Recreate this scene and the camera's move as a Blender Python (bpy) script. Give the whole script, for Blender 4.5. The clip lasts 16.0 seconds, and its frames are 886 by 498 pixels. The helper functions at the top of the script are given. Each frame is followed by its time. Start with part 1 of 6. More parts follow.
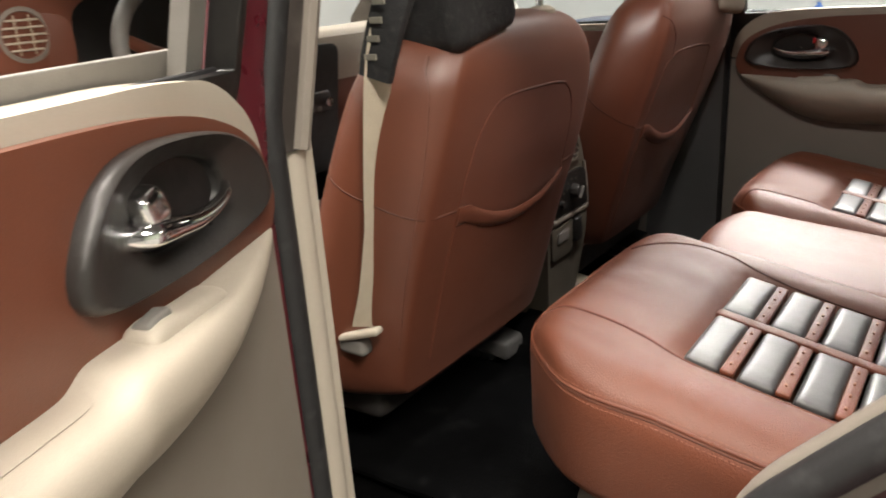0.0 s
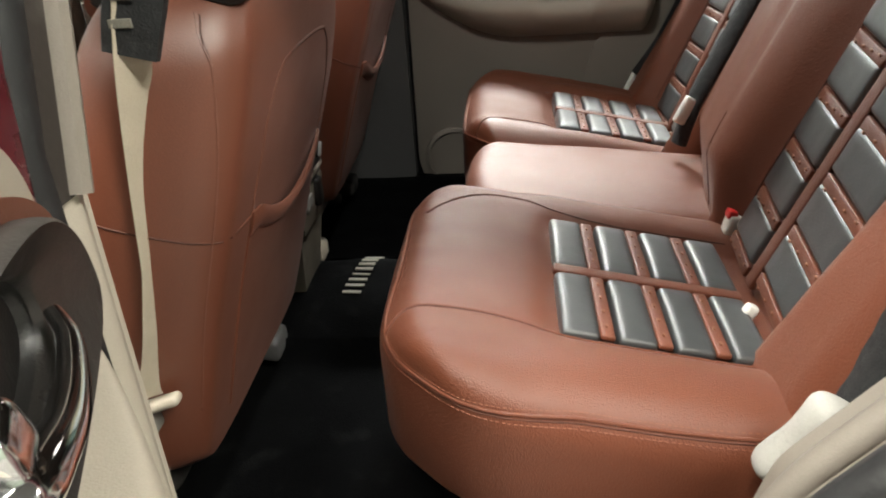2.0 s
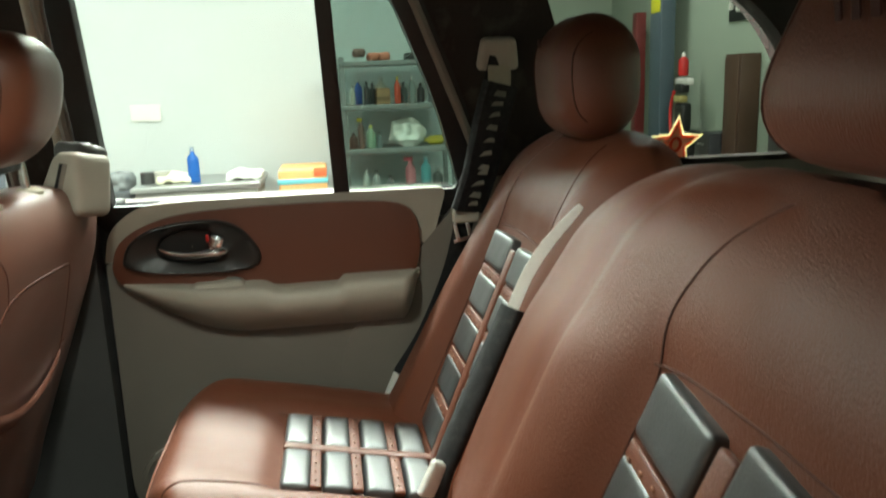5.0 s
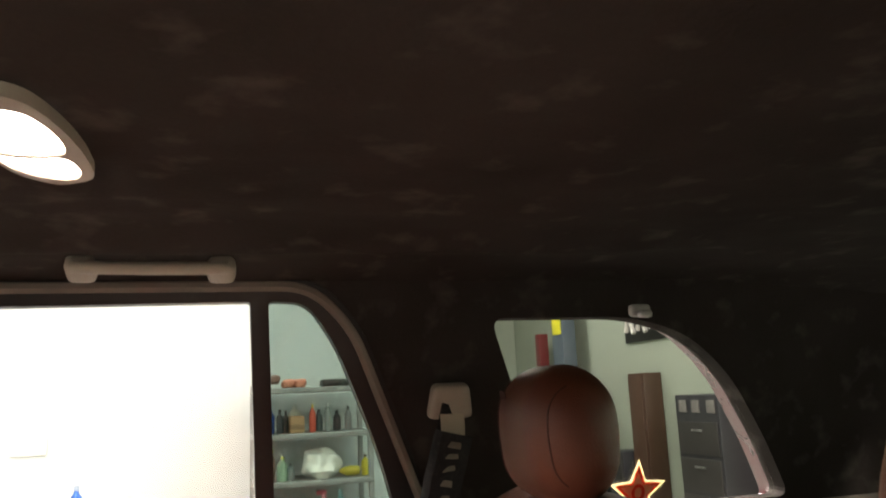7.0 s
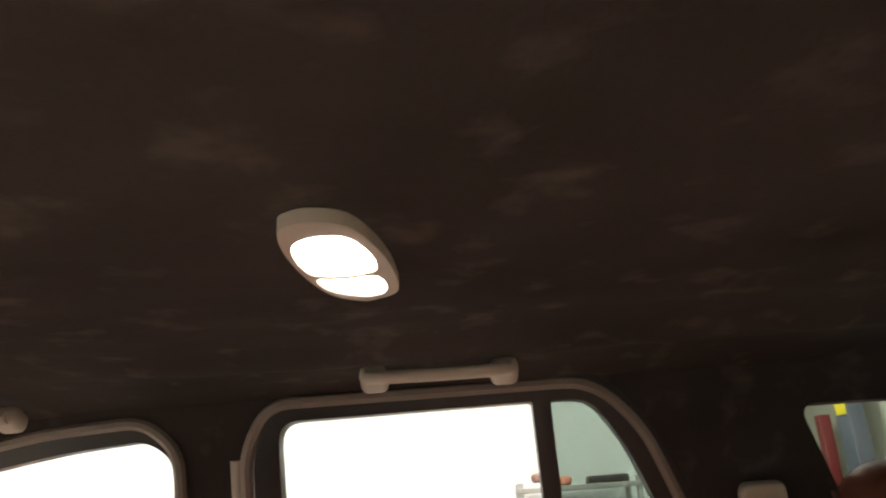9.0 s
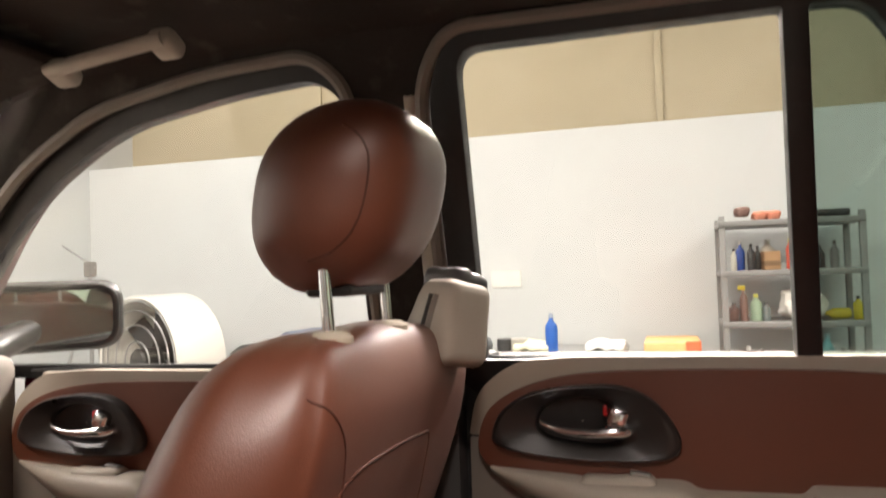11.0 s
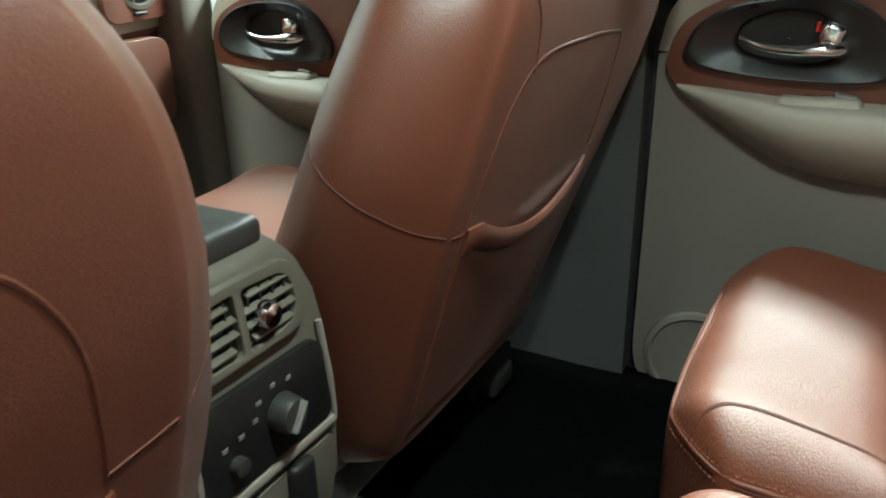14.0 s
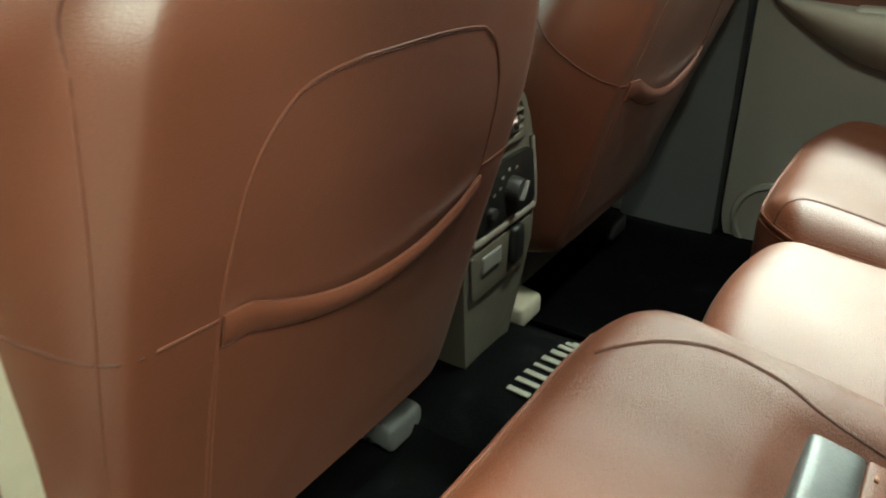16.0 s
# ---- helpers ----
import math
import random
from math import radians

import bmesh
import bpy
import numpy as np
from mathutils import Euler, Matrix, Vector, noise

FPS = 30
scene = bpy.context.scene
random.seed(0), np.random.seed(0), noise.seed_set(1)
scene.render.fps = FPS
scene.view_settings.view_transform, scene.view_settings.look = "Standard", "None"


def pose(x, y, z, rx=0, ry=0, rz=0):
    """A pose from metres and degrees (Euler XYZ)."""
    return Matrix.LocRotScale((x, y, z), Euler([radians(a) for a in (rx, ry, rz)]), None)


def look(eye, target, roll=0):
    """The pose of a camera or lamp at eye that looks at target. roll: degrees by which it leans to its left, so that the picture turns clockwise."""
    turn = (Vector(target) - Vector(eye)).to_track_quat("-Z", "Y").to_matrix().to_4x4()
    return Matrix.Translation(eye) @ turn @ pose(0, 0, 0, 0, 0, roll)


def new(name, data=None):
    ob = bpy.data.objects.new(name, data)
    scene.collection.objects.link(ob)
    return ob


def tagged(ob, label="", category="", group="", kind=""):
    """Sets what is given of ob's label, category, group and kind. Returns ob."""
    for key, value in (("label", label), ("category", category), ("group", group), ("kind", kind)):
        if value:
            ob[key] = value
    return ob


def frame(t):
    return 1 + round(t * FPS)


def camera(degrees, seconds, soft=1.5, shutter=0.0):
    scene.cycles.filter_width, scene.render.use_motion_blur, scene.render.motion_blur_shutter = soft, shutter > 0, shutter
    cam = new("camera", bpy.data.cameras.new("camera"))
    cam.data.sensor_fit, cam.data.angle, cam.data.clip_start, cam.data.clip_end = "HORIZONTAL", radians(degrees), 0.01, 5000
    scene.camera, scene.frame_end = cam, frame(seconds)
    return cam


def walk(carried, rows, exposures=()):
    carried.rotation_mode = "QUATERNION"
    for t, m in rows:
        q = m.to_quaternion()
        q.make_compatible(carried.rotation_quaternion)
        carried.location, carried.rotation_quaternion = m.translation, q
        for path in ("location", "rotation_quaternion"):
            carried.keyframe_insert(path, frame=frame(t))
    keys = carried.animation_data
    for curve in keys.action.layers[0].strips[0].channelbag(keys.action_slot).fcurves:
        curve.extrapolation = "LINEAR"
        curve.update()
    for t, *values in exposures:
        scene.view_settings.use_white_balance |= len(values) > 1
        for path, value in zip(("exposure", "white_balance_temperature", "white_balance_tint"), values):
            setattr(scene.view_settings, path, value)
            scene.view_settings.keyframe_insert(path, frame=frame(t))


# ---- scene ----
cam = camera(60.2, 16.0, soft=1.8, shutter=0.3)
PATH = [
    (0, (-1.396, -0.514, 1.363), (0.125, 0.608, 0.708), -4.0),
    (0.5, (-1.303, -0.363, 1.349), (0.354, 0.502, 0.636), -4.4),
    (1, (-1.273, -0.241, 1.366), (0.463, 0.36, 0.576), -4.4),
    (1.5, (-1.262, -0.198, 1.378), (0.507, 0.171, 0.521), -4.2),
    (2, (-1.265, -0.189, 1.386), (0.506, 0.003, 0.477), -4.0),
    (2.5, (-1.23, -0.217, 1.384), (0.53, -0.15, 0.437), -3.7),
    (3, (-1.122, -0.275, 1.372), (0.635, -0.296, 0.417), -3.1),
    (3.5, (-0.996, -0.333, 1.377), (0.782, -0.414, 0.464), -2.6),
    (4, (-0.906, -0.379, 1.404), (0.915, -0.504, 0.586), -2.9),
    (4.5, (-0.86, -0.397, 1.435), (1.026, -0.584, 0.795), -2.8),
    (5, (-0.816, -0.388, 1.465), (1.117, -0.66, 1.03), -2.1),
    (5.2, (-0.791, -0.374, 1.484), (1.153, -0.687, 1.135), -1.9),
    (7.3, (-0.656, -0.327, 1.537), (1.229, -0.825, 1.981), -2.9),
    (7.5, (-0.651, -0.319, 1.547), (1.234, -0.77, 2.04), -3.0),
    (8, (-0.65, -0.313, 1.56), (1.239, -0.596, 2.155), -3.1),
    (8.2, (-0.652, -0.309, 1.561), (1.237, -0.525, 2.182), -3.4),
    (10.3, (-0.48, -0.236, 1.449), (1.427, 0.243, 1.819), -3.2),
    (10.5, (-0.451, -0.232, 1.429), (1.461, 0.279, 1.716), -2.7),
    (11, (-0.369, -0.226, 1.372), (1.548, 0.34, 1.436), -2.0),
    (11.5, (-0.31, -0.245, 1.316), (1.586, 0.375, 1.172), -2.3),
    (12, (-0.233, -0.23, 1.303), (1.616, 0.442, 0.942), -1.3),
    (12.5, (-0.207, -0.236, 1.286), (1.583, 0.508, 0.791), -1.4),
    (13, (-0.237, -0.225, 1.288), (1.48, 0.598, 0.677), -1.4),
    (13.5, (-0.3, -0.211, 1.291), (1.356, 0.669, 0.597), -1.5),
    (14, (-0.373, -0.198, 1.297), (1.233, 0.706, 0.522), -1.5),
    (14.5, (-0.453, -0.197, 1.304), (1.121, 0.712, 0.469), -1.5),
    (15, (-0.55, -0.202, 1.313), (0.993, 0.714, 0.428), -1.4),
    (15.5, (-0.664, -0.224, 1.319), (0.849, 0.719, 0.411), -1.2),
    (16, (-0.792, -0.266, 1.323), (0.673, 0.738, 0.404), -1.0),
]
EXPOSURES = [(0.0, -0.42, 6600, 12), (1.5, -0.32, 6350, 4), (2.5, -0.25, 6350, 6), (3.5, -0.05, 6550, 5), (4.5, 0.08, 6400, -5), (5.2, 0.12, 6250, -12),
             (7.3, 0.56, 6900, 14), (8.2, 0.68, 6950, 14), (10.3, 0.25, 6900, 16), (11.0, -0.02, 6950, 18), (11.5, -0.3, 6950, 17), (12.0, -0.34, 6800, 15),
             (13.0, 0.42, 5750, -8), (14.0, 0.48, 5550, -17), (14.5, 0.25, 5500, -16), (15.0, 0.1, 5600, -18), (16.0, 0.16, 6150, -19)]
walk(cam, [(t, look(eye, target, roll)) for t, eye, target, roll in PATH], EXPOSURES)

# ---- world and lights ----
world = bpy.data.worlds.new("world")
scene.world = world
world.use_nodes = True
world.node_tree.nodes["Background"].inputs["Color"].default_value = (0.9, 0.95, 1.0, 1)
world.node_tree.nodes["Background"].inputs["Strength"].default_value = 0.03


def area_lamp(m, sx, sy, watts, colour=(1, 0.97, 0.92)):
    data = bpy.data.lights.new("tube_or_fill_light", "AREA")
    data.shape, data.size, data.size_y, data.energy, data.color = "RECTANGLE", sx, sy, watts, colour
    ob = new("tube_or_fill_light", data)
    ob.matrix_world = m
    return ob


DOME_WATTS, DOME_SPREAD, DOME_TILT = 4.6, 130, -6
# two added, unseen lamps shine in through the right windows: x, y, z, tilt, watts
KEY_LAMPS, KEY_SPREAD = [(3.0, -0.5, 3.76, 34, 150), (4.2, 0.6, 3.3, 62, 100)], 112
LAMP_SPOTS = [(-2.1, -2.3), (-1.6, 0.7), (2.6, -2.6), (2.6, 1.6), (0.1, 3.0), (6.5, -3.2), (9.0, -3.4), (0.6, -4.1)]
LAMP_WATTS = [300, 340, 44, 50, 150, 40, 34, 120]
for (lx, ly), watts in zip(LAMP_SPOTS, LAMP_WATTS):
    area_lamp(pose(lx, ly, 3.72), 0.5, 1.6, watts, (1, 0.94, 0.84) if lx < -1 else (1, 0.98, 0.94))

for kx, ky, kz, tilt, watts in KEY_LAMPS:
    key = area_lamp(pose(kx, ky, kz, 0, tilt, 0), 0.5, 1.2, watts, (1.0, 0.97, 0.92))
    key.data.spread = radians(KEY_SPREAD)


# ---- materials ----
def material(name, colour, rough=0.5, metal=0.0, vary=0.12, vary_scale=6.0, bump=0.0, bump_scale=300.0, spec=0.5,
             coat=0.0, coat_rough=0.25, coat_ior=1.5, wave=0.25, grain="noise", stain=0.0, stain_colour=(0.1, 0.1, 0.1), rough_vary=0.08, sheen=0.0, stretch=None):
    m = bpy.data.materials.new(name)
    m.use_nodes = True
    nt = m.node_tree
    n, link = nt.nodes, nt.links.new
    b = n["Principled BSDF"]
    b.inputs["Metallic"].default_value = metal
    b.inputs["Specular IOR Level"].default_value = spec
    b.inputs["Coat Weight"].default_value = coat
    b.inputs["Coat Roughness"].default_value = coat_rough
    b.inputs["Coat IOR"].default_value = coat_ior
    b.inputs["Sheen Weight"].default_value = sheen
    tc = n.new("ShaderNodeTexCoord")
    big = n.new("ShaderNodeTexNoise")
    big.inputs["Scale"].default_value, big.inputs["Detail"].default_value = vary_scale, 5
    link(tc.outputs["Object"], big.inputs["Vector"])
    mix = n.new("ShaderNodeMix")
    mix.data_type = "RGBA"
    mix.inputs[6].default_value = (*[c * (1 - vary) for c in colour], 1)
    mix.inputs[7].default_value = (*[min(1, c * (1 + vary)) for c in colour], 1)
    link(big.outputs["Fac"], mix.inputs[0])
    out = mix.outputs[2]
    fine = n.new("ShaderNodeTexVoronoi" if grain == "cells" else "ShaderNodeTexNoise")
    fine.inputs["Scale"].default_value = bump_scale
    if grain != "cells":
        fine.inputs["Detail"].default_value = 4
    if stretch:
        longer = n.new("ShaderNodeMapping")
        longer.inputs["Scale"].default_value = stretch
        link(tc.outputs["Object"], longer.inputs["Vector"])
        link(longer.outputs["Vector"], fine.inputs["Vector"])
    else:
        link(tc.outputs["Object"], fine.inputs["Vector"])
    fine_out = fine.outputs["Distance"] if grain == "cells" else fine.outputs["Fac"]
    tint = n.new("ShaderNodeMix")
    tint.data_type, tint.blend_type = "RGBA", "MULTIPLY"
    tint.inputs[0].default_value = 0.18
    link(out, tint.inputs[6])
    ramp0 = n.new("ShaderNodeMapRange")
    ramp0.inputs["From Min"].default_value, ramp0.inputs["From Max"].default_value = 0.2, 0.8
    ramp0.inputs["To Min"].default_value, ramp0.inputs["To Max"].default_value = 0.55, 1.15
    link(fine_out, ramp0.inputs["Value"])
    link(ramp0.outputs["Result"], tint.inputs[7])
    out = tint.outputs[2]
    if stain:
        dirt = n.new("ShaderNodeTexNoise")
        dirt.inputs["Scale"].default_value, dirt.inputs["Detail"].default_value = vary_scale * 4.3, 8
        link(tc.outputs["Object"], dirt.inputs["Vector"])
        ramp = n.new("ShaderNodeMapRange")
        ramp.inputs["From Min"].default_value, ramp.inputs["From Max"].default_value = 0.56, 0.74
        ramp.inputs["To Max"].default_value = stain
        link(dirt.outputs["Fac"], ramp.inputs["Value"])
        mix2 = n.new("ShaderNodeMix")
        mix2.data_type = "RGBA"
        mix2.inputs[7].default_value = (*stain_colour, 1)
        link(ramp.outputs["Result"], mix2.inputs[0])
        link(out, mix2.inputs[6])
        out = mix2.outputs[2]
    link(out, b.inputs["Base Color"])
    rr = n.new("ShaderNodeMapRange")
    rr.inputs["From Min"].default_value, rr.inputs["From Max"].default_value = 0.3, 0.7
    rr.inputs["To Min"].default_value, rr.inputs["To Max"].default_value = max(0.02, rough - rough_vary), min(1, rough + rough_vary)
    mid = n.new("ShaderNodeTexNoise")
    mid.inputs["Scale"].default_value, mid.inputs["Detail"].default_value = vary_scale * 3.1, 6
    link(tc.outputs["Object"], mid.inputs["Vector"])
    link(mid.outputs["Fac"], rr.inputs["Value"])
    link(rr.outputs["Result"], b.inputs["Roughness"])
    if bump:
        bp = n.new("ShaderNodeBump")
        bp.inputs["Strength"].default_value, bp.inputs["Distance"].default_value = bump, 0.0012
        link(fine_out, bp.inputs["Height"])
        ripple = n.new("ShaderNodeBump")
        ripple.inputs["Strength"].default_value, ripple.inputs["Distance"].default_value = wave, 0.006
        link(mid.outputs["Fac"], ripple.inputs["Height"])
        link(ripple.outputs["Normal"], bp.inputs["Normal"])
        link(bp.outputs["Normal"], b.inputs["Normal"])
        if coat:
            link(bp.outputs["Normal"], b.inputs["Coat Normal"])
    return m


def glass_material(name, tint, rough=0.0):
    m = bpy.data.materials.new(name)
    m.use_nodes = True
    n, link = m.node_tree.nodes, m.node_tree.links.new
    clear, gloss, mix = n.new("ShaderNodeBsdfTransparent"), n.new("ShaderNodeBsdfGlossy"), n.new("ShaderNodeMixShader")
    fres = n.new("ShaderNodeLayerWeight")
    fres.inputs["Blend"].default_value = 0.5
    power, scale = n.new("ShaderNodeMath"), n.new("ShaderNodeMath")
    power.operation, scale.operation = "POWER", "MULTIPLY_ADD"
    power.inputs[1].default_value = 4.0
    scale.inputs[1].default_value, scale.inputs[2].default_value = 0.6, 0.03
    link(fres.outputs["Facing"], power.inputs[0])
    link(power.outputs[0], scale.inputs[0])
    clear.inputs["Color"].default_value = (*tint, 1)
    gloss.inputs["Roughness"].default_value = rough
    link(scale.outputs[0], mix.inputs["Fac"])
    link(clear.outputs["BSDF"], mix.inputs[1])
    link(gloss.outputs["BSDF"], mix.inputs[2])
    link(mix.outputs["Shader"], n["Material Output"].inputs["Surface"])
    return m


def glow_material(name, colour, strength):
    m = bpy.data.materials.new(name)
    m.use_nodes = True
    b = m.node_tree.nodes["Principled BSDF"]
    b.inputs["Base Color"].default_value = (*colour, 1)
    b.inputs["Emission Color"].default_value = (*colour, 1)
    b.inputs["Emission Strength"].default_value = strength
    return m


LEATHER = material("brown_leather", (0.140, 0.0382, 0.0165), 0.5, vary=0.16, vary_scale=5, bump=0.13, wave=0.015, bump_scale=640, grain="cells",
                   rough_vary=0.05, spec=0.3, coat=0.85, coat_rough=0.48, coat_ior=1.62, sheen=0.02, stain=0.1, stain_colour=(0.13, 0.04, 0.022))
PEBBLED = material("pebbled_brown_leather", (0.140, 0.0382, 0.0165), 0.5, vary=0.16, vary_scale=5, bump=0.75, wave=0.02, bump_scale=760, stretch=(0.78, 0.74, 0.36),
                   rough_vary=0.05, spec=0.3, coat=0.62, coat_rough=0.45, coat_ior=1.5, sheen=0.02, stain=0.1, stain_colour=(0.13, 0.04, 0.022))
SEAM = material("brown_thread", (0.075, 0.022, 0.012), 0.7, vary=0.2, vary_scale=60, bump=0.3, bump_scale=900)
STUD = material("bronze_stud", (0.3, 0.15, 0.1), 0.35, metal=0.5, vary=0.2, vary_scale=60)
STITCH = material("orange_thread", (0.21, 0.07, 0.035), 0.6, vary=0.2, vary_scale=60)
PUFF = material("black_leather", (0.014, 0.017, 0.019), 0.5, vary=0.3, vary_scale=14, bump=0.12, bump_scale=360, grain="cells",
                rough_vary=0.06, spec=0.5, coat=1.0, coat_rough=0.5, coat_ior=1.8, wave=0.08, stain=0.12, stain_colour=(0.07, 0.07, 0.07))
CREAM = material("cream_plastic", (0.46, 0.412, 0.34), 0.5, vary=0.06, vary_scale=4, bump=0.3, bump_scale=700, stain=0.08, stain_colour=(0.4, 0.34, 0.25))
TAUPE = material("taupe_plastic", (0.235, 0.205, 0.175), 0.58, vary=0.08, vary_scale=4, bump=0.4, bump_scale=650, stain=0.1, stain_colour=(0.2, 0.17, 0.14))
GREYPL = material("grey_plastic", (0.2, 0.19, 0.175), 0.55, vary=0.1, vary_scale=8, bump=0.3, bump_scale=600, stain=0.2, stain_colour=(0.1, 0.095, 0.09))
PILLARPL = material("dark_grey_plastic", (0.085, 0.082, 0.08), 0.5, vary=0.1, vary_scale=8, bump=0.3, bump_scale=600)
CONSOLE = material("olive_taupe_plastic", (0.125, 0.110, 0.086), 0.5, vary=0.1, vary_scale=8, bump=0.3, bump_scale=650)
HANDLEPL = material("grey_brown_plastic", (0.03, 0.027, 0.025), 0.34, vary=0.1, vary_scale=9, bump=0.25, bump_scale=700)
BLACKPL = material("black_plastic", (0.013, 0.0125, 0.012), 0.38, vary=0.2, vary_scale=10, bump=0.25, bump_scale=700, stain=0.15, stain_colour=(0.06, 0.055, 0.05))
DARKPL = material("charcoal_plastic", (0.036, 0.033, 0.031), 0.42, vary=0.15, vary_scale=10, bump=0.2, bump_scale=700)
RUBBER = material("black_rubber", (0.018, 0.018, 0.019), 0.6, vary=0.25, vary_scale=9, bump=0.2, bump_scale=300, stain=0.25, stain_colour=(0.1, 0.1, 0.1))
SUEDE = material("black_suede", (0.048, 0.041, 0.037), 0.95, vary=0.6, vary_scale=3.5, bump=0.5, bump_scale=160, spec=0.05,
                 stain=0.85, stain_colour=(0.10, 0.088, 0.08))
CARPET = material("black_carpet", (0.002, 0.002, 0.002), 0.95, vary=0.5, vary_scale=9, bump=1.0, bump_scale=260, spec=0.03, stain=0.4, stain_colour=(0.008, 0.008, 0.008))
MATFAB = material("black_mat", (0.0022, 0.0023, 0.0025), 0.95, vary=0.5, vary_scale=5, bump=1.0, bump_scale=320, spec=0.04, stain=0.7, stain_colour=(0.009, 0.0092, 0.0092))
WEB = material("beige_webbing", (0.5, 0.44, 0.34), 0.75, vary=0.12, vary_scale=30, bump=0.6, bump_scale=800)
BLACKWEB = material("black_webbing", (0.014, 0.014, 0.015), 0.8, vary=0.3, vary_scale=24, bump=0.8, bump_scale=500, stain=0.35, stain_colour=(0.07, 0.07, 0.066))
CHROME = material("chrome", (0.85, 0.85, 0.86), 0.12, metal=1.0, vary=0.05, vary_scale=40, rough_vary=0.05)
STEEL = material("brushed_steel", (0.5, 0.5, 0.5), 0.35, metal=1.0, vary=0.1, vary_scale=20)
PAINT = material("maroon_paint", (0.085, 0.006, 0.013), 0.3, vary=0.12, vary_scale=8, coat=0.8)
RED = material("red_plastic", (0.55, 0.02, 0.02), 0.35, vary=0.1, vary_scale=20)
WHITEPL = material("white_plastic", (0.75, 0.73, 0.68), 0.45, vary=0.06, vary_scale=20)
ANCHOR = material("pale_grey_plastic", (0.42, 0.41, 0.38), 0.55, vary=0.12, vary_scale=25, bump=0.3, bump_scale=500, stain=0.3, stain_colour=(0.2, 0.19, 0.17))
BARS = material("pale_embroidery", (0.2, 0.19, 0.155), 0.8, vary=0.2, vary_scale=90, bump=0.5, bump_scale=900)
DARKBARS = material("dark_embroidery", (0.05, 0.016, 0.012), 0.8, vary=0.2, vary_scale=90)
WINDOW = glass_material("clear_glass", (0.93, 0.95, 0.94))
TINTED = glass_material("green_tinted_glass", (0.5, 0.58, 0.55))
MIRROR = material("mirror", (0.9, 0.9, 0.9), 0.02, metal=1.0, vary=0.0, rough_vary=0.0)
WHITEWALL = material("white_painted_wall", (0.61, 0.635, 0.64), 0.6, vary=0.04, vary_scale=1.2, bump=0.15, bump_scale=90, stain=0.06, stain_colour=(0.5, 0.5, 0.48))
GREYWALL = material("dim_unseen_wall", (0.16, 0.16, 0.155), 0.75, vary=0.1, vary_scale=1.0, bump=0.15, bump_scale=90, stain=0.1, stain_colour=(0.1, 0.1, 0.1))
TANWALL = material("tan_wall_panel", (0.5, 0.43, 0.3), 0.6, vary=0.07, vary_scale=1.0, bump=0.15, bump_scale=90, stain=0.1, stain_colour=(0.35, 0.3, 0.2))
GREENWALL = material("grey_green_wall", (0.38, 0.43, 0.35), 0.65, vary=0.07, vary_scale=1.0, bump=0.15, bump_scale=90, stain=0.1, stain_colour=(0.25, 0.26, 0.22))
CONCRETE = material("concrete", (0.3, 0.29, 0.27), 0.6, vary=0.2, vary_scale=1.5, bump=0.4, bump_scale=60, stain=0.35, stain_colour=(0.12, 0.115, 0.11))


def sticker_material(name, colour):
    m = bpy.data.materials.new(name)
    m.use_nodes = True
    n, link = m.node_tree.nodes, m.node_tree.links.new
    front, through_it, both = n.new("ShaderNodeBsdfDiffuse"), n.new("ShaderNodeBsdfTranslucent"), n.new("ShaderNodeMixShader")
    for s in (front, through_it):
        s.inputs["Color"].default_value = (*colour, 1)
    both.inputs["Fac"].default_value = 0.6
    link(front.outputs["BSDF"], both.inputs[1])
    link(through_it.outputs["BSDF"], both.inputs[2])
    link(both.outputs["Shader"], n["Material Output"].inputs["Surface"])
    return m


STICKER_RED, STICKER_PALE = sticker_material("red_vinyl", (0.72, 0.17, 0.10)), sticker_material("cream_vinyl", (0.85, 0.78, 0.55))
LAMPGLOW = glow_material("lamp_lens", (1.0, 0.93, 0.82), 14.0)
DOMEGLOW = glow_material("dome_lens", (1.0, 0.9, 0.8), 9.0)


def paint(name, colour, rough=0.45, metal=0.0):
    return material(name, colour, rough, metal=metal, vary=0.1, vary_scale=12, stain=0.1, stain_colour=[c * 0.5 for c in colour])


# ---- building helpers ----
from mathutils.bvhtree import BVHTree

WORLD_OF = {}


def part(name, bm, mat, parent=None, label="", smooth=True, local=False):
    """Links a bmesh as one mesh object, under a thing or a part."""
    me = bpy.data.meshes.new(name)
    if parent is not None and not local:
        bm.transform(WORLD_OF[parent].inverted())
    bm.to_mesh(me)
    bm.free()
    for p in me.polygons:
        p.use_smooth = smooth
    if smooth:
        me.set_sharp_from_angle(angle=radians(38))
    me.materials.append(mat)
    ob = new(name, me)
    if parent is not None:
        ob.parent = parent
        WORLD_OF[ob] = WORLD_OF[parent]
    else:
        WORLD_OF[ob] = Matrix.Identity(4)
    if label:
        ob["label"] = label
    return ob


def shared(name, me, parent, m, label=""):
    """One more object on a mesh, under a thing, at the world pose m."""
    ob = new(name, me)
    ob.parent = parent
    ob.matrix_basis = WORLD_OF[parent].inverted() @ m
    WORLD_OF[ob] = m
    if label:
        ob["label"] = label
    return ob


def bake(name, bm, mat, smooth=True):
    me = bpy.data.meshes.new(name)
    bm.to_mesh(me)
    bm.free()
    for p in me.polygons:
        p.use_smooth = smooth
    if smooth:
        me.set_sharp_from_angle(angle=radians(40))
    me.materials.append(mat)
    return me


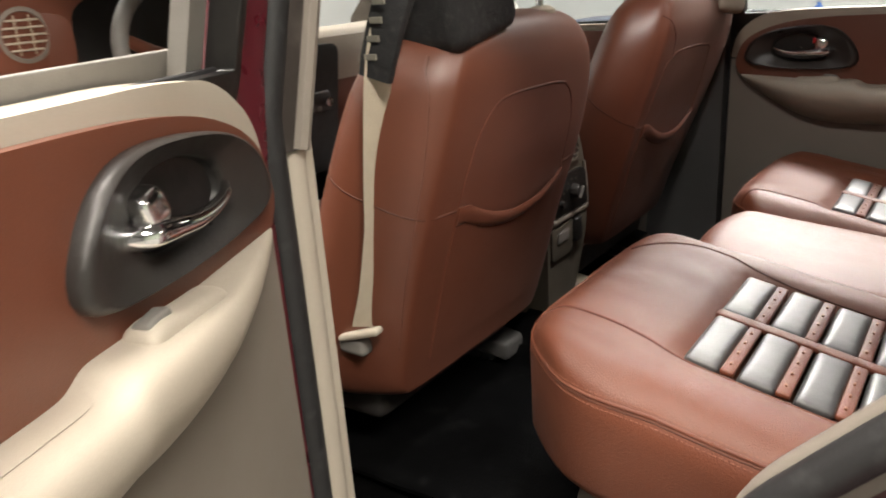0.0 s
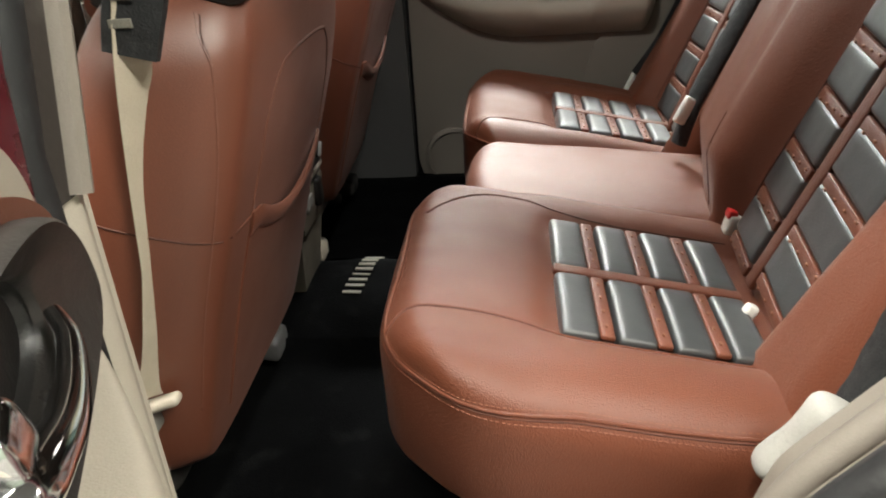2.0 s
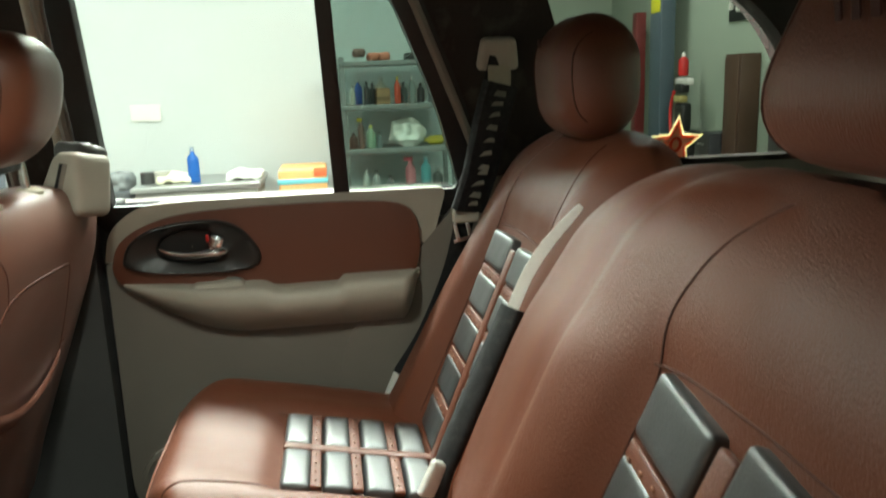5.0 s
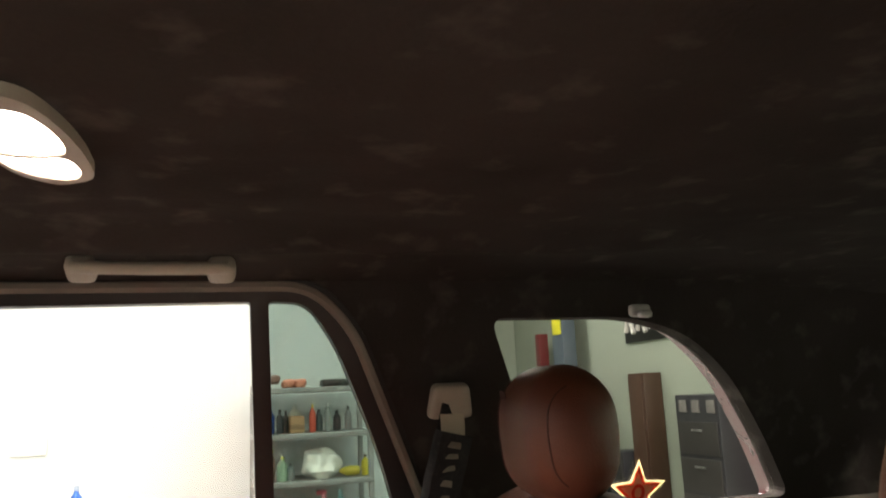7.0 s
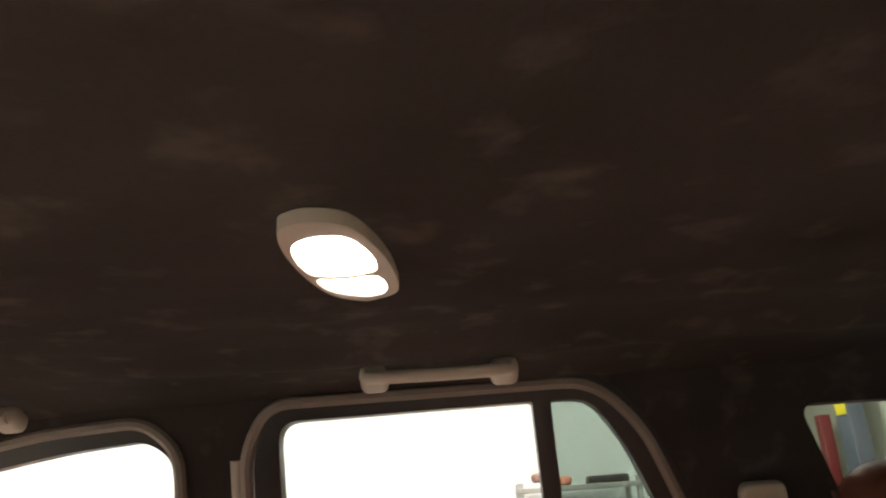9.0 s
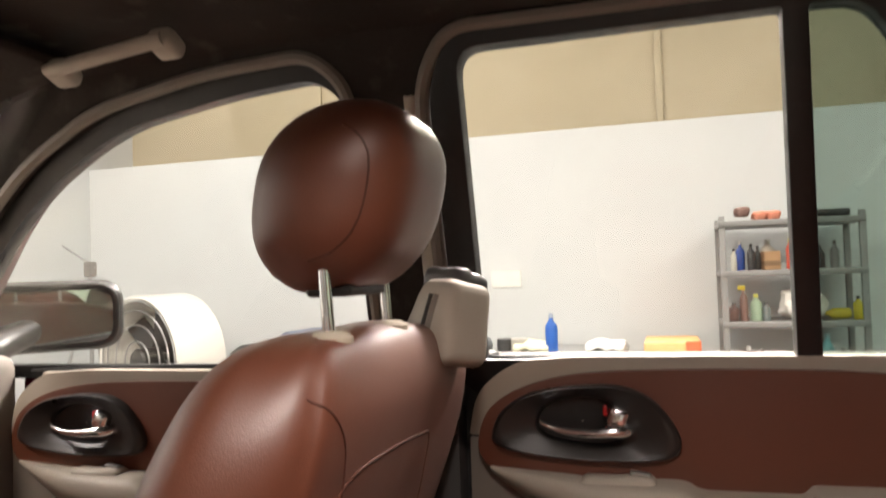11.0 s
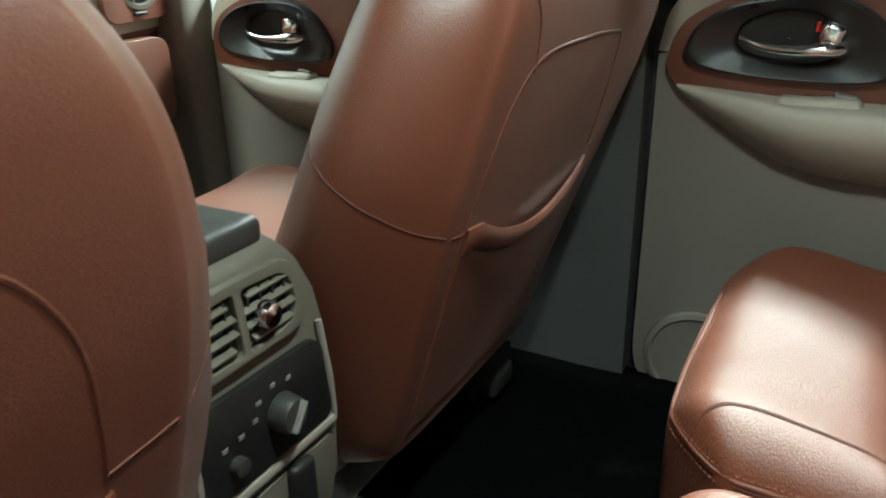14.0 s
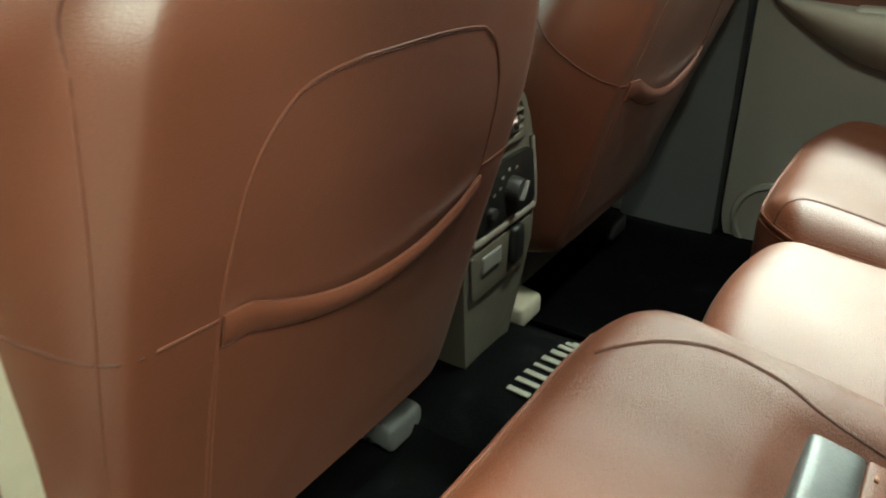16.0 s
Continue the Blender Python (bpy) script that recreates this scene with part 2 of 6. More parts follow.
def thing(name, m, label, category, group="", kind=""):
    ob = new(name)
    ob.empty_display_size = 0.05
    ob.matrix_world = m
    WORLD_OF[ob] = m
    return tagged(ob, label, category, group, kind)


def spline(pts, n=8, closed=False):
    """A smooth line through points."""
    p = [Vector(q) for q in pts]
    out, count = [], len(p)
    for i in range(count if closed else count - 1):
        a, b, c, d = (p[(i + k) % count] if closed else p[min(max(i + k, 0), count - 1)] for k in (-1, 0, 1, 2))
        for j in range(n):
            t = j / n
            out.append(0.5 * (2 * b + (c - a) * t + (2 * a - 5 * b + 4 * c - d) * t * t + (3 * b - a - 3 * c + d) * t ** 3))
    if not closed:
        out.append(p[-1])
    return out


def rounded(pts, r, n=5):
    """A closed 2D outline with rounded corners; r: one radius or one a corner."""
    out, count = [], len(pts)
    for i in range(count):
        a, b, c = Vector(pts[i - 1]), Vector(pts[i]), Vector(pts[(i + 1) % count])
        rad = r[i] if isinstance(r, (list, tuple)) else r
        u, v = (a - b), (c - b)
        k = min(rad, u.length * 0.45, v.length * 0.45)
        if k < 1e-5:
            out.append(b)
            continue
        p, q = b + u.normalized() * k, b + v.normalized() * k
        for j in range(n + 1):
            t = j / n
            out.append((1 - t) ** 2 * p + 2 * t * (1 - t) * b + t * t * q)
    return out


def plate(outer, holes=(), depth=0.01, place=None, bevel=0.0):
    """A flat piece with openings from 2D outlines (u, v); w runs from 0 to depth; place(u, v, w) gives the world point."""
    bm = bmesh.new()
    edges = []
    for line in (outer, *holes):
        vs = [bm.verts.new((q[0], q[1], 0)) for q in line]
        edges += [bm.edges.new((vs[i - 1], vs[i])) for i in range(len(vs))]
    bmesh.ops.triangle_fill(bm, use_beauty=True, use_dissolve=False, edges=edges, normal=(0, 0, 1))
    rim = [e for e in bm.edges if len(e.link_faces) == 1]
    ext = bmesh.ops.extrude_face_region(bm, geom=bm.faces[:], use_keep_orig=True)
    tops = [g for g in ext["geom"] if isinstance(g, bmesh.types.BMVert)]
    for v in tops:
        v.co.z = depth
    if bevel:
        top = set(tops)
        lines = [e for e in bm.edges if e.verts[0] in top and e.verts[1] in top and len(e.link_faces) == 2 and e.calc_face_angle(0) > 1.0]
        bmesh.ops.bevel(bm, geom=lines, offset=bevel, segments=3, affect="EDGES", profile=0.5, clamp_overlap=True)
    bmesh.ops.recalc_face_normals(bm, faces=bm.faces[:])
    if place:
        for v in bm.verts:
            v.co = place(*v.co)
    return bm


def rbox(sx, sy, sz, r, cells=(4, 4, 4), arc=3):
    """A box with round edges, centred, with enough rows to bend it."""
    half = (sx / 2, sy / 2, sz / 2)
    r = min(r, *(h * 0.98 for h in half))
    lines = []
    for h, n in zip(half, cells):
        edge = [r * (1 - math.cos(math.pi / 2 * k / arc)) for k in range(arc)]
        inner = [-(h - r) + 2 * (h - r) * k / n for k in range(n + 1)]
        lines.append([-h + e for e in edge] + inner + [h - e for e in reversed(edge)])
    bm, made = bmesh.new(), {}

    def vert(i, j, k):
        key = (i, j, k)
        if key not in made:
            p = Vector((lines[0][i], lines[1][j], lines[2][k]))
            q = Vector([max(-(h - r), min(h - r, c)) for h, c in zip(half, p)])
            d = p - q
            if d.length > 1e-9:
                p = q + d.normalized() * r
            made[key] = bm.verts.new(p)
        return made[key]

    nx, ny, nz = (len(a) - 1 for a in lines)
    for i in range(nx):
        for j in range(ny):
            for k, flip in ((0, 1), (nz, 0)):
                f = [vert(i, j, k), vert(i + 1, j, k), vert(i + 1, j + 1, k), vert(i, j + 1, k)]
                bm.faces.new(f[::-1] if flip else f)
    for i in range(nx):
        for k in range(nz):
            for j, flip in ((0, 0), (ny, 1)):
                f = [vert(i, j, k), vert(i + 1, j, k), vert(i + 1, j, k + 1), vert(i, j, k + 1)]
                bm.faces.new(f[::-1] if flip else f)
    for j in range(ny):
        for k in range(nz):
            for i, flip in ((0, 1), (nx, 0)):
                f = [vert(i, j, k), vert(i, j + 1, k), vert(i, j + 1, k + 1), vert(i, j, k + 1)]
                bm.faces.new(f[::-1] if flip else f)
    return bm


def moved(bm, m):
    bm.transform(m)
    return bm


def bent(bm, f):
    for v in bm.verts:
        v.co = f(v.co)
    return bm


def box(x0, x1, y0, y1, z0, z1, r=0.004, cells=(1, 1, 1), arc=2):
    return moved(rbox(abs(x1 - x0), abs(y1 - y0), abs(z1 - z0), r, cells, arc), pose((x0 + x1) / 2, (y0 + y1) / 2, (z0 + z1) / 2))


def tube(pts, r, closed=False, n=8, flat=1.0, caps=True):
    """A round bar along points; r: one radius or one a point."""
    p = [Vector(q) for q in pts]
    count = len(p)
    bm, rings, up = bmesh.new(), [], None
    for i in range(count):
        a, b = (p[i - 1], p[(i + 1) % count]) if closed else (p[max(i - 1, 0)], p[min(i + 1, count - 1)])
        t = (b - a).normalized()
        if up is None:
            up = Vector((0, 0, 1)) if abs(t.z) < 0.9 else Vector((1, 0, 0))
        up = (up - t * up.dot(t)).normalized()
        side = t.cross(up)
        rad = r[i] if isinstance(r, (list, tuple)) else r
        rings.append([bm.verts.new(p[i] + (math.cos(2 * math.pi * k / n) * side + flat * math.sin(2 * math.pi * k / n) * up) * rad) for k in range(n)])
    for i in range(count if closed else count - 1):
        a, b = rings[i], rings[(i + 1) % count]
        for k in range(n):
            bm.faces.new((a[k - 1], a[k], b[k], b[k - 1]))
    if caps and not closed:
        bm.faces.new(rings[0])
        bm.faces.new(rings[-1][::-1])
    bmesh.ops.recalc_face_normals(bm, faces=bm.faces[:])
    return bm


def ribbon(pts, across, width, thick=0.0015, rough=0.0):
    """A strap along points; across: the way of its width, one or one a point; width: one or one a point."""
    p = [Vector(q) for q in pts]
    bm, rings = bmesh.new(), []
    for i, q in enumerate(p):
        t = (p[min(i + 1, len(p) - 1)] - p[max(i - 1, 0)]).normalized()
        a = Vector(across[i] if isinstance(across[0], (tuple, list, Vector)) else across)
        a = (a - t * a.dot(t)).normalized()
        w = (width[i] if isinstance(width, (list, tuple)) else width) / 2
        nrm = t.cross(a)
        prof = [(-1, -0.3), (-0.92, -1), (0, -1.05), (0.92, -1), (1, -0.3), (1, 0.3), (0.92, 1), (0, 1.05), (-0.92, 1), (-1, 0.3)]
        rings.append([bm.verts.new(q + a * (w * u) + nrm * (thick / 2 * v) + nrm * (rough * noise.noise(q * 40))) for u, v in prof])
    n = len(rings[0])
    for a, b in zip(rings, rings[1:]):
        for k in range(n):
            bm.faces.new((a[k - 1], a[k], b[k], b[k - 1]))
    bm.faces.new(rings[0])
    bm.faces.new(rings[-1][::-1])
    bmesh.ops.recalc_face_normals(bm, faces=bm.faces[:])
    return bm


def loft(rings, caps=True):
    bm = bmesh.new()
    vs = [[bm.verts.new(q) for q in ring] for ring in rings]
    n = len(vs[0])
    for a, b in zip(vs, vs[1:]):
        for k in range(n):
            bm.faces.new((a[k - 1], a[k], b[k], b[k - 1]))
    if caps:
        bm.faces.new(vs[0][::-1])
        bm.faces.new(vs[-1])
    bmesh.ops.recalc_face_normals(bm, faces=bm.faces[:])
    return bm


def cyl(r0, r1, h, n=24, bevel=0.0):
    """An upright turned piece from z = 0 to h, with softened rims."""
    b = min(bevel, h / 3, r0 * 0.5, r1 * 0.5) if bevel else 0.0
    prof = [(r0 - b, 0), (r0, b), (r1, h - b), (r1 - b, h)] if b else [(r0, 0), (r1, h)]
    return loft([[(r * math.cos(2 * math.pi * k / n), r * math.sin(2 * math.pi * k / n), z) for k in range(n)] for r, z in prof])


def turned(prof, n=24):
    return loft([[(max(r, 1e-4) * math.cos(2 * math.pi * k / n), max(r, 1e-4) * math.sin(2 * math.pi * k / n), z) for k in range(n)] for r, z in prof])


def sheet(f, nu, nv):
    """A grid of points f(u, v), u and v from 0 to 1."""
    bm = bmesh.new()
    g = [[bm.verts.new(f(i / nu, j / nv)) for j in range(nv + 1)] for i in range(nu + 1)]
    for i in range(nu):
        for j in range(nv):
            bm.faces.new((g[i][j], g[i + 1][j], g[i + 1][j + 1], g[i][j + 1]))
    return bm


def thicken(bm, d):
    """Gives an open sheet a back, d along z."""
    ext = bmesh.ops.extrude_face_region(bm, geom=bm.faces[:], use_keep_orig=True)
    for g in ext["geom"]:
        if isinstance(g, bmesh.types.BMVert):
            g.co += Vector(d)
    bmesh.ops.recalc_face_normals(bm, faces=bm.faces[:])
    return bm


def drape(tree, starts, way, off=0.0):
    """Points laid on a surface, cast along way."""
    out, way = [], Vector(way).normalized()
    for q in starts:
        place, normal, _, _ = tree.ray_cast(Vector(q), way)
        if place is not None:
            if normal.dot(way) > 0:
                normal = -normal
            out.append(place + normal * off)
    return out


def evenly(pts, n):
    """n points at even steps round a closed 2D outline, from its leftmost point."""
    p = [Vector((q[0], q[1])) for q in pts]
    k = min(range(len(p)), key=lambda i: p[i].x)
    p = p[k:] + p[:k]
    if sum(a.x * b.y - b.x * a.y for a, b in zip(p, p[1:] + p[:1])) < 0:
        p = [p[0]] + p[:0:-1]
    p.append(p[0])
    far = [0.0]
    for a, b in zip(p, p[1:]):
        far.append(far[-1] + (b - a).length)
    at = np.linspace(0, far[-1], n, endpoint=False)
    return [Vector((float(np.interp(s, far, [q.x for q in p])), float(np.interp(s, far, [q.y for q in p])))) for s in at]


# ---- garage ----
def structure(name, bm, mat, label, category, smooth=False):
    return tagged(part(name, bm, mat, smooth=smooth), label, category, kind="structure")


structure("ground", box(-5, 12, -5.2, 4.0, -0.1, 0.0), CONCRETE, "bare grey concrete garage floor with dark stains", "floor")
structure("wall_east", box(4.0, 4.1, -1.75, 3.6, 0.0, 2.17), WHITEWALL, "low white painted partition wall in the garage", "wall")
structure("wall_east_upper", box(4.45, 4.55, -1.75, 3.6, 0.0, 4.0), TANWALL, "tan panelled wall above the white partition", "wall")
for k, yy in enumerate((-0.21, 2.05)):
    structure("trim_%d" % (k + 1), box(4.425, 4.45, yy - 0.02, yy + 0.02, 2.0, 4.0), TANWALL, "tan joint strip between wall panels", "trim")
structure("wall_north", box(-5, 12, 3.6, 3.7, 0.0, 4.0), WHITEWALL, "white painted garage end wall", "wall")
structure("wall_south", box(-5, 12, -5.3, -5.2, 0.0, 4.0), GREENWALL, "grey-green painted back wall of the garage", "wall")
# added, out of view: this wall and the ceiling are dark to limit bounce
structure("wall_west", box(-5.1, -5, -5.2, 3.6, 0.0, 4.0), GREYWALL, "unseen garage side wall, dark grey to limit bounced light", "wall")
structure("wall_far_east", box(12, 12.1, -5.2, 3.6, 0.0, 4.0), GREENWALL, "grey-green painted far wall", "wall")
structure("wall_return", box(4.1, 12, -1.75, -1.65, 0.0, 4.0), GREENWALL, "grey-green painted inner wall", "wall")
structure("ceiling", box(-5, 12, -5.2, 3.6, 4.0, 4.1), GREYWALL, "unseen garage ceiling, dark grey to limit bounced light", "ceiling")

# ceiling light fittings
for lx, ly in LAMP_SPOTS:
    lamp = thing("ceiling_or_fill_light", pose(lx, ly, 3.78), "long white fluorescent ceiling fitting hung under the ceiling", "light", "garage ceiling lights")
    part("housing", box(lx - 0.27, lx + 0.27, ly - 0.82, ly + 0.82, 3.80, 3.88), WHITEPL, lamp)
    for dx in (-0.15, 0.0, 0.15):
        part("tube", tube([(lx + dx, ly - 0.76, 3.785), (lx + dx, ly + 0.76, 3.785)], 0.013), LAMPGLOW, lamp)
    for dy in (-0.6, 0.6):
        part("hanger", tube([(lx, ly + dy, 3.87), (lx, ly + dy, 4.0)], 0.006), STEEL, lamp)

# housings for the two added lamps that brighten the seats, out of view
for kx, ky, kz, tilt, watts in KEY_LAMPS:
    key_m = pose(kx, ky, kz + 0.01, 0, tilt, 0)
    lamp = thing("ceiling_or_fill_light", key_m, "added unseen fitting tilted at the parked car to light its seats", "light", "garage ceiling lights")
    part("housing", moved(rbox(0.56, 1.3, 0.05, 0.012), key_m @ pose(0, 0, 0.04)), WHITEPL, lamp)
    for dy in (-0.4, 0.4):
        part("hanger", tube([(kx + 0.03, ky + dy, kz + 0.06), (kx + 0.03, ky + dy, 4.0)], 0.008), STEEL, lamp)

# ---- car shell ----
FLOOR = 0.585
BELT = 1.24


def side_x(z):
    """Half the car's inner width at a height."""
    return 0.785 - max(z - BELT, 0) * 0.28


def floor_z(x, y):
    hump = 0.085 * math.exp(-abs(x / 0.15) ** 3.5)
    return FLOOR + hump + 0.003 * noise.noise((x * 9, y * 9, 0))


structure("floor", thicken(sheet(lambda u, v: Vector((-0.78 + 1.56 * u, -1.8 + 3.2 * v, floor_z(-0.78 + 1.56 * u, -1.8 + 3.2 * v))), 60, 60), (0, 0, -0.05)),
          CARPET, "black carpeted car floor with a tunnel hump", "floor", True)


def liner_z(x, y):
    edge = 0.045 * (abs(x) / 0.66) ** 7
    front = 0.05 * max(0, (y - 0.45) / 0.45) ** 2
    rear = 0.03 * max(0, (-1.0 - y) / 0.7) ** 2
    wrinkle = 0.004 * noise.noise((x * 9, y * 3, 1)) + 0.0022 * noise.noise((x * 26, y * 11, 3)) + 0.001 * noise.noise((x * 60, y * 24, 6))
    roll = 0.02 * math.exp(-((abs(x) - 0.40) / 0.055) ** 2) * max(0, 1 - ((y + 0.35) / 0.75) ** 4 if abs(y + 0.35) < 0.75 else 0)
    return 1.745 - edge * 0.7 - front - rear + wrinkle - roll


structure("headliner", thicken(sheet(lambda u, v: Vector((-0.665 + 1.33 * u, -1.78 + 2.7 * v, liner_z(-0.665 + 1.33 * u, -1.78 + 2.7 * v))), 90, 150), (0, 0, 0.02)),
          SUEDE, "black suede headliner with soft wrinkles", "ceiling", True)
structure("roof", thicken(sheet(lambda u, v: Vector((-0.72 + 1.44 * u, -1.85 + 2.8 * v, 1.81 - 0.05 * abs(2 * u - 1) ** 3 - 0.04 * max(0, (v - 0.8) / 0.2))), 12, 12), (0, 0, 0.01)),
          PAINT, "maroon painted car roof", "roof", True)

REAR_OPEN = [(0.105, 1.20), (0.105, 1.64), (0.06, 1.712), (-0.47, 1.712), (-0.545, 1.64), (-0.69, 1.30), (-0.70, 1.20)]
FRONT_OPEN = [(1.16, 1.20), (1.10, 1.32), (0.94, 1.49), (0.82, 1.58), (0.66, 1.655), (0.44, 1.692), (0.27, 1.70), (0.215, 1.65), (0.215, 1.20)]
CARGO_GLASS = rounded([(-0.80, 1.652), (-1.09, 1.650), (-1.215, 1.615), (-1.32, 1.53), (-1.42, 1.385), (-1.48, 1.275), (-0.945, 1.275)], [0.03, 0.06, 0.08, 0.08, 0.08, 0.03, 0.03])
CARGO_HOLE = [Vector((-1.12 + (q[0] + 1.12) * 1.09, 1.45 + (q[1] - 1.45) * 1.12)) for q in CARGO_GLASS]


def upper_outline():
    rear = rounded(REAR_OPEN, [0, 0.05, 0.06, 0.06, 0.06, 0.03, 0])
    front = rounded(FRONT_OPEN, [0, 0.05, 0.1, 0.1, 0.1, 0.08, 0.05, 0.06, 0])
    top = [(-1.80, 1.20), (-1.80, 1.55), (-1.72, 1.72), (0.55, 1.72), (0.78, 1.70), (1.12, 1.53), (1.42, 1.27), (1.45, 1.20)]
    return [Vector(q) for q in top] + [Vector(q) for q in front] + [Vector(q) for q in rear]


for sgn, name in ((1, "right"), (-1, "left")):
    def on_side(u, v, w, sgn=sgn):
        return Vector((sgn * (0.785 - (v - BELT) * 0.28 + (-0.012 if sgn > 0 else 0.014) + w), u, v))
    structure("pillar_trim_%d" % (1 if sgn > 0 else 2), plate(upper_outline(), [CARGO_GLASS], 0.05 if sgn > 0 else 0.042, on_side), SUEDE,
              "black fabric pillar and window surround trim inside a car", "trim")
    body = [(-1.85, 1.19), (-1.85, 1.6), (-1.75, 1.76), (0.55, 1.76), (0.74, 1.72), (1.03, 1.53), (1.32, 1.28), (1.33, 1.19)]
    rear = [(q[0], q[1]) for q in rounded([(y + (0.012 if y > 0 else -0.012), z + (0.012 if z > 1.5 else -0.01)) for y, z in REAR_OPEN], [0, 0.05, 0.06, 0.06, 0.06, 0.03, 0])]
    front = [(q[0], q[1]) for q in rounded([(y, z + (0.01 if z > 1.3 else -0.01)) for y, z in FRONT_OPEN], [0, 0.05, 0.1, 0.1, 0.1, 0.08, 0.05, 0.06, 0])]
    structure("body_side_%d" % (1 if sgn > 0 else 2),
              plate([Vector(q) for q in body] + [Vector(q) for q in front] + [Vector(q) for q in rear], [CARGO_HOLE], 0.05,
                    lambda u, v, w, sgn=sgn: Vector((sgn * (0.845 - (v - BELT) * 0.28 + w), u, v))), PAINT, "maroon painted upper car body side", "car body")
    part_glass = structure("window_%d" % (3 if sgn > 0 else 4), plate(CARGO_GLASS, (), 0.004, lambda u, v, w, sgn=sgn: Vector((sgn * (0.785 - (v - BELT) * 0.28 + 0.02 + w), u, v))),
                           WINDOW, "curved glass cargo side window", "window")
    part_glass.visible_shadow = False
    # door opening seal
    for loop, kind in ((REAR_OPEN, 1), (FRONT_OPEN, 0)):
        line = rounded(loop, [0.0] + [0.06] * (len(loop) - 2) + [0.0])
        structure("seal_%s_%d" % (name, kind), tube([on_side(q[0], q[1], -0.001) for q in line], 0.0105, n=8), TAUPE, "taupe edge trim round a car door opening", "trim", True)
    # lower trim, by pieces
    def low(u, v, w, sgn=sgn):
        return Vector((sgn * (0.765 + w), u, v))
    structure("quarter_trim_%d" % (1 if sgn > 0 else 2),
              plate(rounded([(-1.8, 0.55), (-0.30, 0.55), (-0.34, 0.72), (-0.398, 0.93), (-0.515, 1.065), (-0.67, 1.235), (-0.74, 1.262), (-1.8, 1.262)], 0.02), (), 0.06, low, 0.008),
              TAUPE, "taupe plastic trim over the rear wheel arch", "trim")
    structure("rocker_%d" % (1 if sgn > 0 else 2), box(sgn * 0.70, sgn * 0.86, -0.4, 1.2, 0.48, 0.575, 0.015), GREYPL, "grey plastic door sill plate", "trim", True)
    structure("body_low_%d" % (1 if sgn > 0 else 2), plate([(-1.9, 0.4), (-0.30, 0.4), (-0.36, 0.72), (-0.425, 0.91), (-0.55, 1.06), (-0.69, 1.2), (-1.9, 1.2)], (), 0.06,
              lambda u, v, w, sgn=sgn: Vector((sgn * (0.83 + w), u, v)), 0.01), PAINT, "maroon painted rear wing of a car", "car body")
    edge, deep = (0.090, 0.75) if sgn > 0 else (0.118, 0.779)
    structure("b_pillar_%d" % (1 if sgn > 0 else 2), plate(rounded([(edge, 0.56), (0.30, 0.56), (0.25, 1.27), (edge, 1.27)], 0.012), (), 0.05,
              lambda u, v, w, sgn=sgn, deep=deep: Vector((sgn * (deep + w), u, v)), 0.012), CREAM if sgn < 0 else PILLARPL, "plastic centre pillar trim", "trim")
    structure("jamb_%d" % (1 if sgn > 0 else 2), bent(box(0.80, 0.885, 0.132, 0.20, 0.45, 1.64, 0.01, (1, 1, 10)), lambda c, sgn=sgn: Vector((sgn * (c.x - max(c.z - BELT, 0) * 0.28), c.y, c.z))), PAINT, "maroon painted door jamb", "car body", True)

# left opening: heavy rubber weatherstrip and the pale lip beside it
strip_line = rounded([(-0.535, 1.66), (-0.69, 1.30), (-0.66, 1.225), (-0.50, 1.055), (-0.388, 0.925), (-0.335, 0.72), (-0.29, 0.585), (0.06, 0.585), (0.118, 0.65), (0.118, 0.95), (0.118, 1.25), (0.118, 1.45), (0.118, 1.64), (0.06, 1.705), (-0.47, 1.705)], 0.05)
structure("weatherstrip", tube([Vector((-(side_x(q[1]) + 0.059), q[0] - 0.002, q[1])) for q in strip_line], 0.0175, closed=True, n=10), RUBBER,
          "thick black rubber weatherstrip round the open doorway", "trim", True)
structure("pillar_face", bent(box(0.862, 0.905, 0.100, 0.128, 0.45, 1.66, 0.006, (1, 1, 10)), lambda c: Vector((-(c.x - max(c.z - BELT, 0) * 0.28), c.y, c.z))), PAINT, "glossy maroon painted centre pillar face by the open door", "car body", True)
quarter_line = rounded([(-0.66, 1.228), (-0.512, 1.067), (-0.394, 0.932), (-0.336, 0.722), (-0.296, 0.57)], 0.05)
structure("quarter_lip", tube([Vector((-0.803, q[0] + 0.004, q[1] - 0.003)) for q in quarter_line[3:-3]], 0.013, n=10), TAUPE, "pale rounded lip along the rear door opening's edge", "trim", True)
structure("pillar_lip", tube([Vector((-(side_x(z) + 0.025), 0.124, z)) for z in np.linspace(0.58, 1.66, 14)], 0.0185, n=10), CREAM, "pale plastic lip on the centre pillar", "trim", True)
structure("pillar_cap", box(-0.789, -0.767, 0.112, 0.135, 1.262, 1.60, 0.006), TAUPE, "pale upper pillar edge trim", "trim", True)
structure("pillar_cap_right", tube([Vector((side_x(z) - 0.006, 0.122 - 0.006 * (z - 1.25), z)) for z in np.linspace(1.22, 1.63, 10)], 0.013, n=10), CREAM, "pale plastic lip on the centre pillar", "trim", True)
structure("pillar_post", box(0.80, 0.86, 0.045, 0.33, 0.45, 1.245, 0.008), RUBBER, "black rubber-faced centre pillar behind the door gap", "trim", True)
for sgn in (1, -1):
    structure("kick_panel_%d" % (1 if sgn > 0 else 2), box(sgn * 0.70, sgn * 0.80, 0.96, 1.36, 0.5, 1.25, 0.03), TAUPE, "taupe plastic kick panel at the front pillar's foot", "trim", True)
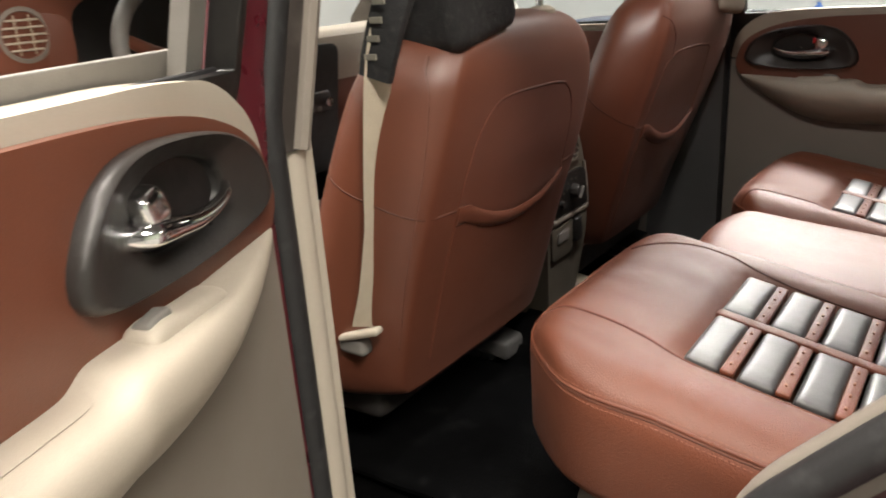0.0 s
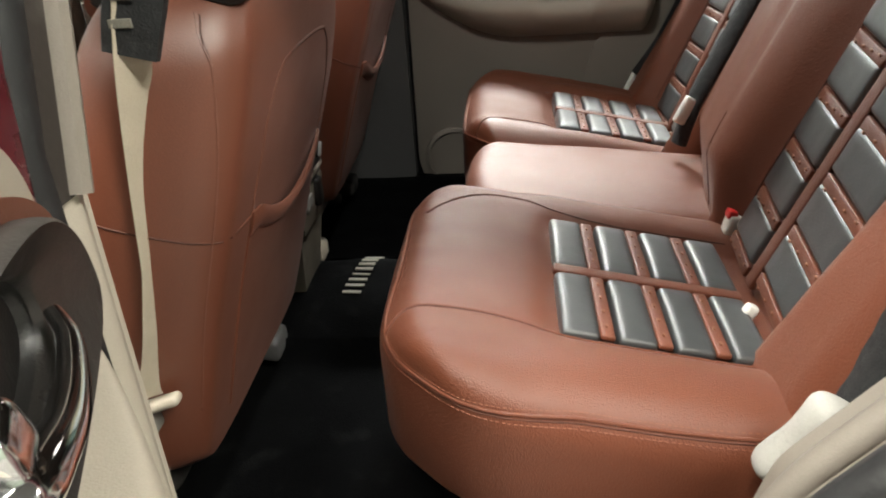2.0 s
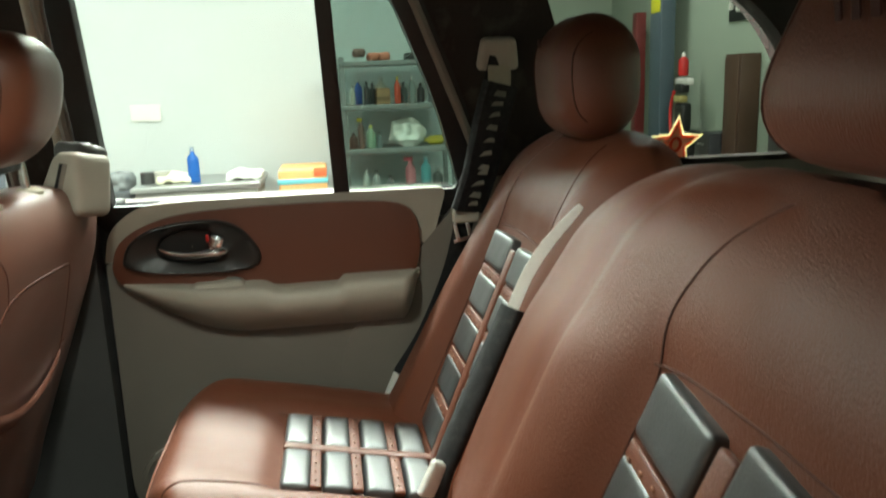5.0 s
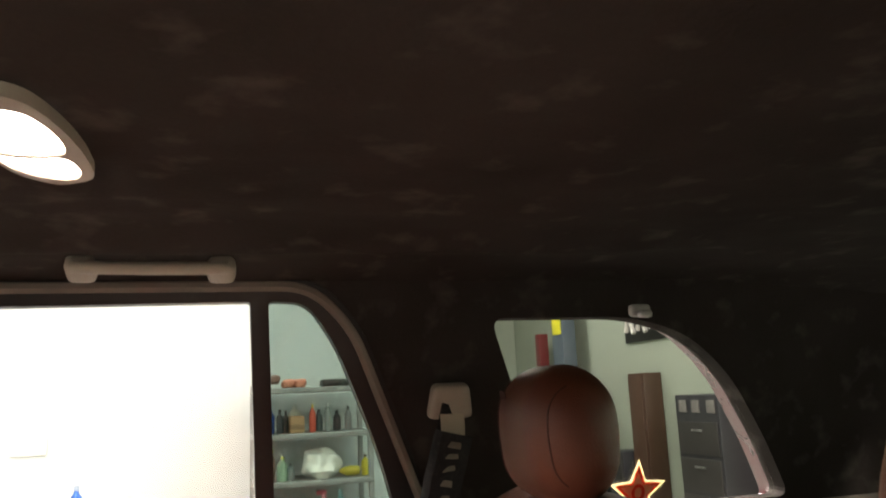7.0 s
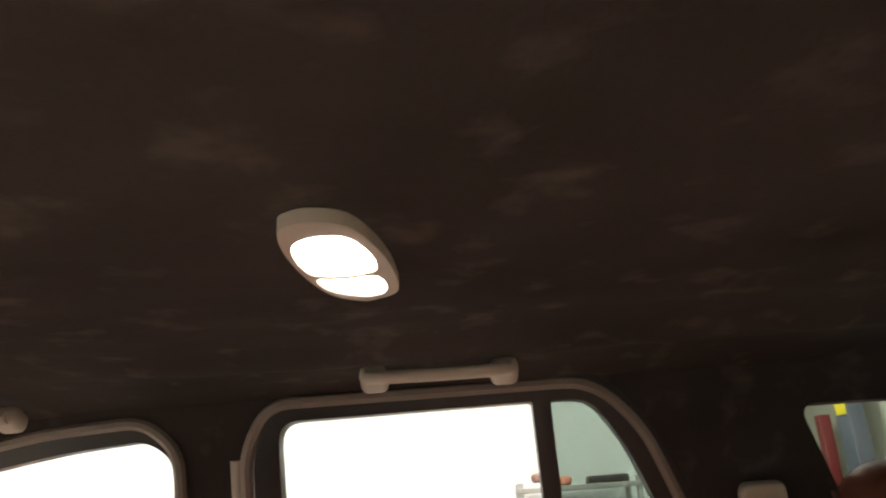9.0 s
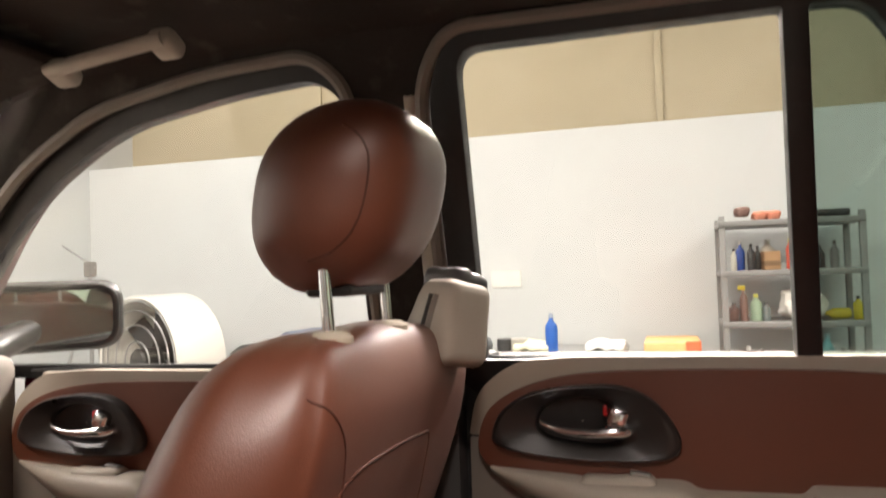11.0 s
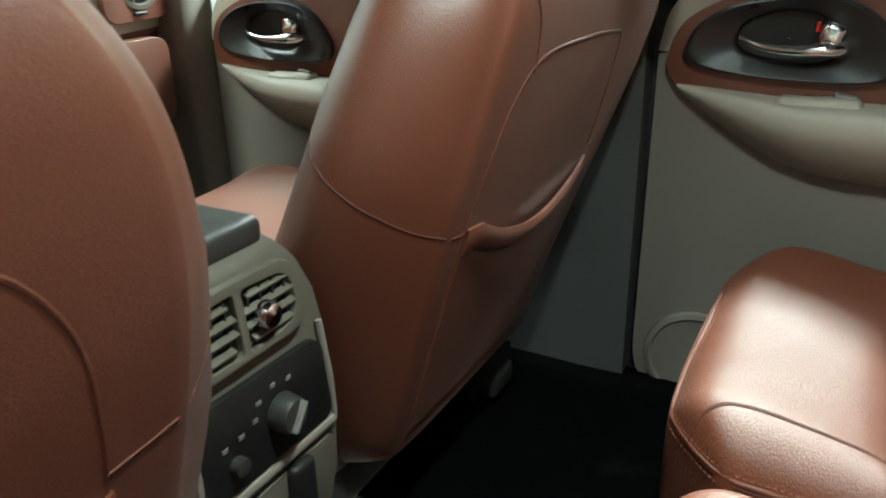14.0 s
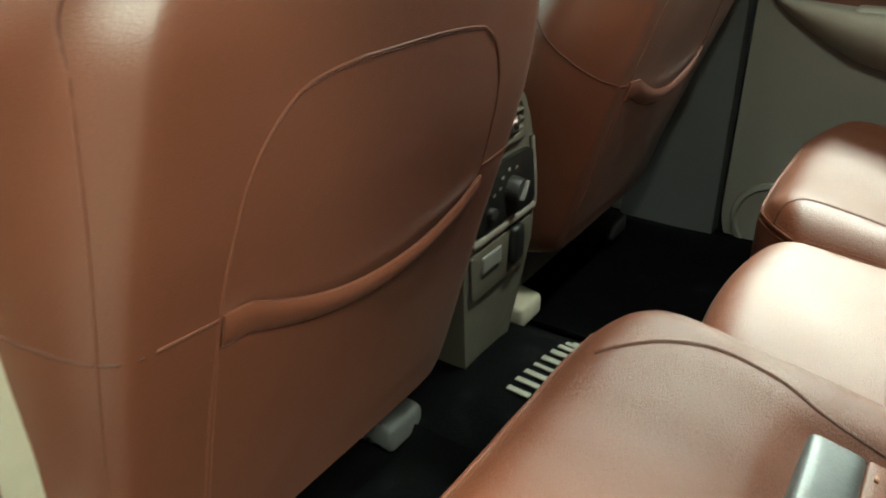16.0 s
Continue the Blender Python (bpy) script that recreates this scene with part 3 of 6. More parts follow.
structure("liftgate", plate(rounded([(-0.7, 0.5), (0.7, 0.5), (0.7, 1.25), (0.62, 1.72), (-0.62, 1.72), (-0.7, 1.25)], 0.03), [rounded([(-0.6, 1.25), (0.6, 1.25), (0.54, 1.62), (-0.54, 1.62)], 0.05)],
          0.05, lambda u, v, w: Vector((u, -1.80 - w + (v - 0.5) * 0.04, v))), SUEDE, "closed dark tailgate with a wide window", "door")
wg = structure("window_5", plate(rounded([(-0.6, 1.25), (0.6, 1.25), (0.54, 1.62), (-0.54, 1.62)], 0.05), (), 0.004, lambda u, v, w: Vector((u, -1.81 - w + (v - 0.5) * 0.04, v))), WINDOW, "clear tailgate window", "window")
wg.visible_shadow = False
structure("cargo_floor", box(-0.70, 0.70, -1.78, -0.72, 0.62, 0.72, 0.01), CARPET, "black carpeted load floor behind the rear seats", "floor", True)


def screen(u, v):
    x = -0.68 + 1.36 * u
    return Vector((x * (1 + 0.12 * (1 - v)), 1.42 - 0.62 * v - 0.10 * (2 * u - 1) ** 2, 1.20 + 0.50 * v))


ws = structure("window_6", sheet(screen, 16, 8), WINDOW, "large curved windscreen", "window", True)
ws.visible_shadow = False
structure("cowl", sheet(lambda u, v: Vector((-0.85 + 1.7 * u, 1.25 + 1.2 * v, 1.17 - 0.06 * v - 0.05 * (2 * u - 1) ** 2)), 12, 8), PAINT, "maroon painted bonnet seen through the windscreen", "car body", True)
structure("firewall", box(-0.78, 0.78, 1.28, 1.33, 0.5, 1.16, 0.01), CARPET, "dark carpeted front bulkhead", "wall", True)


# ---- doors ----
def car_door(name, m, flip, label, frame_on=True, pane_up=True):
    """A door in its own axes: s from the front edge to the rear, d into the car, z up from the ground."""
    door = thing(name, m, label, "car door", kind="structure")

    def put(pname, bm, mat, lab="", smooth=True, parent=None):
        if flip < 0:
            for v in bm.verts:
                v.co.y = -v.co.y
            bmesh.ops.reverse_faces(bm, faces=bm.faces[:])
        return part(pname, bm, mat, parent or door, lab, smooth, True)

    def face(d0):
        return lambda u, v, w: Vector((u, d0 + w, v))

    def skin(u, v, w):
        return Vector((u, -0.135 + w - max(v - BELT, 0) * -0.28 + 0.02 * math.sin(max(0, min(1, (v - 0.5) / 0.75)) * 3.1) * -1, v))

    lower = rounded([(0.0, 1.122), (-0.004, 0.60), (0.05, 0.515), (0.36, 0.515), (0.42, 0.70), (0.49, 0.90), (0.60, 1.04), (0.66, 1.122)], [0.004, 0.05, 0.06, 0.04, 0.08, 0.08, 0.04, 0.004])
    if not frame_on:
        lower = rounded([(0.0, 1.122), (-0.004, 0.60), (0.05, 0.515), (0.72, 0.515), (0.72, 1.122)], [0.004, 0.05, 0.06, 0.02, 0.004])
    put("lower_panel", plate(lower, (), 0.045, face(-0.045), 0.008), TAUPE, "taupe grained plastic lower door panel")
    cap = rounded([(0.0, 1.1255), (0.012, 1.19), (0.07, 1.236), (0.16, 1.243), (0.70, 1.243), (0.665, 1.1255)], [0.004, 0.05, 0.04, 0.04, 0.02, 0.004])
    put("upper_panel", plate(cap, (), 0.052, face(-0.048), 0.018), CREAM, "cream plastic upper door panel")
    put("belt_ledge", box(0.06, 0.69, -0.055, -0.008, 1.22, 1.238, 0.006, (10, 2, 1), 3), CREAM, "cream ledge under the window")
    ins = spline([(0.018, 1.128), (0.040, 1.172), (0.10, 1.204), (0.19, 1.221), (0.34, 1.226), (0.52, 1.224), (0.605, 1.212), (0.634, 1.172), (0.634, 1.10), (0.605, 1.05), (0.52, 1.035), (0.45, 1.0), (0.37, 0.992), (0.30, 1.035), (0.16, 1.06), (0.05, 1.076), (0.022, 1.095)], 5, True)
    rim = spline([(0.040, 1.132), (0.056, 1.166), (0.098, 1.192), (0.165, 1.204), (0.232, 1.203), (0.277, 1.180), (0.307, 1.135), (0.300, 1.106), (0.25, 1.098), (0.16, 1.098), (0.080, 1.106), (0.046, 1.117)], 6, True)
    hole = spline([(0.104, 1.148), (0.118, 1.172), (0.16, 1.186), (0.205, 1.183), (0.232, 1.162), (0.236, 1.135), (0.21, 1.118), (0.155, 1.12), (0.115, 1.13)], 6, True)
    rim, hole = evenly(rim, 56), evenly(hole, 56)
    put("insert", plate([Vector((p[0], p[1])) for p in ins], [[r * 0.3 + h * 0.7 for r, h in zip(rim, hole)]], 0.018, face(0.0), 0.006), LEATHER, "brown leather door insert")
    mid = Vector((0.172, 1.15))
    rings = [[Vector((p.x, d, p.y)) for p in (r * (1 - t) + h * t for r, h in zip(rim, hole))] for t, d in ((0.0, 0.016), (0.0, 0.026), (0.05, 0.0315), (0.14, 0.034), (0.26, 0.0325), (0.6, 0.026), (0.92, 0.021), (1.0, 0.0185), (1.03, 0.014))]
    bez = put("handle_bezel", loft(rings, False), HANDLEPL, "dark grey-brown dished handle surround")
    rings = []
    for k, (sc, d) in enumerate(((1.02, 0.018), (1.0, 0.012), (0.94, 0.0075), (0.7, 0.006), (0.35, 0.0055), (0.02, 0.0055))):
        rings.append([Vector((mid.x + (q[0] - mid.x) * sc, d, mid.y + (q[1] - mid.y) * sc)) for q in hole])
    put("recess", loft(rings, False), BLACKPL, "black recess behind the handle", parent=bez)
    lever = spline([(0.114, 0.026, 1.151), (0.13, 0.034, 1.1455), (0.155, 0.038, 1.1405), (0.185, 0.040, 1.1395), (0.21, 0.038, 1.1415), (0.231, 0.032, 1.142), (0.240, 0.012, 1.142)], 5)
    nl = len(lever)
    put("handle", tube(lever, [0.0042 + 0.0118 * (i / nl) ** 1.2 for i in range(nl)], n=12, flat=0.8), CHROME, "curved chrome pull handle", parent=bez)
    put("lock_knob", bent(moved(rbox(0.030, 0.024, 0.032, 0.009, (3, 3, 4), 4), pose(0.224, 0.028, 1.160, 0, 20, 0)), lambda c: Vector((c.x, c.y - 0.12 * max(0, c.z - 1.16), c.z))), CHROME, "chrome lock lever", parent=bez)
    if pane_up:
        put("lock_mark", moved(rbox(0.006, 0.012, 0.014, 0.0025), pose(0.206, 0.022, 1.168)), RED, "red lock marker", parent=bez)
    # armrest: a long shelf with a flat top and an undercut face, that starts as a point and swells
    prof = [(0.0, 0.0), (0.4, -0.004), (0.78, -0.03), (0.93, -0.09), (1.0, -0.22), (0.985, -0.36), (0.86, -0.52), (0.62, -0.72), (0.32, -0.90), (0.0, -1.0)]
    rings = []
    for k in range(109):
        t = k / 108
        s = 0.034 + 0.60 * t
        grow = math.sin(min(1, t / 0.42) * math.pi / 2) ** 0.9
        end = 1 if t < 0.93 else max(0.2, 1 - ((t - 0.93) / 0.07) ** 2)
        dip_z = 0.013 / (1 + math.exp(-(s - 0.322) * 190)) / (1 + math.exp((s - 0.468) * 420))
        top = 1.084 - 0.010 * min(1, t / 0.25) - dip_z
        high = (0.014 + 0.100 * grow) * end - dip_z
        out = (0.020 + 0.056 * grow) * end
        cup = 0.046 / (1 + math.exp(-(s - 0.322) * 240)) / (1 + math.exp((s - 0.463) * 300))
        ring = [Vector((s, max(q.x * out, cup * max(0, 1 + q.y / 0.5)), top + q.y * high)) for q in spline([(a, b, 0) for a, b in prof], 3)]
        rings.append(ring + [Vector((s, -0.008, top - high)), Vector((s, -0.008 + cup * 0.4, top))])
    arm = put("armrest", loft(rings), CREAM, "cream moulded armrest")
    put("switch_pod", bent(moved(rbox(0.105, 0.036, 0.024, 0.0115, (8, 3, 1), 4), pose(0.222, 0.034, 1.068)), lambda c: Vector((c.x, c.y, c.z + (0.004 * math.exp(-((c.x - 0.25) / 0.02) ** 2) if c.z > 1.07 else 0)))), CREAM, "cream switch pod", parent=arm)
    put("window_switch", moved(rbox(0.030, 0.017, 0.009, 0.0035, (2, 2, 1), 3), pose(0.252, 0.034, 1.082, 6, 8, 0)), GREYPL, "grey rocker window switch", parent=arm)
    ring_sp = put("speaker_grille", moved(turned([(0.085, 0), (0.083, 0.006), (0.074, 0.008), (0.070, 0.004), (0.03, 0.003), (0.001, 0.003)], 32), Matrix.Translation((0.10, 0, 0.635)) @ pose(0, 0, 0, -90, 0, 0)), TAUPE, "round taupe speaker grille")
    put("outer_skin", plate(rounded([(-0.02, 1.235), (-0.03, 0.50), (0.36, 0.48), (0.42, 0.68), (0.50, 0.90), (0.60, 1.03), (0.73, 1.235)], 0.02), (), 0.09, face(-0.14)), PAINT, "maroon painted outer door skin")
    if frame_on:
        def tilt(d0):
            return lambda u, v, w: Vector((u, -0.02 + d0 + w + (v - BELT) * 0.28, v))
        off, edge = 0.077, 0.092 if pane_up else 0.062
        glass_hole = [(off - y, z) for y, z in ((0.050, 1.238), (0.047, 1.683), (-0.372, 1.686), (-0.388, 1.238))]
        quarter = [(off - y, z) for y, z in ((-0.420, 1.238), (-0.402, 1.686), (-0.465, 1.684), (-0.515, 1.615), (-0.60, 1.42), (-0.648, 1.25), (-0.640, 1.238))]
        outer = [(off - y, z) for y, z in ((edge, 1.18), (edge, 1.64), (edge - 0.047, 1.722), (-0.49, 1.722), (-0.56, 1.645), (-0.66, 1.42), (-0.70, 1.26), (-0.70, 1.18))]
        put("window_frame", plate(rounded(outer, 0.05), [rounded(glass_hole, [0.004, 0.035, 0.006, 0.006]), rounded(quarter, [0.008, 0.008, 0.03, 0.05, 0.1, 0.03, 0.01])], 0.034, tilt(-0.012), 0.006), BLACKPL, "black window frame")
        if pane_up:
            g = put("window_pane", plate(glass_hole, (), 0.004, tilt(-0.002)), WINDOW, "clear side window pane")
            g.visible_shadow = False
        else:
            put("glass_channel", plate([(0.034, 1.23), (0.062, 1.23), (0.065, 1.69), (0.038, 1.69)], (), 0.02, tilt(-0.03)), GREYPL, "grey rubber glass channel")
            put("outer_seal", plate([(0.03, 1.215), (0.46, 1.215), (0.46, 1.262), (0.03, 1.262)], (), 0.012, tilt(-0.045), 0.003), GREYPL, "grey outer window seal")
        g = put("quarter_pane", plate(quarter, (), 0.004, tilt(-0.002)), TINTED, "green-tinted fixed quarter pane")
        g.visible_shadow = False
        put("belt_seal", tube([(off - y, -0.022, 1.238) for y in (0.05, -0.2, -0.4, -0.645)], 0.0045), RUBBER, "rubber seal along the window's foot")
    else:
        put("belt_seal", tube([(0.02, -0.03, 1.236), (0.3, -0.03, 1.244), (0.69, -0.03, 1.246)], 0.006), RUBBER, "rubber seal along the window's foot")
    return door


right_m = Matrix(((0, 1, 0, 0.77), (-1, 0, 0, 0.077), (0, 0, 1, 0), (0, 0, 0, 1)))
car_door("door_1", right_m, -1, "closed rear car door with brown leather insert and cream armrest")
OPEN = radians(70.2)
left_m = Matrix(((-math.sin(OPEN), math.cos(OPEN), 0, -0.880), (-math.cos(OPEN), -math.sin(OPEN), 0, 0.089), (0, 0, 1, 0.060), (0, 0, 0, 1)))
car_door("door_2", left_m, 1, "wide open rear car door, window down, with brown leather insert", True, False)
front_right = right_m.copy()
front_right[1][3], front_right[2][3] = 0.955, -0.022
car_door("door_3", front_right, -1, "closed front passenger door with brown insert and cream armrest", False)
front_left = Matrix(((0, 1, 0, -0.77), (-1, 0, 0, 0.955), (0, 0, 1, -0.022), (0, 0, 0, 1)))
car_door("door_4", front_left, 1, "closed driver's door with brown insert and cream armrest", False)
FRONT_GLASS = rounded([(0.245, 1.225), (0.235, 1.64), (0.28, 1.672), (0.42, 1.662), (0.64, 1.628), (0.80, 1.55), (0.92, 1.463), (1.08, 1.30), (1.12, 1.225)], [0, 0.03, 0.03, 0.1, 0.1, 0.1, 0.1, 0.1, 0])
FRONT_FRAME = rounded([(0.205, 1.20), (0.205, 1.66), (0.26, 1.712), (0.44, 1.705), (0.67, 1.668), (0.84, 1.59), (0.96, 1.50), (1.13, 1.32), (1.19, 1.20)], [0, 0.04, 0.04, 0.1, 0.1, 0.1, 0.1, 0.1, 0])
for sgn in (1, -1):
    structure("window_frame_%d" % (1 if sgn > 0 else 2), plate(FRONT_FRAME, [FRONT_GLASS], 0.03, lambda u, v, w, sgn=sgn: Vector((sgn * (0.798 - (v - BELT) * 0.28 + w), u, v))), BLACKPL, "black front door window frame", "window frame")
    if sgn < 0:
        continue
    g = structure("window_1", plate(FRONT_GLASS, (), 0.004, lambda u, v, w, sgn=sgn: Vector((sgn * (0.806 - (v - BELT) * 0.28 + w), u, v))), WINDOW, "clear front door window", "window")
    g.visible_shadow = False


# ---- front seats ----
def front_seat(cx, side, label, wide_out, dz, slim, shoulder, inboard, drop):
    """side: 1 where the belt hangs on the seat's right; slim: how deep the upper part is; shoulder: extra outboard width; drop: how far the back reaches down."""
    seat = thing("bucket_seat", pose(cx, 0.40, FLOOR), label, "car seat", "front seats")

    def back_y(z):
        return 0.10 - 0.32 * (z - 1.05) + 0.10 * max(0, z - 1.24)

    # height, half width at the back, half width inboard, half width outboard, depth
    rows = [(0.762, 0.16, 0.20, 0.22, 0.85), (0.775, 0.19, 0.238, 0.262, 1.2), (0.81, 0.203, 0.258, 0.283, 1.34), (0.90, 0.208, 0.268, 0.291, 1.24), (1.03, 0.21, 0.275, 0.293, 1.06), (1.12, 0.205, 0.273, 0.29, 1),
            (1.19, 0.192, 0.255, 0.281, 0.96), (1.245, 0.172, 0.228, 0.268, 0.88), (1.285, 0.148, 0.19, 0.235, 0.74), (1.308, 0.115, 0.145, 0.18, 0.54), (1.317, 0.06, 0.085, 0.1, 0.3)]
    ctrl = spline([(r[0], r[1], r[4]) for r in rows], 4)
    wide = spline([(r[2], r[3], 0) for r in rows], 4)
    rings = []
    for (z, hb, k), (wi, wo, _) in zip(ctrl, wide):
        fore = k * float(np.interp(z, [0.76, 0.9, 1.03, 1.12, 1.2, 1.317], [1, 1 - 0.5 * slim, 1 - 0.8 * slim, 1 - slim, 1 - slim, 1 - 0.6 * slim]))

        def flank(hm, hb):
            return [(hb * 0.55, 0.0), (hb * 0.9, 0.003), (hb * 0.99, 0.011), (hb + (hm - hb) * 0.36, 0.034 * fore), (hm - 0.012, 0.08 * fore), (hm, 0.125 * fore), (hm - 0.014, 0.165 * fore), (hm * 0.8, 0.186 * fore), (hm * 0.5, 0.165 * fore)]
        wo = wo * wide_out / 0.293 + shoulder * float(np.interp(z, [0.76, 0.88, 1.0, 1.1, 1.18, 1.26, 1.317], [-0.8, -0.4, 0.2, 0.6, 0.9, 1.0, 0.4]))
        wi = wi * (inboard + (0.0 if side > 0 else float(np.interp(z, [0.8, 0.95, 1.05, 1.15, 1.25], [0.20, 0.08, -0.05, -0.12, -0.15]))))
        outer, inner = flank(wo, max(hb, wo - 0.05)), flank(wi, hb * (1.0 if side > 0 else 1.12))
        right, left = (outer, inner) if side > 0 else (inner, outer)
        loop = [(0, 0)] + right + [(0, 0.155 * fore)] + [(-x, y) for x, y in left[::-1]]
        y0 = back_y(z) + (0.10 * (1 - k) if z > 1.0 and k < 1 else 0) + (0.03 if z < 0.77 else 0)
        rings.append([Vector((cx + q.x, y0 + q.y, z - drop * max(0.0, min(1.0, (0.95 - z) / 0.19)))) for q in spline([(x, y, 0) for x, y in loop], 3, True)])
    bm = loft(rings)
    tree = BVHTree.FromBMesh(bm)
    back = part("backrest", bm, LEATHER, seat)

    def on_back(pts, off=0.0006):
        return drape(tree, [(cx + x, -0.6, z - dz) for x, z in pts], (0, 1, 0), off)

    def seam(pname, pts, r=0.0011, mat=SEAM, off=-0.0004):
        q = on_back([(p[0], p[1]) for p in spline([(x, z, 0) for x, z in pts], 7)], off)
        welt = on_back([(p[0], p[1]) for p in spline([(x, z + 0.0022, 0) for x, z in pts], 7)], -0.0005)
        if len(welt) > 3:
            part("welt", tube(welt, 0.0014, n=6), LEATHER, back)
        return part(pname, tube(q, r, n=6), mat, back)

    # panel seams: an arch over the pocket and the lines out to the sides
    seam("seam", [(-0.165, 0.79), (-0.168, 0.86), (-0.166, 1.02), (-0.163, 1.09), (-0.148, 1.155), (-0.112, 1.196), (-0.055, 1.205)])
    seam("seam", [(-0.055, 1.205), (0.05, 1.203), (0.13 if side > 0 else 0.10, 1.197)])
    seam("seam", [(0.13, 1.197), (0.145, 1.188), (0.155, 1.14), (0.172, 1.03), (0.17, 0.86), (0.165, 0.79)] if side > 0 else
         [(0.10, 1.197), (0.125, 1.18), (0.148, 1.145), (0.16, 1.10), (0.168, 1.03), (0.17, 0.86), (0.165, 0.79)])
    if side < 0:
        seam("seam", [(-0.222, 1.275), (-0.237, 1.25), (-0.243, 1.2), (-0.246, 1.14), (-0.247, 1.087), (-0.246, 1.0), (-0.243, 0.92), (-0.238, 0.84)])
    if side > 0:
        seam("seam", [(-0.165, 1.285), (-0.142, 1.266), (-0.122, 1.236), (-0.113, 1.19)], 0.0016)
    for sd in (-1, 1):
        ring = []
        for k in range(30):
            y = back_y(1.05) + 0.003 + 0.15 * k / 29
            hit = tree.ray_cast(Vector((cx + sd * 0.6, y, 1.052 - dz + (0.15 if side > 0 else 0.075) * (k / 29) ** 1.1)), Vector((-sd, 0, 0)))
            if hit[0] is not None:
                ring.append(hit[0] - hit[1] * 0.0004)
        part("seam", tube(ring, 0.0014, n=6), SEAM, back)
        seam("seam", [(sd * 0.166, 1.048), (sd * 0.178, 1.049), (sd * (0.19 if side > 0 else 0.215), 1.051)])

    # pocket with a rolled lip
    def mouth(x):
        return 1.056 - dz - 0.046 * (1 - (abs(x - 0.03) / 0.17) ** 2) if abs(x - 0.03) < 0.17 else 1.056 - dz

    def pocket(u, v):
        x = -0.164 + 0.334 * u
        z = 0.79 + (mouth(x) - 0.006 - 0.79) * v
        p = drape(tree, [(cx + x, -0.6, z)], (0, 1, 0))
        puff = 0.0015 + 0.007 * (v ** 3) * math.sin(math.pi * min(1, max(0, u))) ** 0.7
        q = p[0] if p else Vector((cx + x, back_y(z), z))
        return q + Vector((0, -puff, 0))
    pk = part("pocket", thicken(sheet(pocket, 26, 18), (0, 0.002, 0)), LEATHER, seat)

    def roll(u, v):
        """The padded band under the pocket's mouth."""
        x = -0.164 + 0.334 * u
        deep = 0.026 - 0.010 * u
        q = pocket(u, 1 - deep * v / (mouth(x) - 0.796))
        full = max(0.0, math.sin(math.pi * (0.03 + 0.94 * u))) ** 0.5
        return q + Vector((0, -0.0006 - 0.0085 * full * max(0.0, math.sin(math.pi * (0.12 + 0.88 * v))) ** 0.6, 0.003 * (1 - v)))
    part("lip", thicken(sheet(roll, 40, 10), (0, 0.004, 0)), LEATHER, pk)
    low = [roll(u, 1.0) + Vector((0, 0.0006, -0.0004)) for u in np.linspace(0.0, 1.0, 30)]
    part("lip_seam", tube(low, 0.0012, n=6), SEAM, pk)

    # headrest on two posts
    hr = rbox(0.232 if side < 0 else 0.246, 0.16, 0.2, 0.078, (6, 4, 5), 6)

    def shape(c):
        t = c.z / 0.1
        w = 1 - 0.10 * max(0, t) ** 2 - 0.20 * max(0, -t) ** 2
        return Vector((c.x * w, c.y * (1 - 0.12 * max(0, -t)) - 0.02 * t + 0.012 * (1 - (c.x / 0.14) ** 2) * (1 if c.y < 0 else 0) * -1, c.z + 0.006 * (1 - (c.x / 0.134) ** 2)))
    bent(hr, shape)
    moved(hr, pose(cx + (0.010 if side < 0 else 0.024), 0.105, 1.445 if side < 0 else 1.449))
    tree_h = BVHTree.FromBMesh(hr)
    head = part("headrest", hr, LEATHER, seat)
    for x in (-0.078, 0.095):
        q = drape(tree_h, [(cx + x, -0.5, z) for z in np.linspace(1.375, 1.53, 24)], (0, 1, 0), -0.0004)
        part("seam", tube(q, 0.0013, n=6), SEAM, head)
    under = box(cx - 0.04, cx + 0.06, 0.08, 0.13, 1.352, 1.364, 0.005)
    part("base_cover", under, BLACKPL, head, "black underside of the headrest")
    for x in (-0.08, 0.08):
        px = cx + (0.006 if side < 0 else 0.018) + x
        part("post", tube([(px, 0.092, 1.29), (px, 0.098, 1.39)], 0.0062, n=12), CHROME, seat, "chrome headrest post")
        part("post_collar", moved(turned([(0.0225, 0), (0.0225, 0.006), (0.015, 0.011), (0.0085, 0.012), (0.008, 0.0)], 20), pose(px, 0.092, 1.308)), WEB, seat, "beige post collar")

    # cushion, skirt, rails
    cu = rbox(0.53, 0.52, 0.19, 0.065, (8, 8, 3), 4)
    bent(cu, lambda c: Vector((c.x, c.y, c.z + (0.028 * (abs(c.x) / 0.26) ** 3 + 0.02 * c.y if c.z > 0 else 0))))
    part("cushion", moved(cu, pose(cx, 0.49, 0.815)), LEATHER, seat)
    part("skirt", bent(box(cx - 0.215, cx + 0.215, 0.245, 0.72, 0.67, 0.775, 0.025, (4, 4, 2), 3), lambda c: Vector((c.x, c.y + 0.05 * max(0, 0.72 - c.z), c.z))), DARKPL if side < 0 else PILLARPL, seat, "dark plastic seat base")
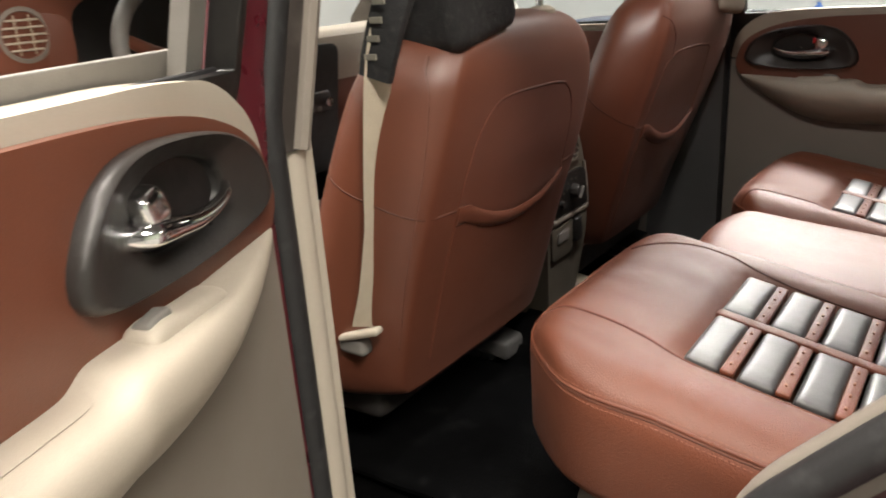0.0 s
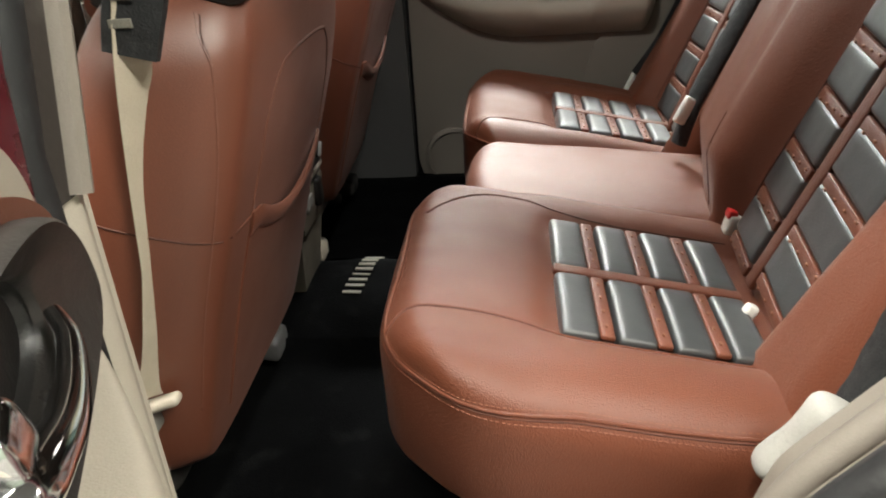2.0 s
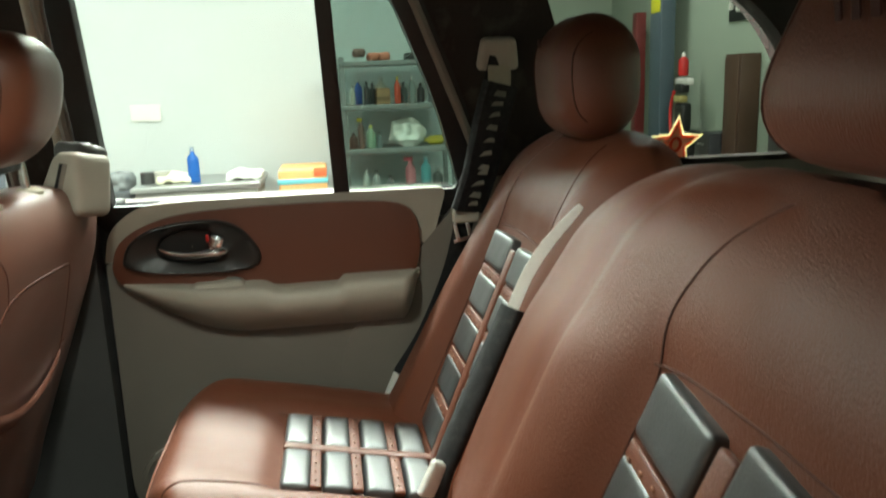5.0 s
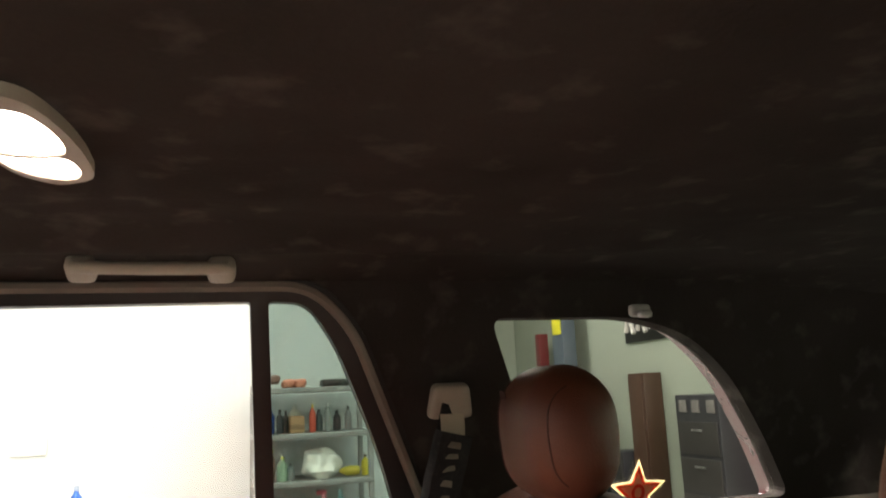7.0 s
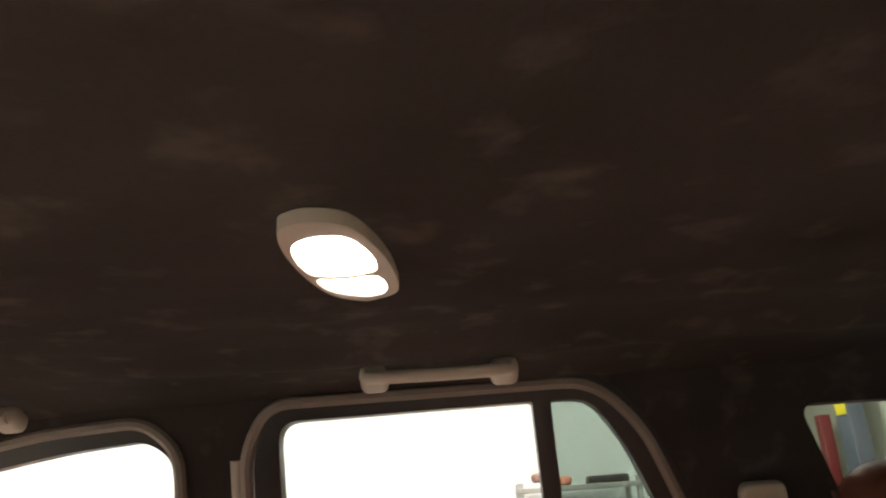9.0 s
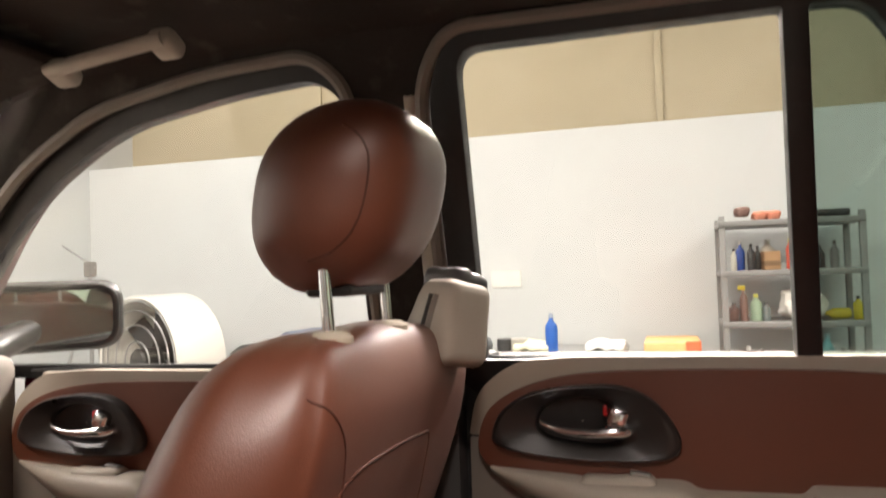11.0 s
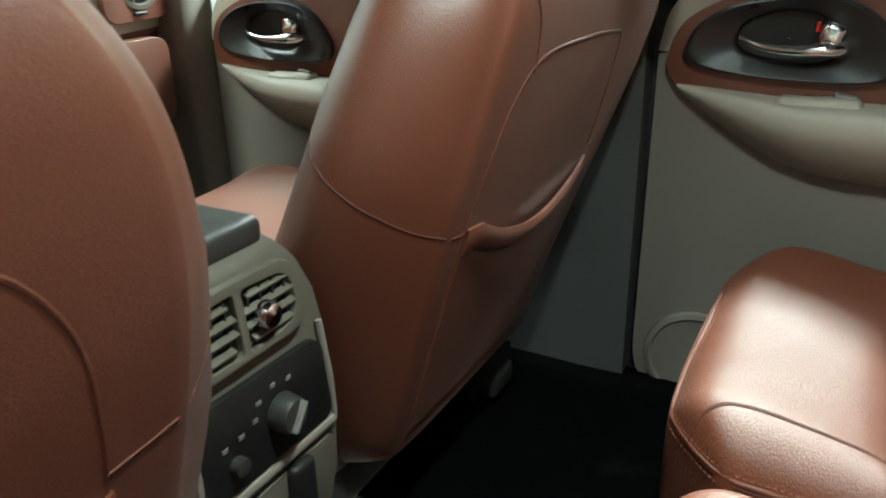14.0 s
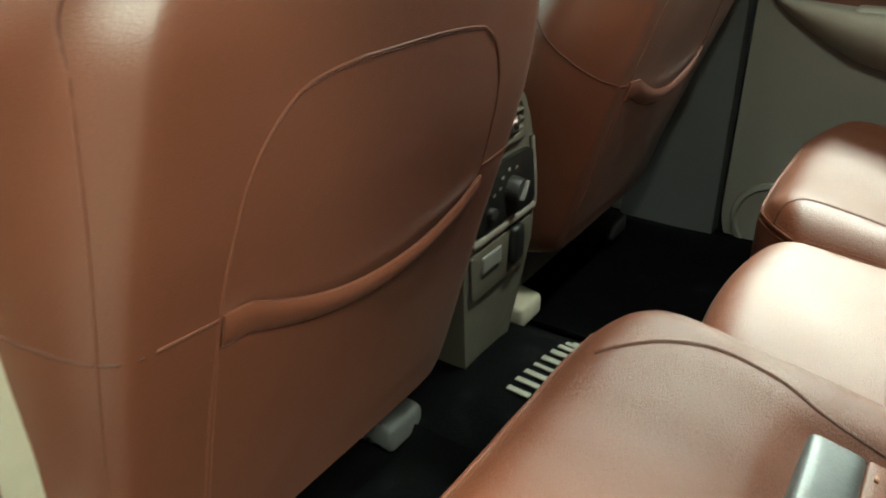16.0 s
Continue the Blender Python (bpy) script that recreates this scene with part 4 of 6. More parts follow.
    for x in ((-0.19, 0.19) if side > 0 else (0.19,)):
        part("rail", box(cx + x - 0.018, cx + x + 0.018, 0.27, 0.75, 0.59, 0.665, 0.006), STEEL, seat, "steel seat rail")
        part("rail_cap", bent(box(cx + x - 0.036, cx + x + 0.036, 0.225, 0.30, 0.628, 0.668, 0.010, (2, 2, 2), 3), lambda c: Vector((c.x, c.y, c.z - 0.15 * max(0, 0.27 - c.y)))), WEB if x < 0 and side > 0 else (PILLARPL if x > 0 and side < 0 else DARKPL), seat, "plastic rail end cap")

    # belt outlet on the outer shoulder
    o = cx + side * 0.215
    if side > 0:
        gm = pose(o + 0.012, 0.062, 1.306, 0, 10, -24)
        g = rbox(0.088, 0.094, 0.11, 0.017, (3, 4, 4), 4)
        bent(g, lambda c: Vector((c.x, c.y - (0.55 * max(0, c.z) + 0.012) * max(0, c.y / 0.047), c.z - 0.10 * max(0, c.y))))
        moved(g, gm)
        tree_g = BVHTree.FromBMesh(g)
        gd = part("belt_guide", g, CREAM, seat, "cream plastic belt outlet")
        way = gm.to_3x3() @ Vector((1, 0, 0))
        slot = drape(tree_g, [gm @ Vector((-0.3, y, z)) for y, z in ((-0.012, 0.034), (-0.006, 0.012), (0.0, -0.014), (-0.010, -0.020))], way, 0.0)
        part("guide_slot", tube(spline(slot, 4), 0.0036, n=6), HANDLEPL, gd, "dark hooked slot")
        part("guide_recess", tube(spline([q + gm.to_3x3() @ Vector((0.0005, -0.009, -0.001)) for q in slot[:3]], 4), 0.0055, n=8, flat=0.5), TAUPE, gd, "brownish recess beside the slot")
        part("guide_top", bent(moved(rbox(0.07, 0.066, 0.03, 0.012, (4, 4, 2), 3), gm @ pose(0.012, -0.004, 0.056, 0, 6, 0)), lambda c: c + Vector((0, 0, 0.004 * noise.noise(c * 60)))), PILLARPL, gd, "dark grey guide mouth")
    else:
        g = rbox(0.16, 0.12, 0.10, 0.025, (4, 3, 3), 4)
        part("shoulder_pad", moved(g, pose(-0.495, 0.105, 1.335, 0, -10, 0)), BLACKWEB, seat, "black padded cover on the shoulder")
    return seat, tree


front_seat(-0.355, -1, "brown leather driver's seat with a map pocket behind", 0.293, 0.0, 0.0, 0.0, 1.245, 0.035)
front_seat(0.375, 1, "brown leather front passenger seat with a map pocket behind", 0.305, 0.014, 0.2, 0.09, 1.0, 0.015)

# ---- rear bench ----
ROW_SLOPE = 0.2


def cushion_top(y):
    return 0.932 + ROW_SLOPE * (y + 0.085)


def surface_frame(p, along, across):
    """A pose with x along, y across and z off the surface."""
    a = Vector(along).normalized()
    b = (Vector(across) - a * a.dot(Vector(across))).normalized()
    c = a.cross(b)
    return Matrix(((a.x, b.x, c.x, p[0]), (a.y, b.y, c.y, p[1]), (a.z, b.z, c.z, p[2]), (0, 0, 0, 1)))


def puff_mesh(w, h, thick):
    bm = rbox(w, h, thick, 0.007, (6, 6, 1), 3)
    bent(bm, lambda c: Vector((c.x, c.y, c.z + (0.0028 * (1 - (2 * c.x / w) ** 4) * (1 - (2 * c.y / h) ** 4) if c.z > 0 else 0))))
    return bake("pad", bm, PUFF)


def strap_mesh(w, h):
    bm = rbox(w, h, 0.008, 0.003, (1, 4, 1), 2)
    return bake("strap", bm, PEBBLED)


def stud_mesh():
    return bake("stud", rbox(0.0035, 0.006, 0.004, 0.0012, (1, 1, 1), 1), STUD)


PAD_W, PAD_H = 0.0465, 0.143
pad_small = puff_mesh(PAD_W, PAD_H, 0.03)
strap_small = strap_mesh(0.0175, PAD_H - 0.004)
pad_far, strap_far = puff_mesh(0.0455, 0.119, 0.03), strap_mesh(0.0175, 0.115)
band_mesh = bake("band", rbox(0.25, 0.02, 0.009, 0.003, (8, 1, 1), 2), PEBBLED)
stud_small = stud_mesh()


def cushion_pads(seat, x_mid, y0, y_pitch, rows, pad_me, strap_me, gap):
    """Two rows of padded blocks with studded straps between, on the seat."""
    along = Vector((0, -1, -ROW_SLOPE))
    across = Vector((1, 0, 0))
    for dx in (-gap, gap):
        for k in range(rows):
            y = y0 - y_pitch * (k + 0.38)
            shared("pad", pad_me, seat, surface_frame((x_mid + dx, y, cushion_top(y) - 0.0165), along, across))
            if k < rows - 1:
                y2 = y - y_pitch * 0.5
                st = shared("strap", strap_me, seat, surface_frame((x_mid + dx, y2, cushion_top(y2) - 0.0055), along, across))
                for j in range(4):
                    shared("stud", stud_small, st, surface_frame((x_mid + dx + (j - 1.5) * 0.4 * gap, y2, cushion_top(y2) - 0.001), along, across))
    y = y0 - 0.125
    shared("band", band_mesh, seat, surface_frame((x_mid, y, cushion_top(y) - 0.005), along, across))


bench_left = thing("bench_seat", pose(-0.25, -0.4, FLOOR), "wide brown leather rear bench section with black padded blocks", "car seat", "rear bench sections")
bench_right = thing("bench_seat", pose(0.42, -0.4, FLOOR), "narrow brown leather rear bench section with black padded blocks", "car seat", "rear bench sections")


def round_corner(x, y, half_x, half_y, r):
    """Turns the square front corners of a plan into round ones; r: radius for each side's sign."""
    rr = r[0] if x < 0 else r[1]
    a, b = (abs(x) - (half_x - rr)) / rr, (y - (half_y - rr)) / rr
    if a <= 0 or b <= 0:
        return x, y
    return math.copysign(half_x - rr + rr * a * math.sqrt(max(0, 1 - b * b / 2)), x), half_y - rr + rr * b * math.sqrt(max(0, 1 - a * a / 2))


def stitch_row(line, name, parent):
    """A row of short thread dashes along a line."""
    row = spline(line, 8)
    dashes = bmesh.new()
    for k in range(0, len(row) - 2, 2):
        mid, way = (row[k] + row[k + 1]) / 2, row[k + 1] - row[k]
        if way.length > 1e-5:
            seg = tube([mid - way.normalized() * 0.0017, mid + way.normalized() * 0.0017], 0.0008, n=4)
            me = bpy.data.meshes.new("dash")
            seg.to_mesh(me)
            seg.free()
            dashes.from_mesh(me)
            bpy.data.meshes.remove(me)
    return tagged(part(name, dashes, STITCH, parent), kind="stuff")


def seat_cushion(seat, x0, x1, outer):
    w = x1 - x0
    back = 0.008 if outer < 0 else 0.062
    bm = rbox(w, 0.56, 0.25, 0.062, (44, 34, 6), 7)
    xm = (x0 + x1) / 2
    pad_mid, pad_half = (-0.376 - xm, 0.158) if outer < 0 else (0.362 - xm, 0.131)
    corners = (0.165, 0.11) if outer < 0 else (0.075, 0.15)

    def shape(c):
        x, y = round_corner(c.x, c.y, w / 2, 0.28, corners)
        u = x / (w / 2)
        front = max(0, y / 0.28)
        y += 0.012 * front * (1 - u * u) - 0.012 * abs(u) ** 3 * front
        z = c.z
        if c.z > 0:
            z += ROW_SLOPE * c.y + 0.016 * abs(u) ** 2 - 0.010
            in_x = 1 / (1 + math.exp((abs(c.x - pad_mid) - pad_half) * 190))
            in_y = 1 / (1 + math.exp((c.y - 0.072) * 110))
            z -= 0.02 * in_x * in_y
            # soft valleys beside the padded panel and a fuller front roll
            z += 0.007 * math.exp(-((abs(c.x - pad_mid) - pad_half - 0.05) / 0.035) ** 2) * (1 / (1 + math.exp((c.y - 0.10) * 60)))
            z += 0.006 * math.exp(-((c.y - 0.17) / 0.07) ** 2) * (1 - u * u)
            if outer < 0:
                z -= 0.022 * max(0, (c.x - (w / 2 - 0.10)) / 0.10) ** 2
        else:
            t = -c.z / 0.125
            z = c.z * (0.38 if outer < 0 else 0.85) + 0.015 * max(0, front - 0.4)
            y -= 0.12 * t * t * front ** 2
            if x * outer > 0:
                x *= 1 - 0.2 * t * t
            else:
                x *= 1 - 0.05 * t * t
        z += 0.0014 * noise.noise((c.x * 24, c.y * 16, 5.0))
        return Vector((x, y - back * max(0, 0.4 + 0.6 * c.y / 0.28), z - 0.2 * back * max(0, c.y / 0.28)))
    bent(bm, shape)
    moved(bm, pose(xm, -0.305, 0.7685 if outer < 0 else 0.757))
    tree = BVHTree.FromBMesh(bm)
    body = part("cushion", bm, PEBBLED, seat)

    # double stitched edge round the front, on either side of a crease
    def edge_line(dz, off):
        line = []
        for k in range(60):
            a = radians(232 - 284 * k / 59)
            way = Vector((math.cos(a), math.sin(a), 0))
            z = (0.884 if outer < 0 else 0.868) - dz + (0.032 if outer < 0 else 0.024) * max(0, math.sin(a)) - 0.056 * max(0, -math.sin(a))
            hit = tree.ray_cast(Vector((xm, -0.25, 0)) + way * 0.9 + Vector((0, 0, z)), -way)
            if hit[0] is not None:
                line.append(hit[0] + hit[1] * off)
        return line
    part("piping", tube(edge_line(0.0005, -0.0004), 0.0024, n=8), PEBBLED, body)
    part("seam", tube(edge_line(0.0045, 0.0001), 0.0011, n=6), SEAM, body)
    stitch_row(edge_line(-0.0045, 0.0003), "stitching", body)
    stitch_row(edge_line(0.0095, 0.0003), "stitching", body)
    # panel seams on top
    if outer < 0:
        seams = [[(-0.55, -0.04), (-0.527, -0.063), (-0.522, -0.10), (-0.521, -0.145), (-0.527, -0.195), (-0.536, -0.235), (-0.538, -0.33), (-0.538, -0.5)],
                 [(-0.262, -0.062), (-0.215, -0.105), (-0.19, -0.15), (-0.191, -0.20), (-0.205, -0.245), (-0.214, -0.33), (-0.214, -0.5)]]
    else:
        seams = [[(0.240, -0.50), (0.236, -0.32), (0.231, -0.25), (0.230, -0.20), (0.226, -0.155), (0.212, -0.125), (0.194, -0.106)],
                 [(0.496, -0.50), (0.497, -0.38), (0.498, -0.31), (0.501, -0.262)]]
    for pts in seams:
        q = drape(tree, spline([(x, y, 1.2) for x, y in pts], 8), (0, 0, -1), -0.0004)
        part("seam", tube(q, 0.0012, n=6), SEAM, body)
        part("welt", tube([v + Vector((0.0026, 0.001, 0.0)) for v in q], 0.0018, n=6), PEBBLED, body)
    if outer < 0:
        cushion_pads(seat, -0.374, -0.233, 0.066, 4, pad_small, strap_small, 0.081)
    else:
        cushion_pads(seat, 0.362, -0.276, 0.063, 4, pad_far, strap_far, 0.068)
    part("base", box(x0 + 0.055, x1 - 0.03, -0.58, -0.125, 0.585, 0.715, 0.02), GREYPL, seat, "grey plastic seat base")
    return seat, tree


seat_cushion(bench_left, -0.672, -0.108, -1)
seat_cushion(bench_right, 0.17, 0.672, 1)

bm = rbox(0.36, 0.47, 0.22, 0.05, (16, 18, 3), 6)
bent(bm, lambda c: Vector((c.x * (1 - 0.06 * max(0, c.y / 0.23)), c.y - 0.02 * (2 * c.x / 0.36) ** 2, c.z + (0.11 * c.y + 0.014 * (1 - (2 * c.x / 0.36) ** 2) + 0.0015 * noise.noise((c.x * 22, c.y * 14, 2.0)) if c.z > 0 else 0))))
part("middle_cushion", moved(bm, pose(-0.005, -0.335, 0.763)), PEBBLED, bench_left, "plain brown leather middle cushion")
part("base", box(-0.12, 0.16, -0.58, -0.16, 0.60, 0.67, 0.02), GREYPL, bench_left, "grey plastic seat base")

BACKS = {True: (-0.508, -0.366), False: (-0.524, -0.433)}


def back_front(z, wide):
    y, slope = BACKS[wide]
    return y + slope * (z - 0.85)


PANEL_LEAN, PANEL_TOP = {True: 0.14, False: 0.05}, {True: 1.187, False: 1.167}
pad_back_in, strap_back_in = puff_mesh(0.062, 0.100, 0.030), strap_mesh(0.0185, 0.097)
pad_back_out, strap_back_out = puff_mesh(0.062, 0.130, 0.030), strap_mesh(0.0185, 0.127)
band_back = bake("band", rbox(0.40, 0.026, 0.010, 0.004, (8, 1, 1), 2), PEBBLED)


def panel_mid(x_mid, z, wide):
    """The padded panel's middle, which leans towards the car's middle lower down."""
    return x_mid + (1 if wide else -1) * PANEL_LEAN[wide] * (1.148 - z)


def back_pads(seat, x_mid, wide):
    """Two columns of padded blocks up the seat back, the outer one wider."""
    rows, pitch, s = 5, 0.0745, (-1 if wide else 1)
    up = Vector((s * PANEL_LEAN[wide], BACKS[wide][1], 1))
    across = Vector((-1, 0, 0))
    for dx, pad_me, strap_me, w in ((-s * 0.081, pad_back_in, strap_back_in, 0.100), (s * 0.068, pad_back_out, strap_back_out, 0.130)):
        for k in range(rows):
            z = PANEL_TOP[wide] - pitch * k
            shared("pad", pad_me, seat, surface_frame((panel_mid(x_mid, z, wide) + dx, back_front(z, wide) - 0.013, z), up, across))
            z2 = z - pitch / 2
            st = shared("strap", strap_me, seat, surface_frame((panel_mid(x_mid, z2, wide) + dx, back_front(z2, wide) - 0.003, z2), up, across))
            for j in range(4):
                shared("stud", stud_small, st, surface_frame((panel_mid(x_mid, z2, wide) + dx + (j - 1.5) * w * 0.24, back_front(z2, wide) + 0.0015, z2), up, across))
    z = PANEL_TOP[wide] - pitch * 2.2
    shared("band", band_back, seat, surface_frame((panel_mid(x_mid, z, wide) - s * 0.0095, back_front(z, wide) - 0.003, z), up, across))


def seat_back(seat, x0, x1, x_mid, middle):
    w, xm = x1 - x0, (x0 + x1) / 2
    bm = rbox(w, 0.15, 0.66, 0.06, (60 if middle else 34, 3, 40), 6)

    def shape(c):
        x, z = xm + c.x, 1.045 + c.z
        lx = x - panel_mid(x_mid, min(z, 1.23), middle)
        y = back_front(z, middle) - 0.075 + c.y
        if c.y > 0:
            hollow = math.exp(-(lx / 0.156) ** 10)
            band = 1 / (1 + math.exp((z - 1.235) * 60))
            swell = 0.016 + 0.11 * max(0, 1.2 - z)
            if middle and lx > 0:
                # broad inboard roll that fades towards the gap between the backs
                swell = (0.054 + 0.010 * max(0, (1.19 - z) / 0.22)) * math.exp(-((x + 0.13) / (0.085 if x < -0.13 else 0.25)) ** 2)
                swell -= 0.010 * math.exp(-((x + 0.115) / 0.016) ** 2) * min(1, max(0, (z - 1.0) / 0.15))
            y += swell * (1 - hollow) * (0.55 + 0.45 * band) - 0.016 * hollow * band
            y -= 0.03 * max(0, (z - 1.24) / 0.13) ** 2
            if middle:
                y -= 0.05 * min(1, max(0, (0.96 - z) / 0.09)) * min(1, max(0, (x + 0.22) / 0.08))
            y += 0.0016 * noise.noise((x * 17, z * 9, 4.0))
        u = (c.x / (w / 2))
        z -= (0.05 * abs(u) ** 5) * max(0, c.z / 0.33)
        if middle:
            z -= 0.010 * math.exp(-((x + 0.115) / 0.03) ** 2) * max(0, c.z / 0.33)
            z -= 0.034 * max(0, (x + 0.15) / 0.25) ** 2 * max(0, c.z / 0.33)
        return Vector((x, y, z))
    bent(bm, shape)
    tree = BVHTree.FromBMesh(bm)
    body = part("backrest", bm, PEBBLED, seat)
    back_pads(seat, x_mid, middle)

    def seam(pts, r=0.0014):
        q = drape(tree, [(p[0], 0.2, p[1]) for p in spline([(x, z, 0) for x, z in pts], 8)], (0, -1, 0), -0.0004)
        if len(q) > 3:
            part("seam", tube(q, r, n=6), SEAM, body)
    for sd in (-1, 1):
        seam([(panel_mid(x_mid, z, middle) + sd * 0.142, z) for z in (0.86, 1.0, 1.15, 1.215)] + [(x_mid + sd * 0.138, 1.27), (x_mid + sd * 0.125, 1.32), (x_mid + sd * 0.10, 1.36)])
    lift = PANEL_TOP[middle] - 1.187
    seam([(x_mid - 0.15, 1.226 + lift), (x_mid, 1.23 + lift), (x_mid + 0.138, 1.224 + lift)])
    if middle:
        seam([(-0.118, 0.86), (-0.117, 0.95), (-0.115, 1.02)], 0.001)
    # headrest
    hr = rbox(0.25 if middle else 0.216, 0.14, 0.195, 0.066, (6, 4, 6), 6)

    def head_shape(c):
        t = c.z / 0.098
        if not middle:
            return Vector((c.x * (1 - 0.16 * max(0, t) ** 2 - 0.10 * max(0, -t) ** 2), c.y * (1 - 0.16 * max(0, t) ** 2 - 0.10 * max(0, -t)), c.z))
        return Vector((c.x * (1 - 0.22 * max(0, t) ** 2 - 0.05 * max(0, -t) ** 2), c.y * (1 - 0.1 * t) - 0.02 * t - 0.012 * (2 * c.x / 0.275) ** 2, c.z))
    bent(hr, head_shape)
    moved(hr, pose(x_mid + (0 if middle else 0.016), -0.775 if middle else -0.80, 1.485 if middle else 1.458, 10 if middle else -2, 0, 0))
    tree_h = BVHTree.FromBMesh(hr)
    head = part("headrest", hr, PEBBLED, seat)
    q = drape(tree_h, [(x_mid - 0.072, 0.3, z) for z in np.linspace(1.375, 1.56, 22)], (0, -1, 0), -0.0003)
    part("seam", tube(q, 0.0016, n=6), SEAM, head)
    q = drape(tree_h, [(x_mid + 0.072, 0.3, z) for z in np.linspace(1.375, 1.56, 22)], (0, -1, 0), -0.0003)
    part("seam", tube(q, 0.0016, n=6), SEAM, head)
    return seat, tree, tree_h, head


left_back = seat_back(bench_left, -0.668, 0.112, -0.3775, True)
right_back = seat_back(bench_right, 0.155, 0.668, 0.379, False)


# ---- dome lamp, grab handles ----
dome = thing("dome_lamp", pose(-0.01, -0.18, 1.735), "lit leaf-shaped dome lamp with two lenses in the headliner", "lamp")


def dome_place(u, v, w):
    return Vector((u, -0.18 + v, 1.744 - w))


def leaf_line(grow):
    """The lamp's leaning lens-shaped outline, tips at two opposite corners."""
    tips = [(-0.122, 0.022), (-0.127, 0.004), (-0.112, -0.02), (-0.060, -0.034), (0.01, -0.040), (0.074, -0.036), (0.098, -0.010), (0.097, 0.004), (0.066, 0.027), (0.0, 0.037), (-0.065, 0.038), (-0.108, 0.032)]
    return [(-0.012 + (q.x + 0.012) * grow, q.y * grow) for q in spline([(x, y, 0) for x, y in tips], 5, True)]


lens_one = [(q.x, q.y) for q in spline([(-0.094, 0.012), (-0.090, -0.014), (-0.045, -0.027), (0.0, -0.026), (0.011, -0.008), (0.011, 0.012), (0.0, 0.030), (-0.04, 0.034), (-0.076, 0.029)], 5, True)]
lens_two = [(q.x, q.y) for q in spline([(0.016, 0.028), (0.019, 0.005), (0.017, -0.022), (0.05, -0.029), (0.078, -0.022), (0.084, -0.006), (0.070, 0.014), (0.045, 0.027)], 5, True)]
part("frame", plate(leaf_line(1.0), [lens_one, lens_two], 0.011, dome_place, 0.004), CREAM, dome, "cream lamp surround")
for line in (lens_one, lens_two):
    mx, my = sum(q[0] for q in line) / len(line), sum(q[1] for q in line) / len(line)
    part("lens", plate([(mx + (x - mx) * 0.95, my + (y - my) * 0.95) for x, y in line], (), 0.0095, dome_place, 0.003), DOMEGLOW, dome, "glowing lens", False)
dome_lamp = bpy.data.lights.new("dome_light", "AREA")
dome_lamp.shape, dome_lamp.size, dome_lamp.size_y, dome_lamp.energy, dome_lamp.color = "ELLIPSE", 0.14, 0.055, DOME_WATTS, (1.0, 0.96, 0.9)
dome_lamp.spread = radians(DOME_SPREAD)
new("dome_light", dome_lamp).matrix_world = pose(-0.006, -0.18, 1.722, DOME_TILT, 0, 0)


def grab_handle(a, b, label):
    """A bar between two feet, a and b being its ends along the roof's edge."""
    a, b = Vector(a), Vector(b)
    ob = thing("grab_handle", Matrix.Translation((a + b) / 2), label, "grab handle", "roof grab handles")
    s = math.copysign(1, a.x)
    inn = Vector((-s * 0.028, 0, -0.012))
    line = spline([a + (b - a) * 0.02 + inn, a + (b - a) * 0.2 + inn * 1.15, a + (b - a) * 0.5 + inn * 1.2, a + (b - a) * 0.8 + inn * 1.15, a + (b - a) * 0.98 + inn], 6)
    part("bar", tube(line, 0.0125, n=12, flat=0.8), CREAM, ob)
    for q, k in ((a, 1), (b, -1)):
        foot = q + (b - a) * 0.06 * k
        bm = rbox(0.046, 0.042, 0.03, 0.012, (2, 2, 2), 3)
        part("foot", moved(bm, Matrix.Translation(foot + inn * 0.35 + Vector((0, 0, -0.008))) @ pose(0, 0, 0, 0, s * 25, 0)), CREAM, ob)
    return ob


grab_handle((0.535, -0.118, 1.735), (0.535, -0.34, 1.733), "cream roof grab handle over the rear door")
grab_handle((0.55, 0.625, 1.695), (0.545, 0.42, 1.718), "cream roof grab handle over the front passenger door")
grab_handle((-0.535, -0.118, 1.735), (-0.535, -0.34, 1.733), "cream roof grab handle over the open rear door")

hook = thing("coat_hook", pose(0.62, -1.09, 1.665), "small white plastic coat hook by the cargo window", "hook")
part("base", moved(rbox(0.02, 0.042, 0.024, 0.008, (1, 2, 1), 3), pose(0.625, -1.087, 1.658)), WHITEPL, hook)
part("peg", moved(rbox(0.02, 0.026, 0.014, 0.006, (1, 2, 1), 3), pose(0.607, -1.087, 1.65)), WHITEPL, hook)

# ---- centre console ----
con = thing("centre_console", pose(0.0, 0.4, FLOOR), "taupe centre console with rear air vents and a dark control panel", "console")


def con_half(z):
    return 0.0945 - 0.05 * max(0, (z - 0.985) / 0.1) ** 2 - 0.25 * max(0, 0.84 - z) ** 1.1


def con_face(z):
    return 0.186 + 0.1 * max(0, z - 0.93) + 0.11 * max(0, 0.84 - z)


bm = rbox(2.0, 0.46, 0.43, 0.03, (6, 4, 12), 4)
bent(bm, lambda c: Vector((0.004 + c.x * con_half(0.86 + c.z), con_face(0.86 + c.z) + 0.23 + c.y if c.y < 0 else 0.42 + c.y, 0.86 + c.z)))
body = part("body", bm, CONSOLE, con)
part("lid", box(-0.092, 0.06, 0.21, 0.66, 1.062, 1.09, 0.010, (4, 6, 1), 3), DARKPL, con, "dark padded armrest lid")


def rear_face(u, v, w):
    """On the console's rear face: x, z and how far it stands out."""
    return Vector((0.004 + u, con_face(v) - w - 0.0008, v))


